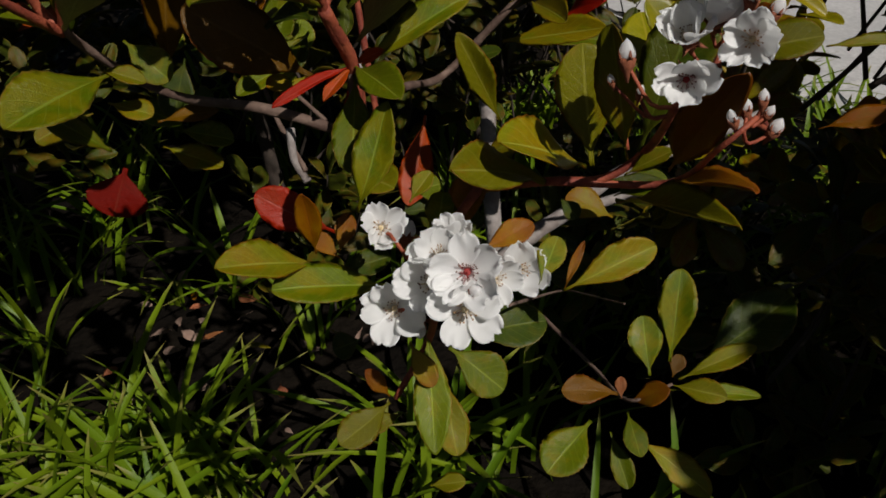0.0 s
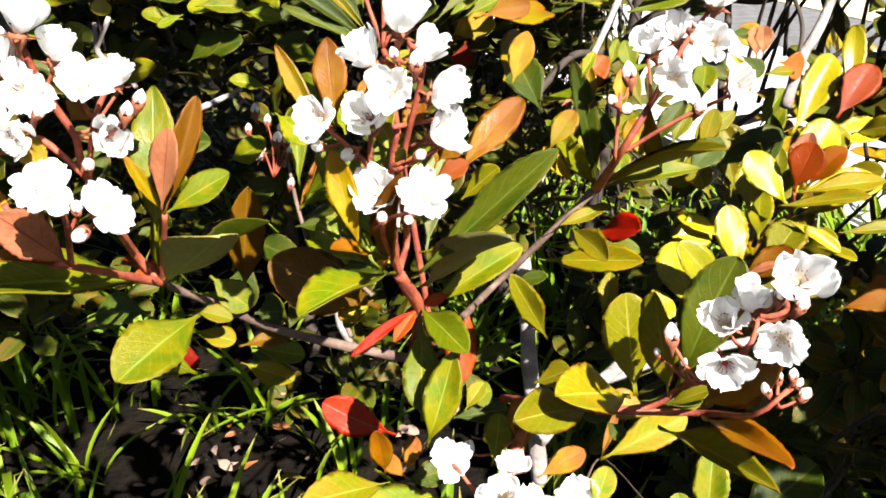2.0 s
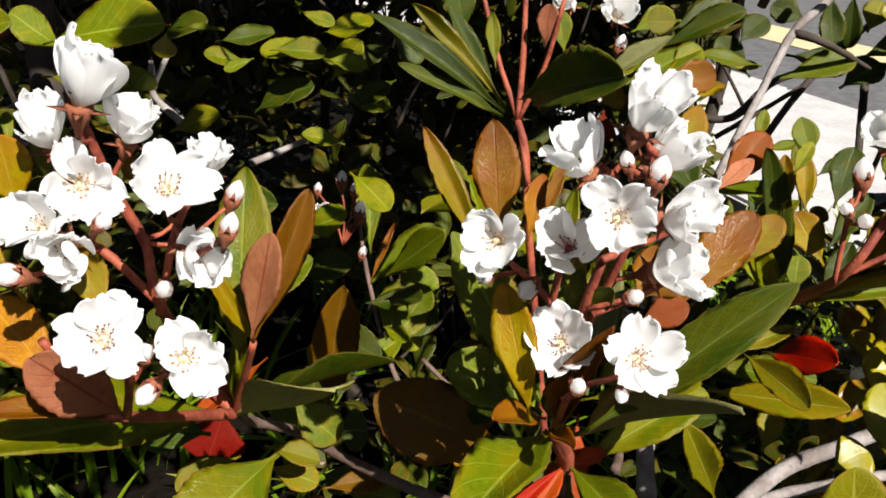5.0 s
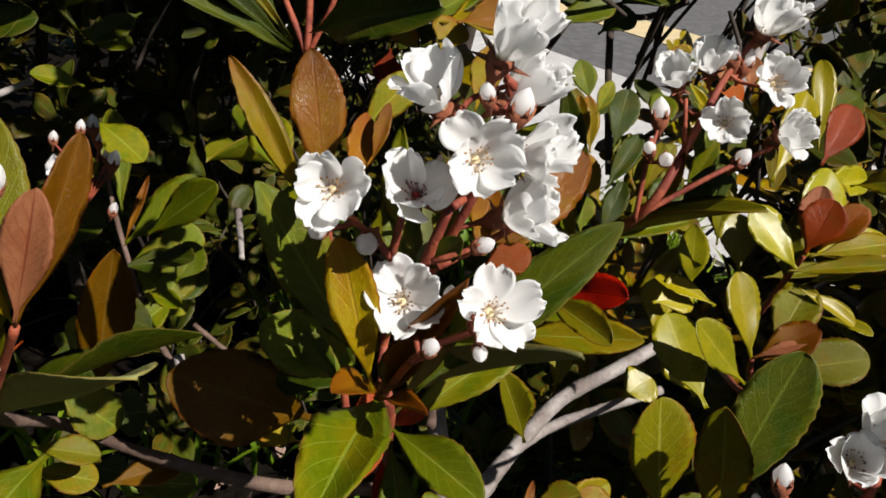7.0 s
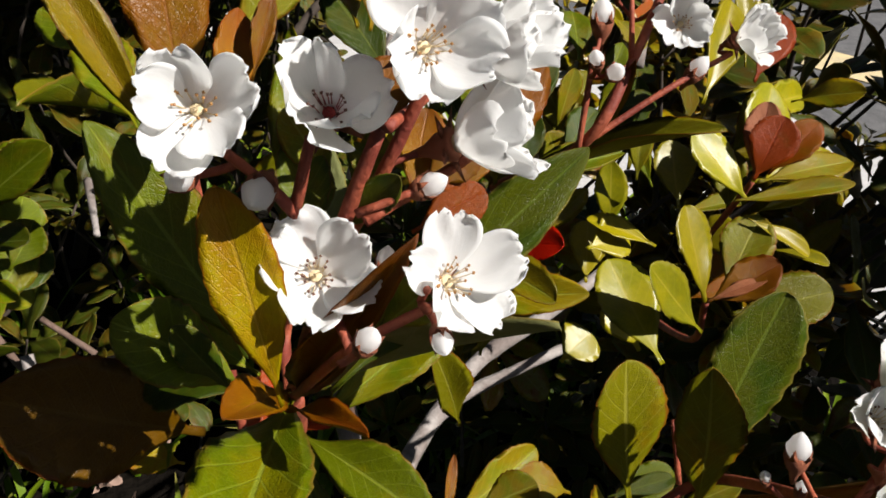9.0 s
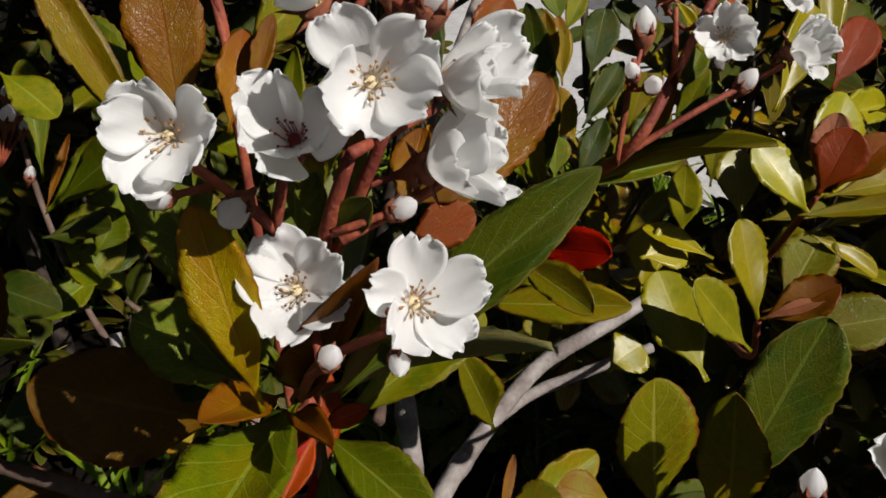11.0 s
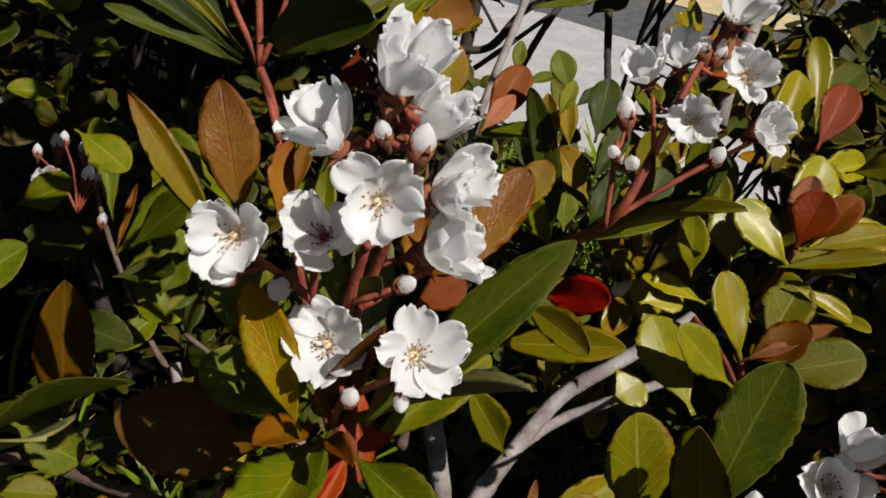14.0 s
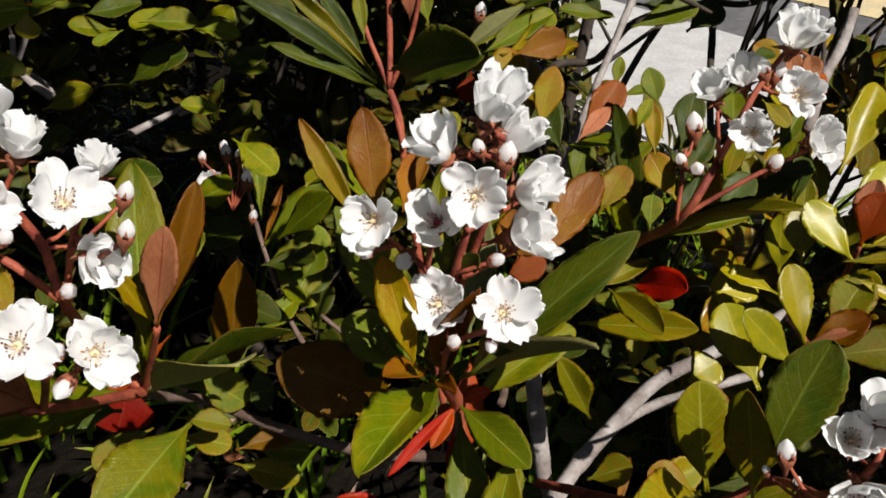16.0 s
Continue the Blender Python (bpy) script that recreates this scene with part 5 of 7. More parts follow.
leaf("elliptic", (0.0233, 0.4021, 0.5564), (0.0460, 0.3853, 0.5658), 0.0101, (-0.4446, -0.1040, 0.8897), "green")
leaf("elliptic", (0.0918, 0.4389, 0.5171), (0.1118, 0.4509, 0.5423), 0.0115, (-0.3067, -0.7429, 0.5950), "dark")
leaf("elliptic", (0.0601, 0.4696, 0.5048), (0.0957, 0.4890, 0.5254), 0.0119, (-0.0946, -0.6406, 0.7620), "green")
stem("pedicel", [(0.0731, 0.3489, 0.5845), (0.0761, 0.3472, 0.5825), (0.0761, 0.3413, 0.5828)], 0.0008, 0.0006, "redstem")
stem("pedicel", [(0.0966, 0.3396, 0.5761), (0.0970, 0.3448, 0.5750), (0.0975, 0.3441, 0.5774)], 0.0008, 0.0006, "redstem")
stem("pedicel", [(0.0811, 0.3533, 0.5971), (0.0850, 0.3503, 0.5950), (0.0872, 0.3407, 0.5963)], 0.0008, 0.0006, "redstem")
stem("pedicel", [(0.0871, 0.3548, 0.6059), (0.0899, 0.3586, 0.6030), (0.0919, 0.3583, 0.6057)], 0.0008, 0.0006, "redstem")
stem("pedicel", [(0.0744, 0.3497, 0.5865), (0.0753, 0.3583, 0.5806), (0.0711, 0.3636, 0.5849)], 0.0008, 0.0006, "redstem")
stem("pedicel", [(0.0781, 0.3520, 0.5926), (0.0806, 0.3580, 0.5875), (0.0799, 0.3612, 0.5909)], 0.0008, 0.0006, "redstem")
stem("pedicel", [(0.0518, 0.3432, 0.5744), (0.0548, 0.3462, 0.5748), (0.0567, 0.3489, 0.5810)], 0.0008, 0.0006, "redstem")
stem("pedicel", [(0.0815, 0.3394, 0.5685), (0.0830, 0.3409, 0.5672), (0.0849, 0.3402, 0.5696)], 0.0008, 0.0006, "redstem")
stem("pedicel", [(0.0517, 0.3427, 0.5691), (0.0510, 0.3402, 0.5706), (0.0486, 0.3366, 0.5745)], 0.0008, 0.0006, "redstem")
stem("pedicel", [(0.0517, 0.3427, 0.5691), (0.0535, 0.3409, 0.5695), (0.0543, 0.3365, 0.5717)], 0.0008, 0.0006, "redstem")
stem("pedicel", [(0.0811, 0.3533, 0.5971), (0.0823, 0.3540, 0.5974), (0.0825, 0.3545, 0.6005)], 0.0008, 0.0006, "redstem")
stem("pedicel", [(0.0811, 0.3533, 0.5971), (0.0841, 0.3548, 0.5946), (0.0882, 0.3560, 0.5979)], 0.0008, 0.0006, "redstem")

# upper shoot behind
stem("stem", [(-0.0489, 0.4014, 0.5580), (-0.0539, 0.4118, 0.5811), (-0.0624, 0.4265, 0.6020), (-0.0702, 0.4383, 0.6286)], 0.0014, 0.0011, "redstem")
stem("stem", [(-0.0539, 0.4118, 0.5811), (-0.0529, 0.4178, 0.6062), (-0.0529, 0.4235, 0.6308)], 0.0015, 0.0012, "redstem")
stem("stem", [(-0.0539, 0.4118, 0.5811), (-0.0444, 0.4114, 0.6035), (-0.0388, 0.4120, 0.6284)], 0.0012, 0.0010, "redstem")
stem("stem", [(-0.0539, 0.4118, 0.5811), (-0.0501, 0.4064, 0.5689), (-0.0473, 0.4027, 0.5366), (-0.0319, 0.3925, 0.4174)], 0.0016, 0.0020, "redstem")
leaf("elliptic", (-0.0596, 0.4128, 0.5839), (-0.1105, 0.4078, 0.6254), 0.0112, (0.4276, -0.7966, 0.4273), "dark")
leaf("elliptic", (-0.0600, 0.4110, 0.5829), (-0.1000, 0.4017, 0.6060), 0.0078, (0.5942, -0.6117, 0.5223), "dark")
leaf("elliptic", (-0.0612, 0.4149, 0.5869), (-0.0836, 0.4286, 0.6229), 0.0075, (0.1596, -0.8602, 0.4843), "dark")
leaf("elliptic", (-0.0590, 0.4140, 0.5860), (-0.0960, 0.4210, 0.6260), 0.0070, (0.3000, -0.8600, 0.4000), "olive")
leaf("obovate", (-0.0525, 0.4056, 0.5916), (-0.0348, 0.3353, 0.6192), 0.0215, (-0.9423, -0.1138, 0.3149), "dark")
leaf("elliptic", (-0.0292, 0.3977, 0.5963), (-0.0007, 0.3986, 0.6198), 0.0076, (-0.4498, -0.6868, 0.5710), "grey")
leaf("elliptic", (-0.0635, 0.4200, 0.6000), (-0.0659, 0.4296, 0.6212), 0.0062, (-0.0286, -0.9121, 0.4090), "green")
leaf("obovate", (-0.0764, 0.4356, 0.6112), (-0.0813, 0.4335, 0.6311), 0.0135, (0.1472, -0.9867, -0.0689), "dark")
leaf("obovate", (-0.0446, 0.4141, 0.6093), (-0.0439, 0.4109, 0.6265), 0.0085, (-0.1052, -0.9788, -0.1757), "pinkbrown")
leaf("obovate", (-0.0360, 0.4237, 0.6055), (-0.0388, 0.4309, 0.6216), 0.0089, (-0.1150, -0.9135, 0.3903), "green")
leaf("obovate", (-0.0193, 0.4081, 0.5941), (0.0194, 0.4286, 0.6115), 0.0115, (0.0757, -0.7248, 0.6848), "green")
leaf("obovate", (0.0061, 0.4468, 0.6043), (0.0344, 0.4353, 0.6249), 0.0130, (-0.6263, -0.5465, 0.5559), "dark")
leaf("obovate", (-0.0096, 0.4286, 0.6140), (0.0067, 0.4331, 0.6224), 0.0100, (-0.0042, -0.8786, 0.4775), "green")
flower("cup", (-0.0155, 0.4347, 0.6185), (0.0250, -0.7851, 0.6189), 0.0156, 0)
flower("cup", (-0.0323, 0.4561, 0.6199), (-0.3076, -0.7651, 0.5657), 0.0142, 30)
bud((-0.0121, 0.4363, 0.6070), (0.1516, -0.1226, 0.9808), 0.0060)
leaf("obovate", (-0.0190, 0.4358, 0.5824), (-0.0074, 0.4383, 0.5869), 0.0118, (-0.0101, -0.8613, 0.5080), "amber")
leaf("obovate", (-0.0119, 0.4646, 0.5725), (-0.0139, 0.4581, 0.5585), 0.0128, (-0.1420, -0.8906, 0.4321), "redshade")

# half-hidden shoot in the shade
stem("stem", [(-0.1521, 0.6171, 0.4539), (-0.1410, 0.5883, 0.4142), (-0.1250, 0.5666, 0.3656), (-0.0971, 0.5225, 0.3387)], 0.0018, 0.0026, "bark")
bud((-0.1365, 0.4710, 0.5318), (0.0342, -0.0001, 0.9994), 0.0060)
bud((-0.1338, 0.5076, 0.5009), (0.2858, -0.0854, 0.9545), 0.0073)
bud((-0.1537, 0.6140, 0.4716), (0.0304, 0.0032, 0.9995), 0.0069)
bud((-0.1465, 0.5968, 0.4334), (0.3074, -0.1319, 0.9424), 0.0069)
flower("cup", (-0.1709, 0.6089, 0.4517), (-0.1238, -0.7079, 0.6953), 0.0176, 0)
leaf("obovate", (-0.1410, 0.5883, 0.4142), (-0.0938, 0.5888, 0.4582), 0.0259, (-0.4101, -0.7933, 0.4500), "green")
leaf("obovate", (-0.1398, 0.5834, 0.4034), (-0.1094, 0.5805, 0.4181), 0.0155, (-0.3722, -0.6682, 0.6442), "green")
leaf("elliptic", (-0.1410, 0.5883, 0.4142), (-0.1254, 0.6065, 0.4529), 0.0054, (0.0659, -0.9122, 0.4044), "brown")
leaf("obovate", (-0.1434, 0.6136, 0.4216), (-0.1481, 0.6419, 0.4835), 0.0182, (0.1283, -0.8981, 0.4207), "green")
leaf("elliptic", (-0.1290, 0.3719, 0.4659), (-0.1182, 0.3642, 0.5256), 0.0190, (0.2439, -0.9496, -0.1969), "bronze")
leaf("obovate", (-0.1129, 0.5802, 0.3938), (-0.1032, 0.5955, 0.4260), 0.0265, (0.0468, -0.9074, 0.4176), "green")
leaf("obovate", (-0.1378, 0.5837, 0.4039), (-0.1041, 0.5718, 0.3748), 0.0219, (0.2503, -0.7591, 0.6009), "green")
leaf("obovate", (-0.1421, 0.5739, 0.4069), (-0.1077, 0.5682, 0.4156), 0.0164, (-0.2883, -0.5883, 0.7555), "dark")
leaf("obovate", (-0.0548, 0.3337, 0.4774), (-0.0974, 0.3129, 0.5128), 0.0280, (0.5490, -0.8159, 0.1814), "bronze")
leaf("obovate", (-0.0599, 0.3493, 0.4729), (-0.0733, 0.3354, 0.4677), 0.0077, (0.0869, -0.4213, 0.9027), "olive")

# bare grey branches
stem("branch", [(0.0347, 0.4842, 0.4757), (0.0574, 0.5084, 0.5257), (0.0771, 0.5265, 0.5629), (0.0961, 0.5432, 0.5971), (0.1156, 0.5523, 0.6147), (0.1441, 0.5701, 0.6504)], 0.0019, 0.0025, "grey")
stem("twig", [(0.0961, 0.5432, 0.5971), (0.1129, 0.5418, 0.5922), (0.1514, 0.5682, 0.5738)], 0.0025, 0.0012, "dark")
stem("branch", [(0.0324, 0.4104, 0.3320), (0.0526, 0.4321, 0.3386), (0.0782, 0.4573, 0.3411), (0.1149, 0.4809, 0.3576), (0.1549, 0.4897, 0.3726), (0.2109, 0.5090, 0.3863)], 0.0052, 0.0040, "grey")
stem("branch", [(0.0782, 0.4573, 0.3411), (0.1112, 0.4783, 0.3392), (0.1484, 0.4800, 0.3505), (0.1891, 0.4882, 0.3541)], 0.0036, 0.0030, "grey")
stem("branch", [(0.0256, 0.4820, 0.4283), (0.0278, 0.4699, 0.4018), (0.0295, 0.4547, 0.3686), (0.0335, 0.4334, 0.3221), (0.0362, 0.4183, 0.2890)], 0.0048, 0.0055, "grey")
stem("twig", [(0.0523, 0.6633, 0.4849), (0.0803, 0.6757, 0.5112), (0.1133, 0.6775, 0.5148), (0.1454, 0.6895, 0.5402), (0.2076, 0.7151, 0.5470), (0.2461, 0.7149, 0.5462), (0.2841, 0.7211, 0.5590)], 0.0030, 0.0025, "dark")
stem("twig", [(0.1191, 0.6576, 0.4718), (0.1385, 0.6728, 0.5043), (0.1622, 0.6872, 0.5351), (0.1901, 0.6999, 0.5622), (0.2316, 0.7344, 0.5885), (0.2558, 0.7529, 0.6281)], 0.0028, 0.0020, "dark")
stem("twig", [(0.2150, 0.7179, 0.5531), (0.2148, 0.7053, 0.5259), (0.2034, 0.6698, 0.4969), (0.1942, 0.6252, 0.4483)], 0.0030, 0.0026, "dark")
stem("twig", [(0.1041, 0.6809, 0.4984), (0.1330, 0.6885, 0.5146), (0.1601, 0.6872, 0.5350)], 0.0020, 0.0016, "dark")
stem("twig", [(-0.3730, 0.8250, 0.4808), (-0.3508, 0.8168, 0.4696), (-0.3283, 0.7869, 0.4597)], 0.0030, 0.0020, "grey")
stem("twig", [(-0.2460, 0.6889, 0.4640), (-0.2267, 0.7106, 0.4681), (-0.2058, 0.7123, 0.4776)], 0.0030, 0.0020, "grey")
stem("twig", [(-0.0994, 0.5215, 0.3973), (-0.0777, 0.5045, 0.3850)], 0.0020, 0.0020, "bark")
stem("twig", [(-0.0691, 0.7187, 0.3760), (-0.0685, 0.6523, 0.3688)], 0.0030, 0.0020, "grey")
stem("twig", [(-0.1094, 0.5434, 0.3624), (-0.1066, 0.5315, 0.3439), (-0.0961, 0.5197, 0.3317)], 0.0030, 0.0030, "grey")
stem("branch", [(-0.3280, 0.5693, 0.6067), (-0.3228, 0.5537, 0.5723), (-0.3158, 0.5382, 0.5379)], 0.0090, 0.0080, "dark")
stem("twig", [(-0.3922, 0.5642, 0.6023), (-0.3652, 0.5602, 0.5906), (-0.3441, 0.5573, 0.5823)], 0.0030, 0.0030, "redstem")
stem("twig", [(-0.3147, 0.6889, 0.5416), (-0.3118, 0.6787, 0.5191), (-0.2904, 0.6711, 0.5006)], 0.0020, 0.0030, "grey")
stem("twig", [(-0.3024, 0.6912, 0.5456), (-0.3139, 0.6794, 0.5209)], 0.0020, 0.0020, "grey")

# leaves at the left edge and behind
leaf("obovate", (-0.2870, 0.4925, 0.5909), (-0.2256, 0.4816, 0.6100), 0.0298, (-0.3321, -0.6012, 0.7268), "green")
leaf("obovate", (-0.2877, 0.5115, 0.5845), (-0.3041, 0.4985, 0.6057), 0.0199, (0.7997, -0.5180, 0.3037), "green")
leaf("obovate", (-0.2447, 0.5009, 0.5575), (-0.2584, 0.5087, 0.5757), 0.0203, (0.3293, -0.7536, 0.5690), "green")
leaf("obovate", (-0.2401, 0.5493, 0.5907), (-0.2138, 0.5505, 0.5912), 0.0069, (0.0093, -0.4961, 0.8682), "green")
leaf("obovate", (-0.2462, 0.5477, 0.5878), (-0.2463, 0.5419, 0.5751), 0.0130, (0.3142, -0.8648, 0.3916), "yellow")
leaf("obovate", (-0.2433, 0.5498, 0.5921), (-0.2633, 0.5475, 0.5890), 0.0074, (-0.0440, -0.6610, 0.7491), "rust")
leaf("obovate", (-0.1656, 0.5982, 0.5710), (-0.2077, 0.5974, 0.5728), 0.0150, (0.0463, -0.6261, 0.7784), "green")
leaf("obovate", (-0.1741, 0.5964, 0.5677), (-0.1412, 0.5958, 0.5635), 0.0152, (0.0719, -0.7375, 0.6715), "green")
leaf("obovate", (-0.2158, 0.6138, 0.5614), (-0.2353, 0.6099, 0.5545), 0.0087, (-0.0491, -0.8015, 0.5959), "green")
leaf("obovate", (-0.1950, 0.6584, 0.5849), (-0.1701, 0.6556, 0.5767), 0.0114, (0.1298, -0.7521, 0.6461), "green")
leaf("obovate", (-0.2950, 0.3907, 0.5265), (-0.2556, 0.3683, 0.5218), 0.0191, (-0.1110, -0.3899, 0.9142), "green")
leaf("obovate", (-0.2883, 0.3813, 0.5056), (-0.2524, 0.3627, 0.5093), 0.0145, (-0.2796, -0.3629, 0.8889), "green")
leaf("obovate", (-0.2676, 0.3764, 0.4927), (-0.2901, 0.3514, 0.4887), 0.0224, (0.3184, -0.4238, 0.8480), "green")
leaf("obovate", (-0.3170, 0.4045, 0.4872), (-0.3149, 0.4164, 0.5126), 0.0248, (0.4149, -0.8376, 0.3553), "green")
leaf("obovate", (-0.3375, 0.4719, 0.5159), (-0.3132, 0.4718, 0.5131), 0.0182, (0.0949, -0.5223, 0.8475), "green")
leaf("obovate", (-0.3397, 0.5290, 0.5203), (-0.3425, 0.5391, 0.5427), 0.0076, (0.4172, -0.8065, 0.4189), "green")
leaf("elliptic", (-0.2601, 0.3395, 0.5554), (-0.2212, 0.3149, 0.5458), 0.0056, (0.0150, -0.3443, 0.9388), "amber")
leaf("obovate", (-0.2949, 0.5002, 0.5729), (-0.2458, 0.4828, 0.5778), 0.0211, (-0.2149, -0.3494, 0.9120), "green")
leaf("obovate", (-0.2521, 0.3593, 0.5018), (-0.2489, 0.3548, 0.4918), 0.0146, (0.4449, -0.7572, 0.4781), "green")
leaf("obovate", (-0.2525, 0.4801, 0.5239), (-0.2433, 0.4848, 0.5340), 0.0174, (0.1378, -0.9409, 0.3095), "brown")
leaf("obovate", (-0.2414, 0.4818, 0.5705), (-0.2340, 0.4864, 0.5802), 0.0166, (0.2108, -0.9354, 0.2838), "green")
leaf("obovate", (-0.1998, 0.5925, 0.5708), (-0.1654, 0.5907, 0.5738), 0.0159, (-0.0992, -0.6162, 0.7814), "green")
leaf("obovate", (-0.1657, 0.5874, 0.5677), (-0.1384, 0.5831, 0.5647), 0.0127, (-0.0062, -0.5973, 0.8020), "green")
leaf("obovate", (-0.1216, 0.5160, 0.4565), (-0.0849, 0.4960, 0.4945), 0.0192, (-0.6635, -0.6954, 0.2761), "green")
leaf("obovate", (-0.1074, 0.4988, 0.4378), (-0.0963, 0.5049, 0.4574), 0.0183, (-0.2109, -0.8930, 0.3976), "green")
leaf("obovate", (-0.1201, 0.5088, 0.4453), (-0.1001, 0.4846, 0.4623), 0.0163, (-0.6447, 0.0078, 0.7644), "dark")
leaf("obovate", (-0.1211, 0.5014, 0.4314), (-0.1055, 0.4836, 0.4344), 0.0101, (-0.4097, -0.2085, 0.8881), "green")
leaf("obovate", (-0.1453, 0.4491, 0.4465), (-0.1544, 0.4342, 0.4151), 0.0207, (0.0477, -0.9075, 0.4174), "dark")
leaf("obovate", (-0.1383, 0.3977, 0.4097), (-0.1251, 0.3916, 0.4096), 0.0146, (-0.1736, -0.3874, 0.9054), "dark")
leaf("obovate", (-0.1437, 0.3242, 0.4477), (-0.1610, 0.3067, 0.4752), 0.0172, (0.8770, -0.1415, 0.4592), "green")
leaf("obovate", (-0.1450, 0.3342, 0.4656), (-0.1248, 0.3300, 0.4616), 0.0120, (0.0964, -0.4052, 0.9091), "olive")
leaf("obovate", (-0.1276, 0.3421, 0.4414), (-0.1003, 0.3364, 0.4361), 0.0149, (0.0746, -0.4690, 0.8801), "olive")
leaf("obovate", (-0.0395, 0.3384, 0.4299), (-0.0227, 0.3173, 0.4361), 0.0191, (-0.4289, -0.0767, 0.9001), "olive")
leaf("obovate", (-0.0154, 0.3300, 0.4190), (-0.0060, 0.3363, 0.4320), 0.0099, (-0.3494, -0.7216, 0.5977), "olive")
leaf("obovate", (0.0818, 0.3428, 0.4039), (0.0601, 0.3465, 0.4147), 0.0162, (0.2314, -0.6775, 0.6981), "amber")
leaf("obovate", (0.0740, 0.3127, 0.4317), (0.0938, 0.3102, 0.4433), 0.0124, (-0.4987, -0.3990, 0.7695), "green")
leaf("obovate", (0.0080, 0.3596, 0.4754), (0.0251, 0.3530, 0.4833), 0.0085, (-0.5050, -0.3889, 0.7705), "dark")
leaf("obovate", (0.0155, 0.3057, 0.4533), (0.0314, 0.3005, 0.4643), 0.0129, (-0.6030, -0.4505, 0.6584), "olive")
leaf("obovate", (-0.0159, 0.3414, 0.4201), (-0.0013, 0.3428, 0.4224), 0.0145, (-0.0683, -0.6182, 0.7830), "green")
leaf("obovate", (-0.0218, 0.3361, 0.4098), (0.0072, 0.3389, 0.4145), 0.0135, (-0.0868, -0.5283, 0.8446), "dark")
leaf("obovate", (-0.1298, 0.3856, 0.4436), (-0.1142, 0.3864, 0.4447), 0.0186, (-0.0202, -0.6783, 0.7345), "dark")
leaf("obovate", (-0.1419, 0.3961, 0.4645), (-0.1324, 0.4032, 0.4782), 0.0155, (0.0103, -0.8910, 0.4539), "green")
leaf("obovate", (0.0923, 0.3787, 0.4906), (0.1126, 0.3814, 0.4955), 0.0174, (-0.0816, -0.6830, 0.7259), "yellow")
leaf("obovate", (0.0773, 0.3602, 0.4547), (0.0919, 0.3642, 0.4623), 0.0174, (-0.1965, -0.6545, 0.7301), "yellow")
leaf("obovate", (0.0916, 0.3261, 0.4756), (0.0869, 0.3595, 0.4971), 0.0215, (-0.2749, -0.5483, 0.7898), "yellow")
leaf("elliptic", (0.0626, 0.3932, 0.4366), (0.0684, 0.4055, 0.4563), 0.0116, (-0.1329, -0.8224, 0.5531), "olive")
leaf("obovate", (0.0336, 0.4131, 0.4686), (0.0794, 0.3952, 0.4776), 0.0145, (-0.3536, -0.5071, 0.7860), "green")
leaf("obovate", (0.1037, 0.3891, 0.4678), (0.1092, 0.4022, 0.4889), 0.0166, (-0.2098, -0.8035, 0.5571), "yellow")
leaf("obovate", (0.1755, 0.4116, 0.4661), (0.1843, 0.3964, 0.4795), 0.0170, (-0.9164, -0.3385, 0.2138), "yellow")
leaf("obovate", (0.2469, 0.4681, 0.4055), (0.2703, 0.4699, 0.4084), 0.0182, (-0.0526, -0.6009, 0.7976), "rust")
leaf("obovate", (0.2218, 0.4482, 0.4037), (0.2568, 0.4350, 0.4206), 0.0143, (-0.5215, -0.5184, 0.6777), "rust")
leaf("obovate", (0.1820, 0.4158, 0.5068), (0.2039, 0.3986, 0.5169), 0.0136, (-0.6055, -0.3534, 0.7131), "olive")
leaf("obovate", (0.2256, 0.4376, 0.4845), (0.2362, 0.4300, 0.5110), 0.0154, (-0.7080, -0.7015, 0.0808), "green")
leaf("obovate", (0.2259, 0.4726, 0.4453), (0.2735, 0.4758, 0.4506), 0.0123, (-0.0744, -0.4058, 0.9109), "olive")

# leaves behind the middle flowers
leaf("obovate", (-0.0510, 0.3176, 0.5848), (-0.0355, 0.3203, 0.6020), 0.0097, (-0.2521, -0.8952, 0.3675), "olive")
leaf("elliptic", (-0.0471, 0.2836, 0.5629), (-0.0433, 0.3007, 0.5951), 0.0067, (-0.3273, -0.8183, 0.4725), "green")
leaf("elliptic", (-0.0510, 0.2937, 0.5865), (-0.0466, 0.2997, 0.6005), 0.0039, (-0.2520, -0.8591, 0.4456), "brown")
leaf("obovate", (-0.0401, 0.2961, 0.5686), (-0.0434, 0.2905, 0.5562), 0.0087, (-0.3075, -0.8346, 0.4571), "green")
leaf("obovate", (-0.0438, 0.2806, 0.5628), (-0.0413, 0.2871, 0.5747), 0.0063, (-0.1123, -0.8617, 0.4948), "green")
leaf("elliptic", (-0.0375, 0.2778, 0.5712), (-0.0343, 0.2881, 0.5797), 0.0035, (-0.0709, -0.6220, 0.7798), "green")
leaf("obovate", (-0.0656, 0.3364, 0.5625), (-0.0737, 0.3608, 0.5771), 0.0132, (-0.2487, -0.5544, 0.7942), "green")
leaf("obovate", (-0.0451, 0.4825, 0.5029), (-0.0881, 0.3775, 0.5694), 0.0115, (-0.2490, -0.5014, 0.8286), "green")
leaf("obovate", (-0.0267, 0.2794, 0.5690), (-0.0223, 0.2859, 0.5840), 0.0083, (-0.4014, -0.7903, 0.4630), "brown")
leaf("elliptic", (0.0367, 0.3559, 0.5803), (0.0423, 0.3598, 0.5916), 0.0054, (-0.4327, -0.7646, 0.4777), "green")
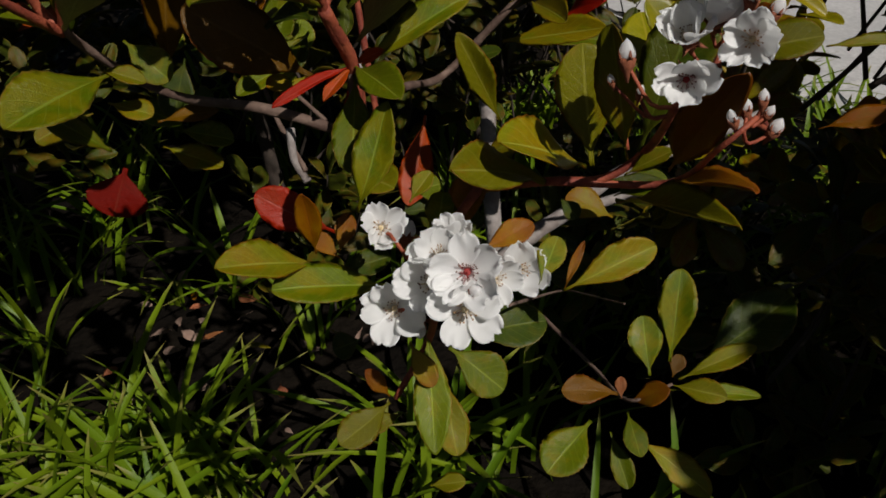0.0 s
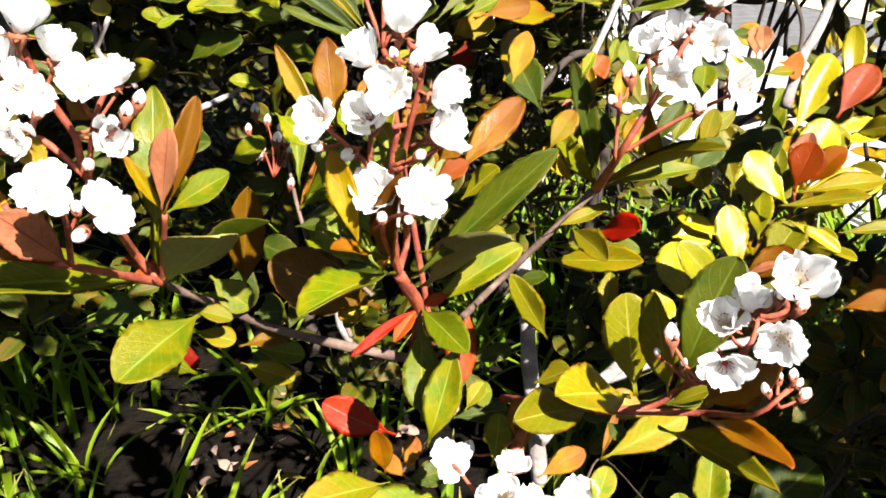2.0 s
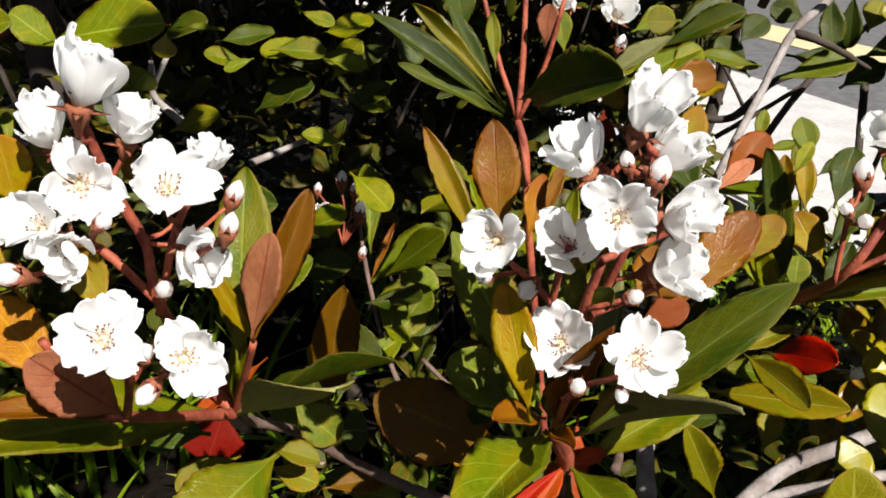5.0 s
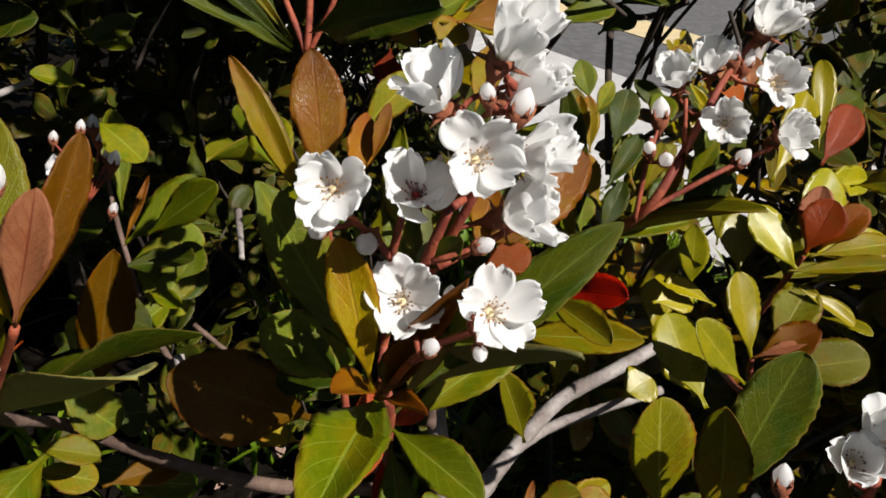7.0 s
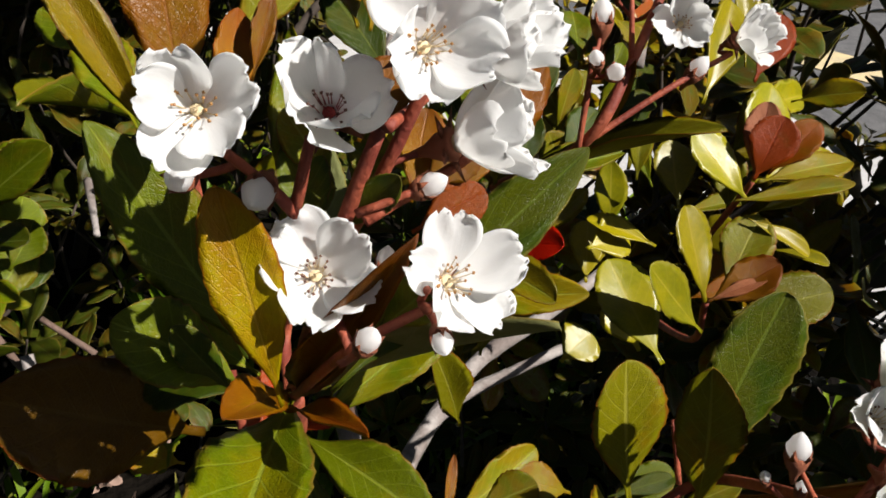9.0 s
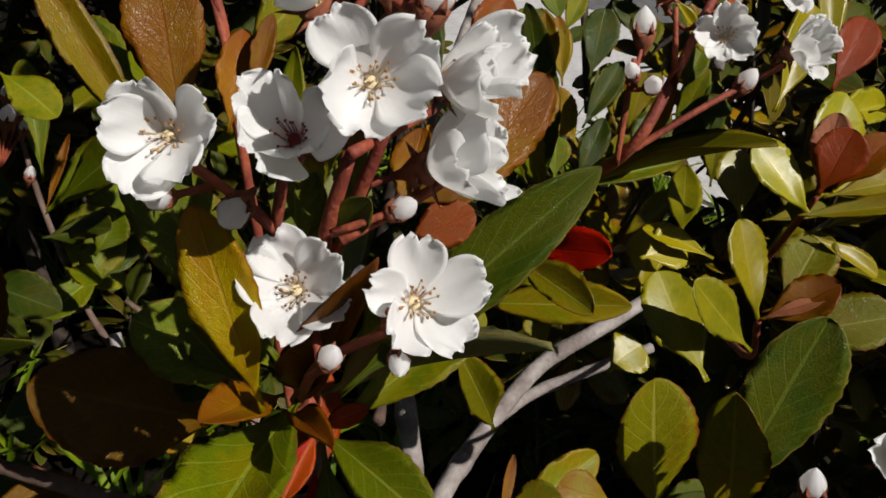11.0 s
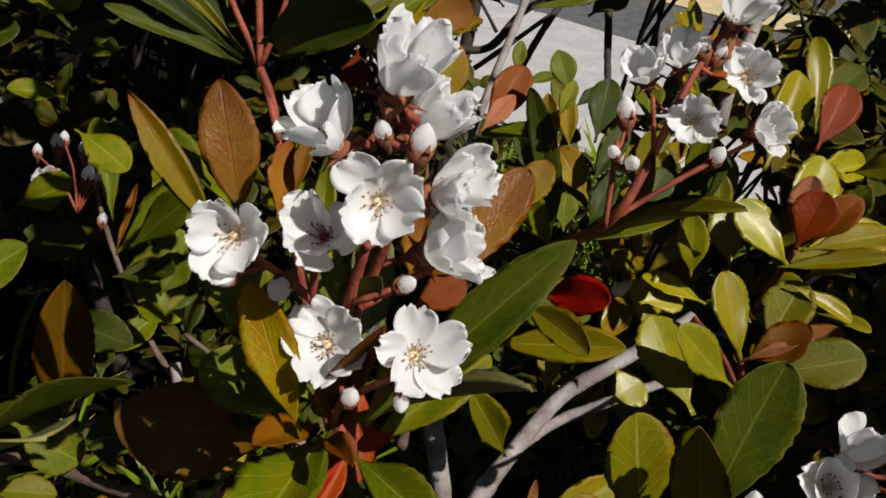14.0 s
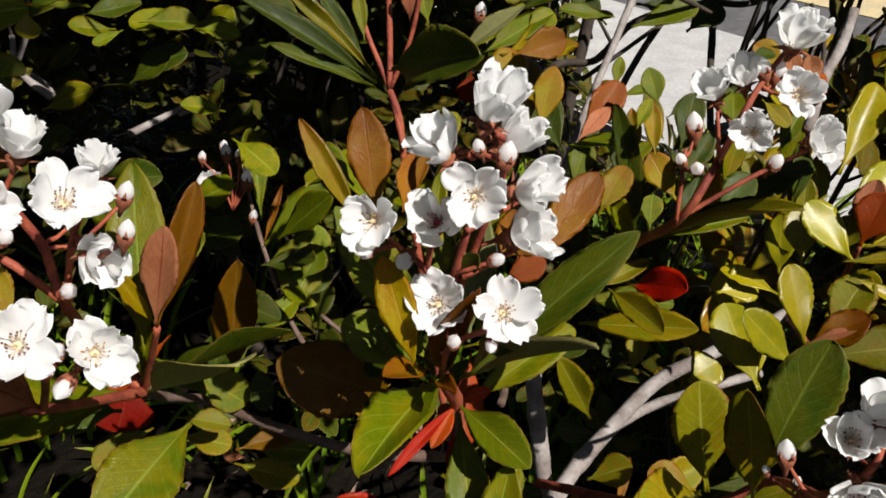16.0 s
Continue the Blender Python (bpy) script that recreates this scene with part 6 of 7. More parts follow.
leaf("obovate", (0.0226, 0.3475, 0.5492), (0.0347, 0.3544, 0.5664), 0.0112, (-0.3057, -0.7902, 0.5312), "amber")

# leaves before the pavement
leaf("obovate", (0.0965, 0.5527, 0.5698), (0.1386, 0.5596, 0.5804), 0.0186, (-0.1026, -0.5962, 0.7962), "green")
leaf("obovate", (0.1282, 0.5857, 0.6143), (0.1309, 0.5718, 0.5837), 0.0142, (-0.3176, -0.8727, 0.3708), "dark")
leaf("obovate", (0.1416, 0.5865, 0.6144), (0.1439, 0.5827, 0.5821), 0.0121, (-0.3130, -0.9455, 0.0894), "dark")
leaf("obovate", (0.1532, 0.5909, 0.5751), (0.2048, 0.6002, 0.5899), 0.0241, (-0.0809, -0.6921, 0.7172), "dark")
leaf("obovate", (0.1767, 0.5494, 0.6021), (0.1450, 0.5518, 0.6107), 0.0151, (0.1369, -0.6951, 0.7057), "yellow")
leaf("obovate", (0.1834, 0.5464, 0.5949), (0.1850, 0.5561, 0.6157), 0.0162, (-0.3778, -0.8278, 0.4147), "yellow")
leaf("obovate", (0.0052, 0.4094, 0.6220), (-0.0075, 0.4087, 0.6218), 0.0101, (0.0450, -0.9238, 0.3802), "olive")
leaf("obovate", (0.0799, 0.5348, 0.5805), (0.0473, 0.5355, 0.5855), 0.0107, (0.1006, -0.6491, 0.7540), "green")
leaf("elliptic", (0.0843, 0.5254, 0.5358), (0.1106, 0.5298, 0.5427), 0.0071, (-0.1152, -0.5756, 0.8095), "green")
leaf("elliptic", (0.0849, 0.5376, 0.5383), (0.0898, 0.5455, 0.5550), 0.0077, (-0.2291, -0.8519, 0.4710), "green")
leaf("elliptic", (0.0702, 0.4198, 0.5423), (0.0698, 0.4305, 0.5654), 0.0088, (-0.2726, -0.8754, 0.3993), "amber")
leaf("obovate", (0.0866, 0.4308, 0.5405), (0.0954, 0.4429, 0.5657), 0.0144, (-0.2839, -0.8222, 0.4933), "dark")
leaf("obovate", (0.1457, 0.4451, 0.5653), (0.1453, 0.4526, 0.5816), 0.0096, (-0.4192, -0.8281, 0.3722), "pinkbrown")
leaf("obovate", (0.1291, 0.4422, 0.5607), (0.1381, 0.4276, 0.5520), 0.0094, (-0.3191, -0.6228, 0.7144), "olive")
leaf("elliptic", (0.0106, 0.4052, 0.5645), (0.0186, 0.4164, 0.5879), 0.0128, (-0.1302, -0.8767, 0.4631), "amber")
leaf("obovate", (0.1479, 0.5014, 0.5664), (0.1636, 0.5018, 0.5667), 0.0090, (-0.0039, -0.6027, 0.7980), "dark")
leaf("obovate", (0.1552, 0.4956, 0.5547), (0.1687, 0.4904, 0.5442), 0.0120, (0.0460, -0.8714, 0.4885), "dark")
leaf("elliptic", (0.1369, 0.4667, 0.5646), (0.1521, 0.4592, 0.5495), 0.0049, (0.0168, -0.8888, 0.4581), "yellow")
leaf("obovate", (0.1611, 0.4706, 0.5496), (0.1794, 0.4722, 0.5522), 0.0085, (-0.0697, -0.5642, 0.8227), "olive")
leaf("obovate", (0.1784, 0.4938, 0.5507), (0.1937, 0.4924, 0.5474), 0.0170, (0.0298, -0.8517, 0.5232), "ember")
leaf("obovate", (0.1127, 0.4344, 0.5016), (0.1331, 0.4440, 0.5201), 0.0167, (-0.2334, -0.7321, 0.6400), "dark")
leaf("obovate", (0.1363, 0.4438, 0.5195), (0.1724, 0.4546, 0.5179), 0.0124, (0.1793, -0.4703, 0.8641), "dark")
leaf("elliptic", (0.0942, 0.4409, 0.4929), (0.1092, 0.4529, 0.5160), 0.0120, (-0.2525, -0.7827, 0.5690), "dark")
leaf("obovate", (0.1181, 0.4438, 0.5421), (0.1246, 0.4638, 0.5591), 0.0139, (-0.1844, -0.6011, 0.7776), "green")
leaf("elliptic", (0.0807, 0.4508, 0.5567), (0.0762, 0.4593, 0.5735), 0.0117, (-0.1801, -0.8963, 0.4053), "green")
leaf("elliptic", (0.0898, 0.4617, 0.5338), (0.0820, 0.4735, 0.5572), 0.0090, (-0.1232, -0.9019, 0.4139), "olive")
stem("branch", [(0.2138, 0.5183, 0.5856), (0.2050, 0.5089, 0.5673), (0.1937, 0.5002, 0.5506), (0.1837, 0.4869, 0.5246)], 0.0030, 0.0035, "grey")
stem("twig", [(0.1830, 0.4869, 0.5247), (0.1946, 0.5073, 0.5644), (0.1880, 0.5197, 0.5891)], 0.0016, 0.0012, "dark")

# red leaves under the middle shoot
leaf("elliptic", (-0.0358, 0.3138, 0.4897), (-0.0463, 0.2993, 0.4822), 0.0070, (0.0552, -0.4869, 0.8717), "red")
leaf("elliptic", (-0.0358, 0.3138, 0.4897), (-0.0234, 0.3110, 0.4972), 0.0060, (-0.5011, -0.6353, 0.5877), "red")
leaf("elliptic", (-0.0379, 0.3092, 0.4809), (-0.0363, 0.2998, 0.4641), 0.0080, (-0.0441, -0.8730, 0.4857), "red")

# leaves hidden behind the middle flowers, added to deepen the shade below
leaf("obovate", (-0.0383, 0.2761, 0.5823), (-0.0308, 0.2812, 0.5944), 0.0087, (-0.1669, -0.8659, 0.4716), "brown")
leaf("obovate", (-0.0391, 0.2838, 0.5704), (-0.0467, 0.2881, 0.5837), 0.0083, (0.0292, -0.9460, 0.3229), "olive")
leaf("obovate", (-0.0384, 0.2615, 0.5558), (-0.0292, 0.2599, 0.5654), 0.0087, (-0.5329, -0.7590, 0.3741), "green")
leaf("obovate", (-0.0407, 0.2725, 0.5475), (-0.0483, 0.2783, 0.5573), 0.0085, (0.0295, -0.8495, 0.5268), "green")
leaf("obovate", (-0.0252, 0.2790, 0.5720), (-0.0168, 0.2769, 0.5807), 0.0082, (-0.5135, -0.8002, 0.3099), "brown")
leaf("obovate", (-0.0409, 0.2716, 0.5693), (-0.0367, 0.2631, 0.5816), 0.0057, (-0.7310, -0.6509, -0.2046), "dark")
leaf("obovate", (-0.0611, 0.2795, 0.5765), (-0.0677, 0.2825, 0.5860), 0.0076, (0.1447, -0.9139, 0.3793), "dark")

# sunlit leaves further back
leaf("obovate", (-0.1933, 0.7236, 0.5589), (-0.1525, 0.7094, 0.5725), 0.0222, (-0.4323, -0.6966, 0.5726), "green")
leaf("obovate", (-0.2300, 0.7005, 0.5116), (-0.1963, 0.6876, 0.5285), 0.0222, (-0.5231, -0.6636, 0.5348), "dark")
leaf("obovate", (-0.1797, 0.7343, 0.5090), (-0.1413, 0.7128, 0.5066), 0.0202, (-0.2720, -0.5706, 0.7749), "green")
leaf("obovate", (-0.1408, 0.7529, 0.5463), (-0.1685, 0.7259, 0.5378), 0.0194, (0.2308, -0.5014, 0.8339), "dark")
leaf("obovate", (-0.1079, 0.5279, 0.4118), (-0.1323, 0.5025, 0.4066), 0.0178, (0.2449, -0.4146, 0.8764), "green")
leaf("obovate", (-0.0925, 0.5578, 0.4279), (-0.1079, 0.5279, 0.4118), 0.0211, (0.1418, -0.5239, 0.8399), "dark")
leaf("obovate", (-0.2481, 0.7121, 0.5386), (-0.2756, 0.6924, 0.5460), 0.0185, (0.5100, -0.4287, 0.7458), "green")
leaf("obovate", (-0.2398, 0.6124, 0.5714), (-0.2029, 0.6179, 0.5795), 0.0175, (-0.0599, -0.6756, 0.7348), "dark")
leaf("obovate", (-0.1681, 0.6260, 0.5455), (-0.1489, 0.6174, 0.5727), 0.0185, (-0.3665, -0.9298, -0.0351), "green")
leaf("obovate", (-0.1287, 0.6582, 0.5396), (-0.1506, 0.6216, 0.5341), 0.0179, (0.3953, -0.3620, 0.8442), "dark")
leaf("obovate", (-0.3914, 0.5885, 0.5354), (-0.3568, 0.5773, 0.5551), 0.0189, (-0.5054, -0.7236, 0.4701), "green")
leaf("obovate", (-0.2421, 0.5778, 0.4726), (-0.1979, 0.5619, 0.4849), 0.0222, (-0.4067, -0.5978, 0.6908), "dark")
leaf("obovate", (-0.1556, 0.6089, 0.4876), (-0.1262, 0.5792, 0.4741), 0.0222, (-0.0895, -0.4846, 0.8702), "green")
leaf("obovate", (-0.1827, 0.5412, 0.4458), (-0.1415, 0.5258, 0.4590), 0.0210, (-0.4365, -0.5716, 0.6948), "dark")
leaf("obovate", (-0.0941, 0.5538, 0.4260), (-0.1154, 0.5240, 0.4127), 0.0201, (0.2222, -0.5242, 0.8221), "green")

# leaves between the pavement and the right flowers
leaf("elliptic", (0.0657, 0.4448, 0.5013), (0.0538, 0.4529, 0.5200), 0.0106, (-0.0886, -0.9341, 0.3458), "olive")
leaf("elliptic", (0.0796, 0.4575, 0.5035), (0.0637, 0.4704, 0.5330), 0.0104, (-0.1325, -0.9329, 0.3349), "dark")
leaf("obovate", (0.0960, 0.4478, 0.5046), (0.0823, 0.4578, 0.5277), 0.0160, (-0.1432, -0.9365, 0.3202), "amber")
leaf("elliptic", (0.1122, 0.4714, 0.5062), (0.1246, 0.4832, 0.5307), 0.0120, (-0.3188, -0.7792, 0.5397), "green")
leaf("elliptic", (0.1321, 0.4739, 0.5095), (0.1515, 0.4819, 0.5250), 0.0111, (-0.2421, -0.7017, 0.6701), "olive")
leaf("obovate", (0.1312, 0.4484, 0.5022), (0.1596, 0.4540, 0.5113), 0.0129, (-0.1709, -0.5099, 0.8431), "dark")
leaf("elliptic", (0.1597, 0.5072, 0.5311), (0.1381, 0.5148, 0.5498), 0.0110, (-0.0229, -0.9354, 0.3529), "dark")
leaf("elliptic", (0.1744, 0.4978, 0.5093), (0.1902, 0.5089, 0.5316), 0.0125, (-0.3472, -0.7194, 0.6016), "green")
leaf("obovate", (0.1796, 0.5185, 0.5535), (0.1618, 0.5233, 0.5659), 0.0153, (-0.0115, -0.9365, 0.3504), "amber")
leaf("elliptic", (0.1076, 0.5043, 0.5304), (0.1246, 0.5096, 0.5401), 0.0079, (-0.2022, -0.6672, 0.7169), "dark")
leaf("elliptic", (0.0530, 0.4597, 0.4872), (0.0355, 0.4686, 0.5082), 0.0120, (0.0490, -0.9052, 0.4221), "amber")
leaf("obovate", (0.0477, 0.4772, 0.5016), (0.0571, 0.4877, 0.5234), 0.0150, (-0.2058, -0.8442, 0.4950), "green")
leaf("elliptic", (0.1339, 0.4825, 0.4803), (0.1167, 0.4801, 0.4768), 0.0088, (-0.0721, -0.6064, 0.7919), "olive")
leaf("elliptic", (0.0807, 0.4927, 0.5079), (0.1017, 0.4916, 0.5035), 0.0088, (0.1120, -0.7091, 0.6961), "dark")

# bright leaves at the far left
leaf("obovate", (-0.3472, 0.5046, 0.5878), (-0.3063, 0.4920, 0.6040), 0.0209, (-0.4390, -0.7024, 0.5603), "green")
leaf("obovate", (-0.3653, 0.5165, 0.5676), (-0.3223, 0.4973, 0.5693), 0.0200, (-0.2594, -0.5079, 0.8214), "dark")
leaf("obovate", (-0.3589, 0.5311, 0.5270), (-0.3704, 0.5171, 0.5455), 0.0164, (0.8904, -0.3620, 0.2760), "green")
leaf("obovate", (-0.3001, 0.4797, 0.5289), (-0.2675, 0.4650, 0.5414), 0.0173, (-0.5008, -0.5297, 0.6845), "dark")
leaf("obovate", (-0.3517, 0.4769, 0.5282), (-0.3204, 0.4621, 0.5406), 0.0169, (-0.5111, -0.4890, 0.7069), "olive")
leaf("obovate", (-0.2544, 0.4330, 0.5184), (-0.2672, 0.4147, 0.5280), 0.0137, (0.7636, -0.2156, 0.6087), "dark")
leaf("obovate", (-0.2961, 0.3700, 0.4818), (-0.2601, 0.3565, 0.4966), 0.0188, (-0.4802, -0.4519, 0.7518), "green")
leaf("obovate", (-0.2770, 0.6104, 0.5709), (-0.2423, 0.5986, 0.5895), 0.0188, (-0.5297, -0.5772, 0.6216), "dark")
leaf("obovate", (-0.2736, 0.6059, 0.5130), (-0.2382, 0.5934, 0.5301), 0.0189, (-0.5011, -0.6647, 0.5541), "olive")
leaf("obovate", (-0.2186, 0.6143, 0.5254), (-0.1894, 0.6048, 0.5496), 0.0179, (-0.5283, -0.7814, 0.3322), "dark")
leaf("obovate", (-0.1581, 0.6086, 0.5068), (-0.1799, 0.5914, 0.5196), 0.0140, (0.6898, -0.4612, 0.5581), "green")
leaf("obovate", (-0.1286, 0.6220, 0.5805), (-0.1072, 0.6145, 0.5620), 0.0166, (0.1228, -0.8621, 0.4917), "dark")

# leaves under the middle shoot
leaf("obovate", (-0.0534, 0.2994, 0.5171), (-0.0652, 0.3019, 0.5344), 0.0078, (0.0500, -0.9000, 0.4300), "dark")
leaf("obovate", (-0.0490, 0.3072, 0.5103), (-0.0687, 0.3252, 0.5075), 0.0200, (-0.2916, -0.1766, 0.9401), "dark")
leaf("obovate", (-0.0453, 0.3145, 0.5086), (-0.0600, 0.3400, 0.5078), 0.0200, (-0.2489, -0.1142, 0.9618), "dark")
leaf("obovate", (-0.0616, 0.3301, 0.4790), (-0.0701, 0.3304, 0.4725), 0.0083, (-0.5261, -0.5344, 0.6615), "green")

# leaves before the road
leaf("obovate", (0.1035, 0.5688, 0.5803), (0.1407, 0.5679, 0.5751), 0.0172, (0.0505, -0.8587, 0.5099), "dark")
leaf("obovate", (-0.0058, 0.3885, 0.6013), (0.0171, 0.3920, 0.6072), 0.0124, (0.0074, -0.8656, 0.5007), "brown")
leaf("obovate", (0.0129, 0.4608, 0.6102), (0.0417, 0.4662, 0.6196), 0.0170, (-0.0320, -0.8187, 0.5733), "dark")
leaf("obovate", (-0.0036, 0.4503, 0.6128), (0.0122, 0.4530, 0.6173), 0.0118, (-0.0182, -0.8300, 0.5574), "green")
leaf("elliptic", (-0.0250, 0.4128, 0.5927), (0.0064, 0.4294, 0.6143), 0.0084, (-0.0954, -0.7169, 0.6907), "green")
leaf("obovate", (0.0050, 0.4215, 0.6004), (0.0190, 0.4263, 0.6097), 0.0111, (-0.1198, -0.7968, 0.5922), "green")
leaf("obovate", (0.1431, 0.5826, 0.5588), (0.1683, 0.5907, 0.5743), 0.0198, (-0.1732, -0.7290, 0.6622), "dark")
leaf("obovate", (0.1390, 0.5920, 0.5798), (0.1448, 0.6019, 0.6010), 0.0132, (-0.3368, -0.8142, 0.4729), "dark")
leaf("elliptic", (0.0735, 0.5748, 0.5719), (0.0929, 0.5760, 0.5728), 0.0056, (0.0237, -0.8220, 0.5691), "olive")
leaf("obovate", (0.0827, 0.5907, 0.5819), (0.0986, 0.5984, 0.5973), 0.0165, (-0.1862, -0.7884, 0.5864), "dark")
leaf("obovate", (0.0933, 0.5930, 0.5618), (0.0723, 0.6018, 0.5830), 0.0169, (-0.0496, -0.9384, 0.3419), "dark")
leaf("obovate", (0.1259, 0.6085, 0.5931), (0.1053, 0.6118, 0.6019), 0.0169, (0.0184, -0.9250, 0.3795), "dark")
leaf("obovate", (0.1632, 0.6075, 0.5875), (0.1720, 0.6163, 0.6061), 0.0169, (-0.3217, -0.7875, 0.5256), "olive")

# leaves under the left shoot
leaf("obovate", (-0.1535, 0.4728, 0.4473), (-0.1175, 0.4487, 0.4455), 0.0188, (-0.2460, -0.4309, 0.8682), "dark")
leaf("obovate", (-0.1884, 0.4556, 0.4179), (-0.1511, 0.4322, 0.4173), 0.0186, (-0.2302, -0.3903, 0.8915), "green")
leaf("obovate", (-0.2217, 0.4976, 0.4898), (-0.1865, 0.4708, 0.4835), 0.0187, (-0.1527, -0.4131, 0.8978), "green")
leaf("obovate", (-0.0597, 0.4967, 0.4877), (-0.0273, 0.4817, 0.5014), 0.0175, (-0.5317, -0.6034, 0.5943), "green")
leaf("obovate", (-0.0152, 0.4843, 0.4663), (0.0090, 0.4765, 0.4924), 0.0164, (-0.4975, -0.8420, 0.2084), "olive")
leaf("obovate", (-0.1698, 0.5172, 0.4836), (-0.1423, 0.5041, 0.5007), 0.0182, (-0.5560, -0.7746, 0.3015), "green")

# base of the middle shoot
stem("stem", [(-0.0365, 0.3176, 0.4692), (-0.0358, 0.3138, 0.4897), (-0.0427, 0.2935, 0.5179)], 0.0036, 0.0026, "redstem")
leaf("obovate", (-0.0483, 0.2754, 0.5352), (-0.0610, 0.2575, 0.5502), 0.0088, (-0.1000, -0.5000, 0.8500), "brown")
leaf("elliptic", (-0.0318, 0.3121, 0.5186), (-0.0235, 0.3410, 0.5581), 0.0135, (-0.2000, -0.9300, 0.3000), "grey")
leaf("obovate", (-0.1774, 0.4074, 0.4940), (-0.1422, 0.4097, 0.5175), 0.0180, (0.3000, -0.6000, 0.7500), "green")
bud((-0.1776, 0.6087, 0.4744), (0.1500, -0.1000, 0.9800), 0.0062)
stem("pedicel", [(-0.1775, 0.6077, 0.4723), (-0.1672, 0.6053, 0.4583), (-0.1609, 0.6030, 0.4363)], 0.0007, 0.0010, "redstem")
bud((-0.1627, 0.6119, 0.4802), (0.1500, -0.1000, 0.9800), 0.0066)
stem("pedicel", [(-0.1626, 0.6109, 0.4781), (-0.1597, 0.6069, 0.4612), (-0.1609, 0.6030, 0.4363)], 0.0007, 0.0010, "redstem")
bud((-0.1530, 0.6095, 0.4741), (0.1500, -0.1000, 0.9800), 0.0060)
stem("pedicel", [(-0.1529, 0.6086, 0.4720), (-0.1549, 0.6058, 0.4582), (-0.1609, 0.6030, 0.4363)], 0.0007, 0.0010, "redstem")
bud((-0.1484, 0.6055, 0.4649), (0.1500, -0.1000, 0.9800), 0.0064)
stem("pedicel", [(-0.1484, 0.6045, 0.4628), (-0.1526, 0.6037, 0.4536), (-0.1609, 0.6030, 0.4363)], 0.0007, 0.0010, "redstem")
bud((-0.1463, 0.6024, 0.4580), (0.1500, -0.1000, 0.9800), 0.0055)
stem("pedicel", [(-0.1462, 0.6015, 0.4559), (-0.1515, 0.6022, 0.4501), (-0.1609, 0.6030, 0.4363)], 0.0007, 0.0010, "redstem")
leaf("elliptic", (0.0292, 0.4326, 0.5405), (0.0133, 0.4624, 0.5688), 0.0210, (-0.1000, -0.9000, 0.4000), "dark")
leaf("elliptic", (0.1461, 0.4777, 0.4922), (0.1323, 0.4842, 0.5161), 0.0147, (-0.33, -0.75, 0.55), "olive")
leaf("obovate", (0.1358, 0.4573, 0.4778), (0.1227, 0.4638, 0.5022), 0.0167, (-0.48, -0.75, 0.55), "olive")
leaf("elliptic", (0.1667, 0.4563, 0.4947), (0.1672, 0.4609, 0.5276), 0.0124, (-0.14, -0.75, 0.55), "dark")
leaf("elliptic", (0.1637, 0.4766, 0.4875), (0.1443, 0.4899, 0.5177), 0.0120, (-0.32, -0.75, 0.55), "olive")
leaf("obovate", (0.1745, 0.4560, 0.4769), (0.1734, 0.4604, 0.5082), 0.0132, (-0.34, -0.75, 0.55), "olive")
leaf("elliptic", (0.1722, 0.5229, 0.4496), (0.1706, 0.5316, 0.4876), 0.0127, (-0.10, -0.75, 0.55), "olive")
leaf("elliptic", (0.1691, 0.4914, 0.4796), (0.1578, 0.5001, 0.5093), 0.0152, (-0.38, -0.75, 0.55), "olive")
leaf("obovate", (0.1298, 0.4670, 0.4995), (0.1351, 0.4677, 0.5301), 0.0126, (0.06, -0.75, 0.55), "olive")
leaf("elliptic", (0.1766, 0.5001, 0.4851), (0.1894, 0.5003, 0.5213), 0.0121, (-0.33, -0.75, 0.55), "green")
leaf("elliptic", (0.2076, 0.5028, 0.4593), (0.2096, 0.5106, 0.4987), 0.0151, (0.04, -0.75, 0.55), "olive")
leaf("obovate", (0.1737, 0.5208, 0.4557), (0.1648, 0.5280, 0.4850), 0.0143, (-0.28, -0.75, 0.55), "olive")
leaf("obovate", (0.1831, 0.4533, 0.4738), (0.1677, 0.4659, 0.5065), 0.0123, (-0.47, -0.75, 0.55), "green")
leaf("elliptic", (0.1723, 0.4650, 0.4453), (0.1705, 0.4719, 0.4802), 0.0170, (-0.43, -0.75, 0.55), "yellow")
# << placed


# ---- foliage mass, grass and litter ----
def gather(parts, name, material, parent=None, label=""):
    """Joins many small pieces into one mesh of uncountable stuff."""
    verts, faces, uvs, base = [], [], [], 0
    for v, f, uv in parts:
        verts.extend(v), uvs.extend(uv)
        faces.extend(tuple(i + base for i in face) for face in f)
        base += len(v)
    ob = new(name, mesh_from(name, verts, faces, uvs, [material]))
    if parent is not None:
        ob.parent, ob.matrix_basis = parent, AT.copy()
    return tagged(ob, label, kind="stuff")


SMALL = [leaf_arrays(kind, seed, 4, 6, 0.012) for kind in ("obovate", "elliptic") for seed in range(4)]


def rosette(rng, centre, size, out):
    """Seven to nine leaves spread round a shoot tip."""
    axis = Vector((rng.gauss(0, 0.5), rng.gauss(-0.35, 0.4), 1)).normalized()
    x = axis.orthogonal().normalized()
    turn = rng.uniform(0, 6.28)
    for k in range(rng.randint(6, 9)):
        w = turn + k * 2.4
        d = (Matrix.Rotation(w, 3, axis) @ x) + axis * rng.uniform(0.1, 0.9)
        length = size * rng.uniform(0.7, 1.2)
        base = centre + d.normalized() * 0.004 - axis * 0.003 * k
        m = frame_of(base, d, axis + Vector((rng.gauss(0, 0.25), rng.gauss(0, 0.25), 0)), length * rng.uniform(0.38, 0.5), length)
        v, f, uv = rng.choice(SMALL)
        out.append(([m @ Vector(p) for p in v], f, uv))


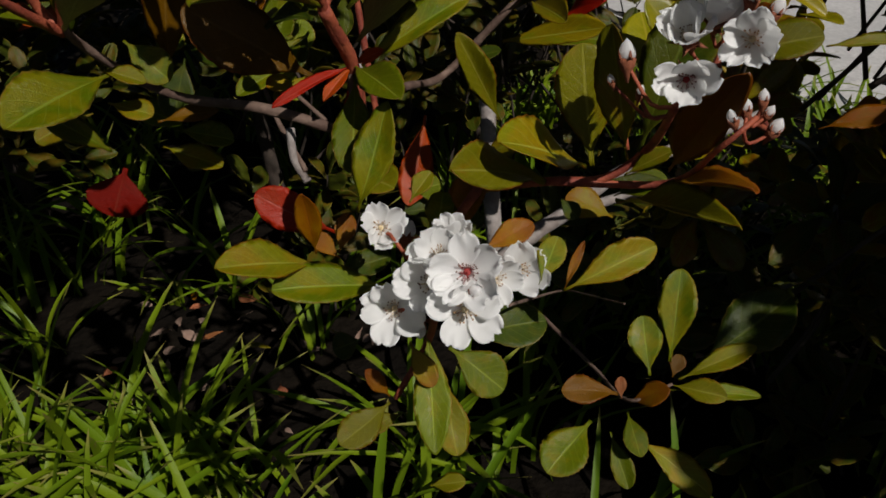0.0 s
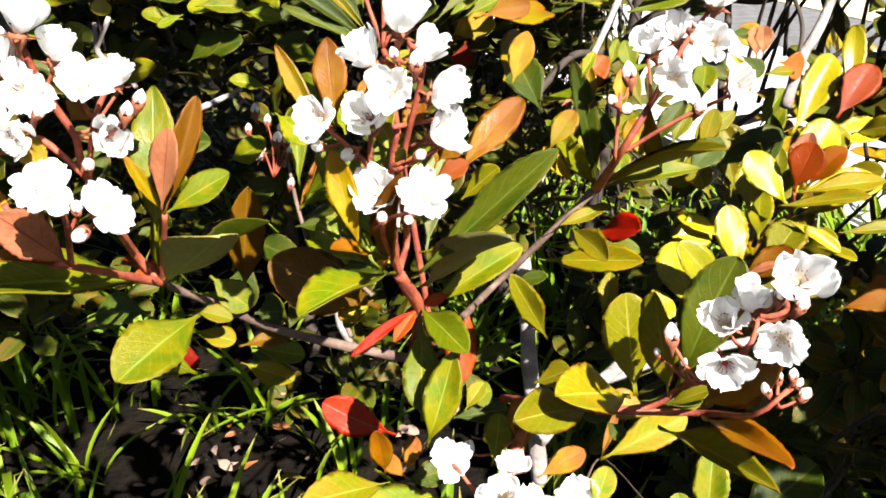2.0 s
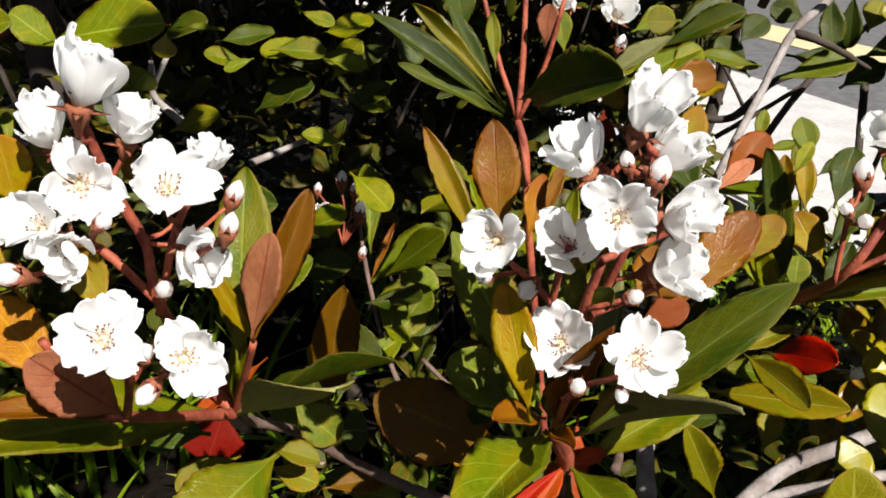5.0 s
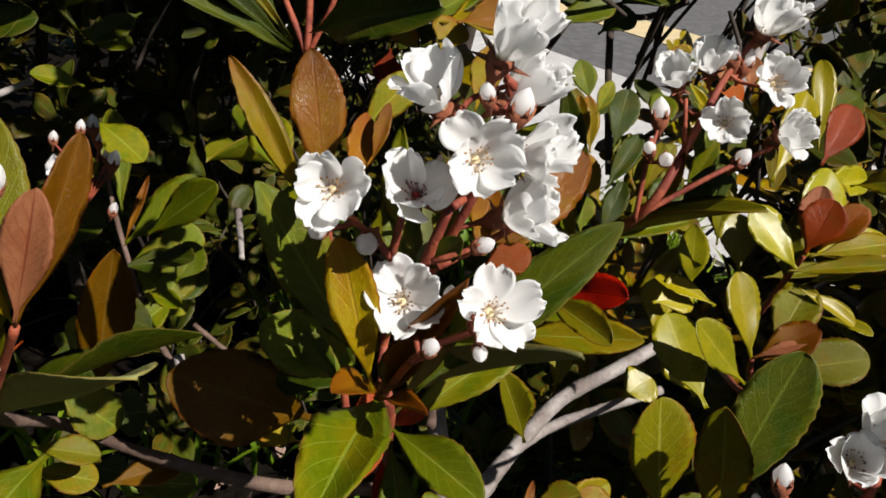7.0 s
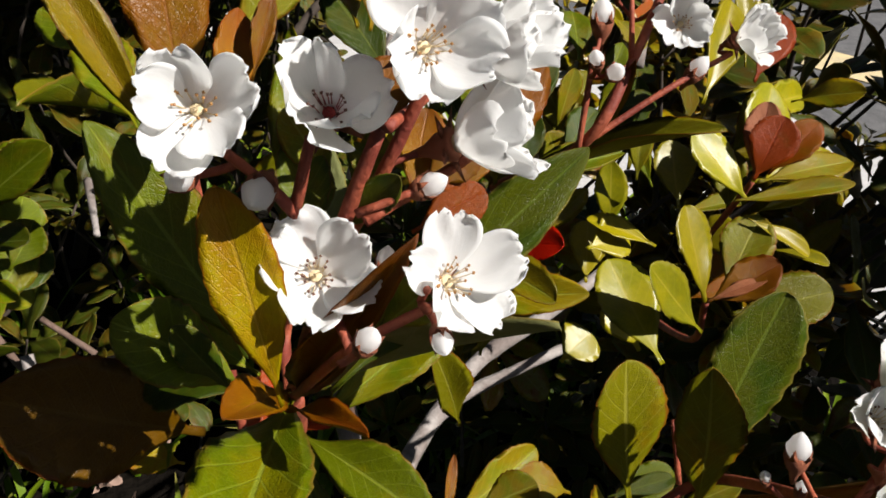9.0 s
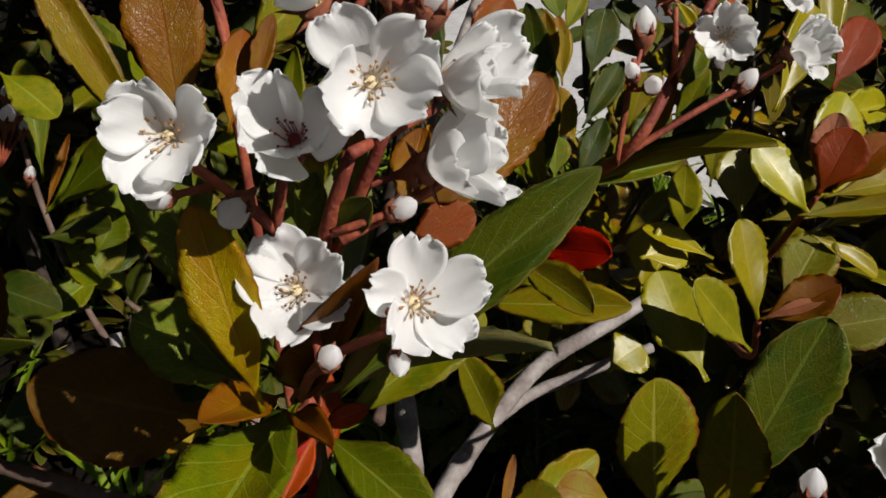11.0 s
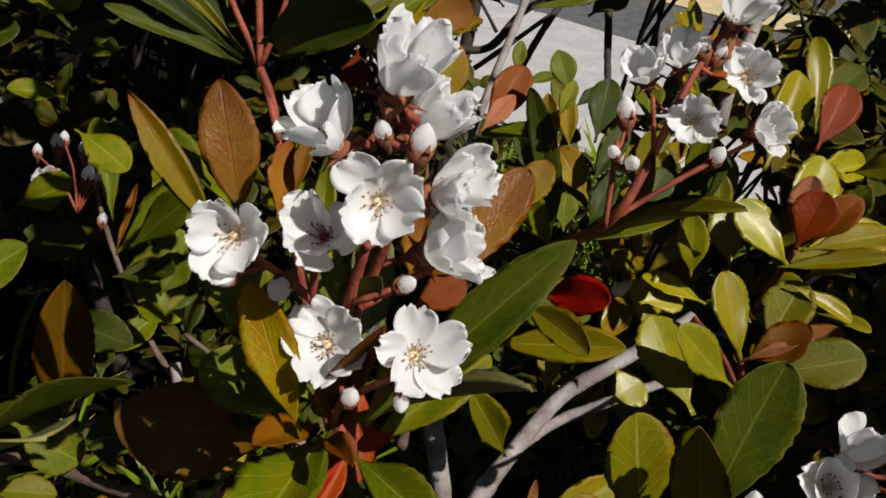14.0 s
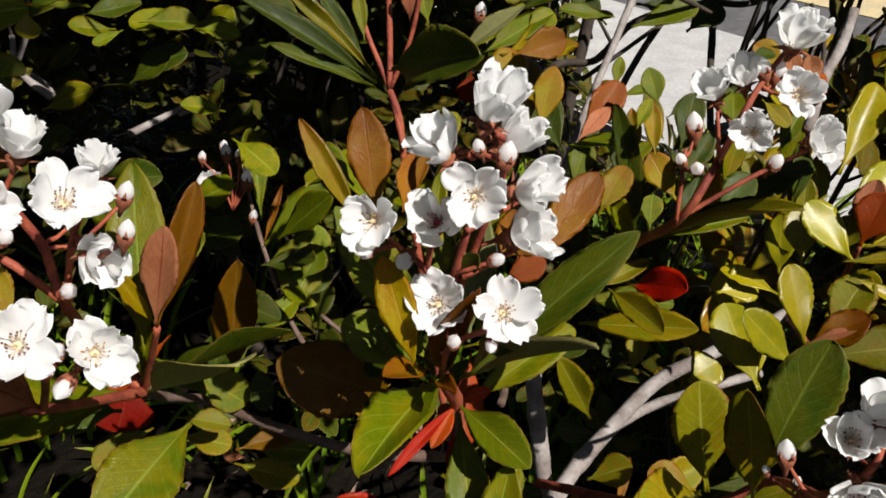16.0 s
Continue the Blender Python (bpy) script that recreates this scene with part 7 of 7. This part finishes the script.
def in_opening(c):
    for a, b, r in OPENINGS:
        a, b = Vector(a), Vector(b)
        f = min(1.0, max(0.0, (c - a).dot(b - a) / (b - a).length_squared))
        if (c - a - (b - a) * f).length < r:
            return True
    return False


def masses(seed, groups, size):
    """Rosettes in wedges round the shrub's open side: (from, to in degrees right of straight ahead, near, far, low, high, how many, share kept), thinned by a noise field so that gaps stay open."""
    rng = random.Random(seed)
    leaves, twigs = [], []
    spare = random.Random(99)
    for a0, a1, near, far, low_z, high_z, many, share in groups:
        placed = 0
        while placed < many:
            a, r = radians(rng.uniform(a0, a1)), math.sqrt(rng.uniform(near * near, far * far))
            c = Vector((math.sin(a) * r - 0.06, math.cos(a) * r + 0.05, rng.uniform(low_z, high_z)))
            if noise.noise(c * 4.5) < rng.uniform(-0.5, 0.15):
                continue
            placed += 1
            kept = spare.random() < share and not in_opening(c)
            rosette(rng, c, size * rng.uniform(0.8, 1.15), leaves if kept else [])
            low = c + Vector((rng.gauss(0, 0.05), rng.uniform(0.0, 0.10), -rng.uniform(0.10, 0.2)))
            middle = (c + low) / 2 + Vector((rng.gauss(0, 0.01), 0, 0))
            if kept and (c.x > -0.2 or c.z > 0.55):
                twigs.append(tube([c, middle, low], 0.0010, 0.0022, 5, 0.1, 0.015))
    return leaves, twigs


# openings through the leaves towards the footpath and the grass: from, to, radius
OPENINGS = [((0.19, 0.38, 0.49), (0.94, 1.89, 0.04), 0.052), ((0.20, 0.37, 0.48), (0.90, 1.65, 0.03), 0.052), ((0.17, 0.36, 0.46), (0.68, 1.41, 0.03), 0.052)]
INNER = [
    (-50, -24, 0.55, 0.80, 0.28, 0.75, 60, 1.0),
    (-14, 12, 0.60, 0.85, 0.02, 0.20, 10, 1.0),
    (12, 34, 0.60, 1.25, 0.02, 0.26, 150, 0.35),
    (16, 34, 0.55, 0.80, 0.60, 0.72, 12, 1.0),
    (31, 62, 0.50, 1.05, 0.05, 0.62, 190, 1.0),
    # unseen canopy added overhead to shade the leaves behind
    (-60, 0, 0.42, 1.00, 0.80, 1.12, 130, 1.0),
    (0, 45, 0.32, 1.00, 0.80, 1.12, 165, 1.0),
    # unseen leaves added off to the right to shade the ground
    (60, 112, 0.48, 1.00, 0.03, 0.78, 260, 1.0),
]
OUTER = [
    (-48, 13, 0.80, 1.20, 0.20, 0.95, 420, 1.0),
    (-48, 12, 1.20, 1.80, 0.02, 0.80, 300, 1.0),
    (-26, 14, 0.95, 1.35, 0.28, 0.64, 300, 1.0),
    (-44, 16, 1.35, 2.0, 0.02, 0.55, 320, 1.0),
]
# unseen shoots added overhead to cast shade: place, spread, how many rosettes
SHADE_SHOOTS = [
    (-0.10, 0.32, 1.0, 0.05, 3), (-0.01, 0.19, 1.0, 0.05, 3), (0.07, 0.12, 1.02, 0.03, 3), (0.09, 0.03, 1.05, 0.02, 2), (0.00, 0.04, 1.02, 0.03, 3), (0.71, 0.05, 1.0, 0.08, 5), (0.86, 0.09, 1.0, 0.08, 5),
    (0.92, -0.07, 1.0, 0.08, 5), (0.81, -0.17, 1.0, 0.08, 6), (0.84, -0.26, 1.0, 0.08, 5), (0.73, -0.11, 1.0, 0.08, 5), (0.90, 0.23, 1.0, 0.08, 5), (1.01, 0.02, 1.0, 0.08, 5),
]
mass_leaves, mass_twigs = masses(5, INNER, 0.046)
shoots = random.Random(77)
for x, y, z, spread, many in SHADE_SHOOTS:
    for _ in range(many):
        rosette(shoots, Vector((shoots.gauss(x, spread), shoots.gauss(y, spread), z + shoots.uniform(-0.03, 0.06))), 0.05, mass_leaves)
gather(mass_leaves, "foliage", LEAF["mass"], shrub, "dense leaves of the shrub, coloured dark for shade, with unseen added shoots")
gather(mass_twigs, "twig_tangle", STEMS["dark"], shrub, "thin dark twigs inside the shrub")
SUNNY = [
    (26, 40, 0.62, 0.95, 0.24, 0.47, 75, 1.0),
    (36, 49, 0.55, 0.95, 0.20, 0.41, 95, 1.0),
]
mass_leaves, mass_twigs = masses(12, SUNNY, 0.046)
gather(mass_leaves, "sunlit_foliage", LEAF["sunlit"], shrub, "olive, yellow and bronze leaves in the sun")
hedge = tagged(new("background_shrub"), "dark leafy shrub standing in shade behind the blossom", "shrub")
hedge.location = FOOT
mass_leaves, mass_twigs = masses(8, OUTER, 0.046)
gather(mass_leaves, "foliage", LEAF["mass"], hedge, "small green and bronze leaves, coloured darker for shade")
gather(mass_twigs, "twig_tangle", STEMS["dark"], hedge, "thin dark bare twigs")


def build_hedge_trunks():
    """A few main stems that carry the leaf mass of the shrub behind."""
    rng = random.Random(31)
    for k in range(9):
        x, y = -1.0 + 0.15 * k + rng.uniform(-0.05, 0.05), rng.uniform(0.95, 1.35)
        pts = [(x, y, -0.02), (x + rng.gauss(0, 0.03), y + rng.gauss(0, 0.03), 0.3), (x + rng.gauss(0, 0.08), y + rng.gauss(0, 0.05), 0.62), (x + rng.gauss(0, 0.12), y + rng.gauss(0, 0.08), 0.9)]
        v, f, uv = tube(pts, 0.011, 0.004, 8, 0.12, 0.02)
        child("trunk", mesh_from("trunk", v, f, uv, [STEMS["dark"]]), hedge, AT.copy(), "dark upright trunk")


build_hedge_trunks()


def blade(rng, foot, length, width, lean, heading):
    """One arching strap leaf of grass, folded along its middle."""
    d = Vector((math.cos(heading), math.sin(heading), 0))
    s = Vector((-d.y, d.x, 0))
    verts, uvs, faces, n = [], [], [], 7
    twist = rng.uniform(-0.5, 0.5)
    for j in range(n + 1):
        t = j / n
        c = foot + d * (lean * length * t ** 1.6) + Vector((0, 0, length * (t - 0.55 * lean * t * t)))
        w = width * (0.75 + 0.5 * t) * (1 - t ** 4) + 0.0003
        q = s * math.cos(twist * t) + Vector((0, 0, 1)) * math.sin(twist * t)
        keel = Vector((0, 0, -0.25 * w))
        for e, p in enumerate((c - q * w / 2, c + keel, c + q * w / 2)):
            verts.append(p)
            uvs.append((e / 2, t))
    for j in range(n):
        for e in range(2):
            a = j * 3 + e
            faces.append((a, a + 1, a + 4, a + 3))
    return verts, faces, uvs


def build_grass():
    rng = random.Random(11)
    out = []
    for _ in range(830):
        x, y = rng.uniform(-1.3, 0.75), rng.uniform(0.42, 1.5)
        if x > -0.12 and rng.random() < (0.3 if y < 0.62 and x < 0.12 else 0.45 if y > 0.72 else 0.85):
            continue
        if y > 0.60 and x < 0.0 and rng.random() < 0.78 + 0.5 * noise.noise(Vector((x * 5, y * 5, 0))):
            continue
        for _ in range(rng.randint(5, 9)):
            foot = Vector((x + rng.gauss(0, 0.014), y + rng.gauss(0, 0.014), -0.015))
            out.append(blade(rng, foot, rng.uniform(0.08, 0.21), rng.uniform(0.0050, 0.0098), rng.uniform(0.25, 1.05), rng.uniform(0, 6.28)))
    tagged(gather(out, "grass", GRASS), "bright green strap-leaved grass in clumps under the shrub", "grass")


def build_litter():
    rng = random.Random(23)
    out = []
    for _ in range(44):
        c = Vector((rng.gauss(-0.25, 0.10), rng.gauss(0.75, 0.10), 0.012 + rng.uniform(0, 0.012)))
        d = Vector((rng.gauss(0, 1), rng.gauss(0, 1), rng.gauss(0, 0.2)))
        length = rng.uniform(0.012, 0.028)
        m = frame_of(c, d, Vector((rng.gauss(0, 0.35), rng.gauss(0, 0.35), 1)), length * 0.45, length)
        v, f, uv = rng.choice(SMALL)
        out.append(([m @ Vector(p) for p in v], f, uv))
    tagged(gather(out, "leaf_litter", LITTER), "dry fallen pinkish-brown leaves on the soil", "leaf litter")


build_grass()
build_litter()


def build_fallen_leaves():
    """Single fallen leaves that lie on the soil between the grass."""
    rng = random.Random(3)
    for x, y, tint, word in ((-0.28, 0.79, "pinkbrown", "pinkish brown"), (-0.25, 0.74, "pinkbrown", "pinkish brown"), (-0.19, 0.71, "yellow", "yellow"), (-0.36, 0.66, "pinkbrown", "pinkish brown"),
                             (-0.30, 0.82, "rust", "rusty"), (-0.22, 0.80, "pinkbrown", "pinkish brown"), (-0.17, 0.65, "pinkbrown", "pinkish brown"), (-0.42, 0.60, "rust", "rusty")):
        length = rng.uniform(0.018, 0.028)
        heading = rng.uniform(0, 6.28)
        ob = new("fallen_leaf", leaf_mesh("obovate", rng.randrange(4), tint))
        ob.matrix_basis = frame_of((x, y, 0.028), (math.cos(heading), math.sin(heading), 0.05), (rng.gauss(0, 0.2), rng.gauss(0, 0.2), 1), length * 0.5, length)
        tagged(ob, word + " dry fallen leaf lying on the litter", "leaf", "fallen leaves on the soil")


build_fallen_leaves()
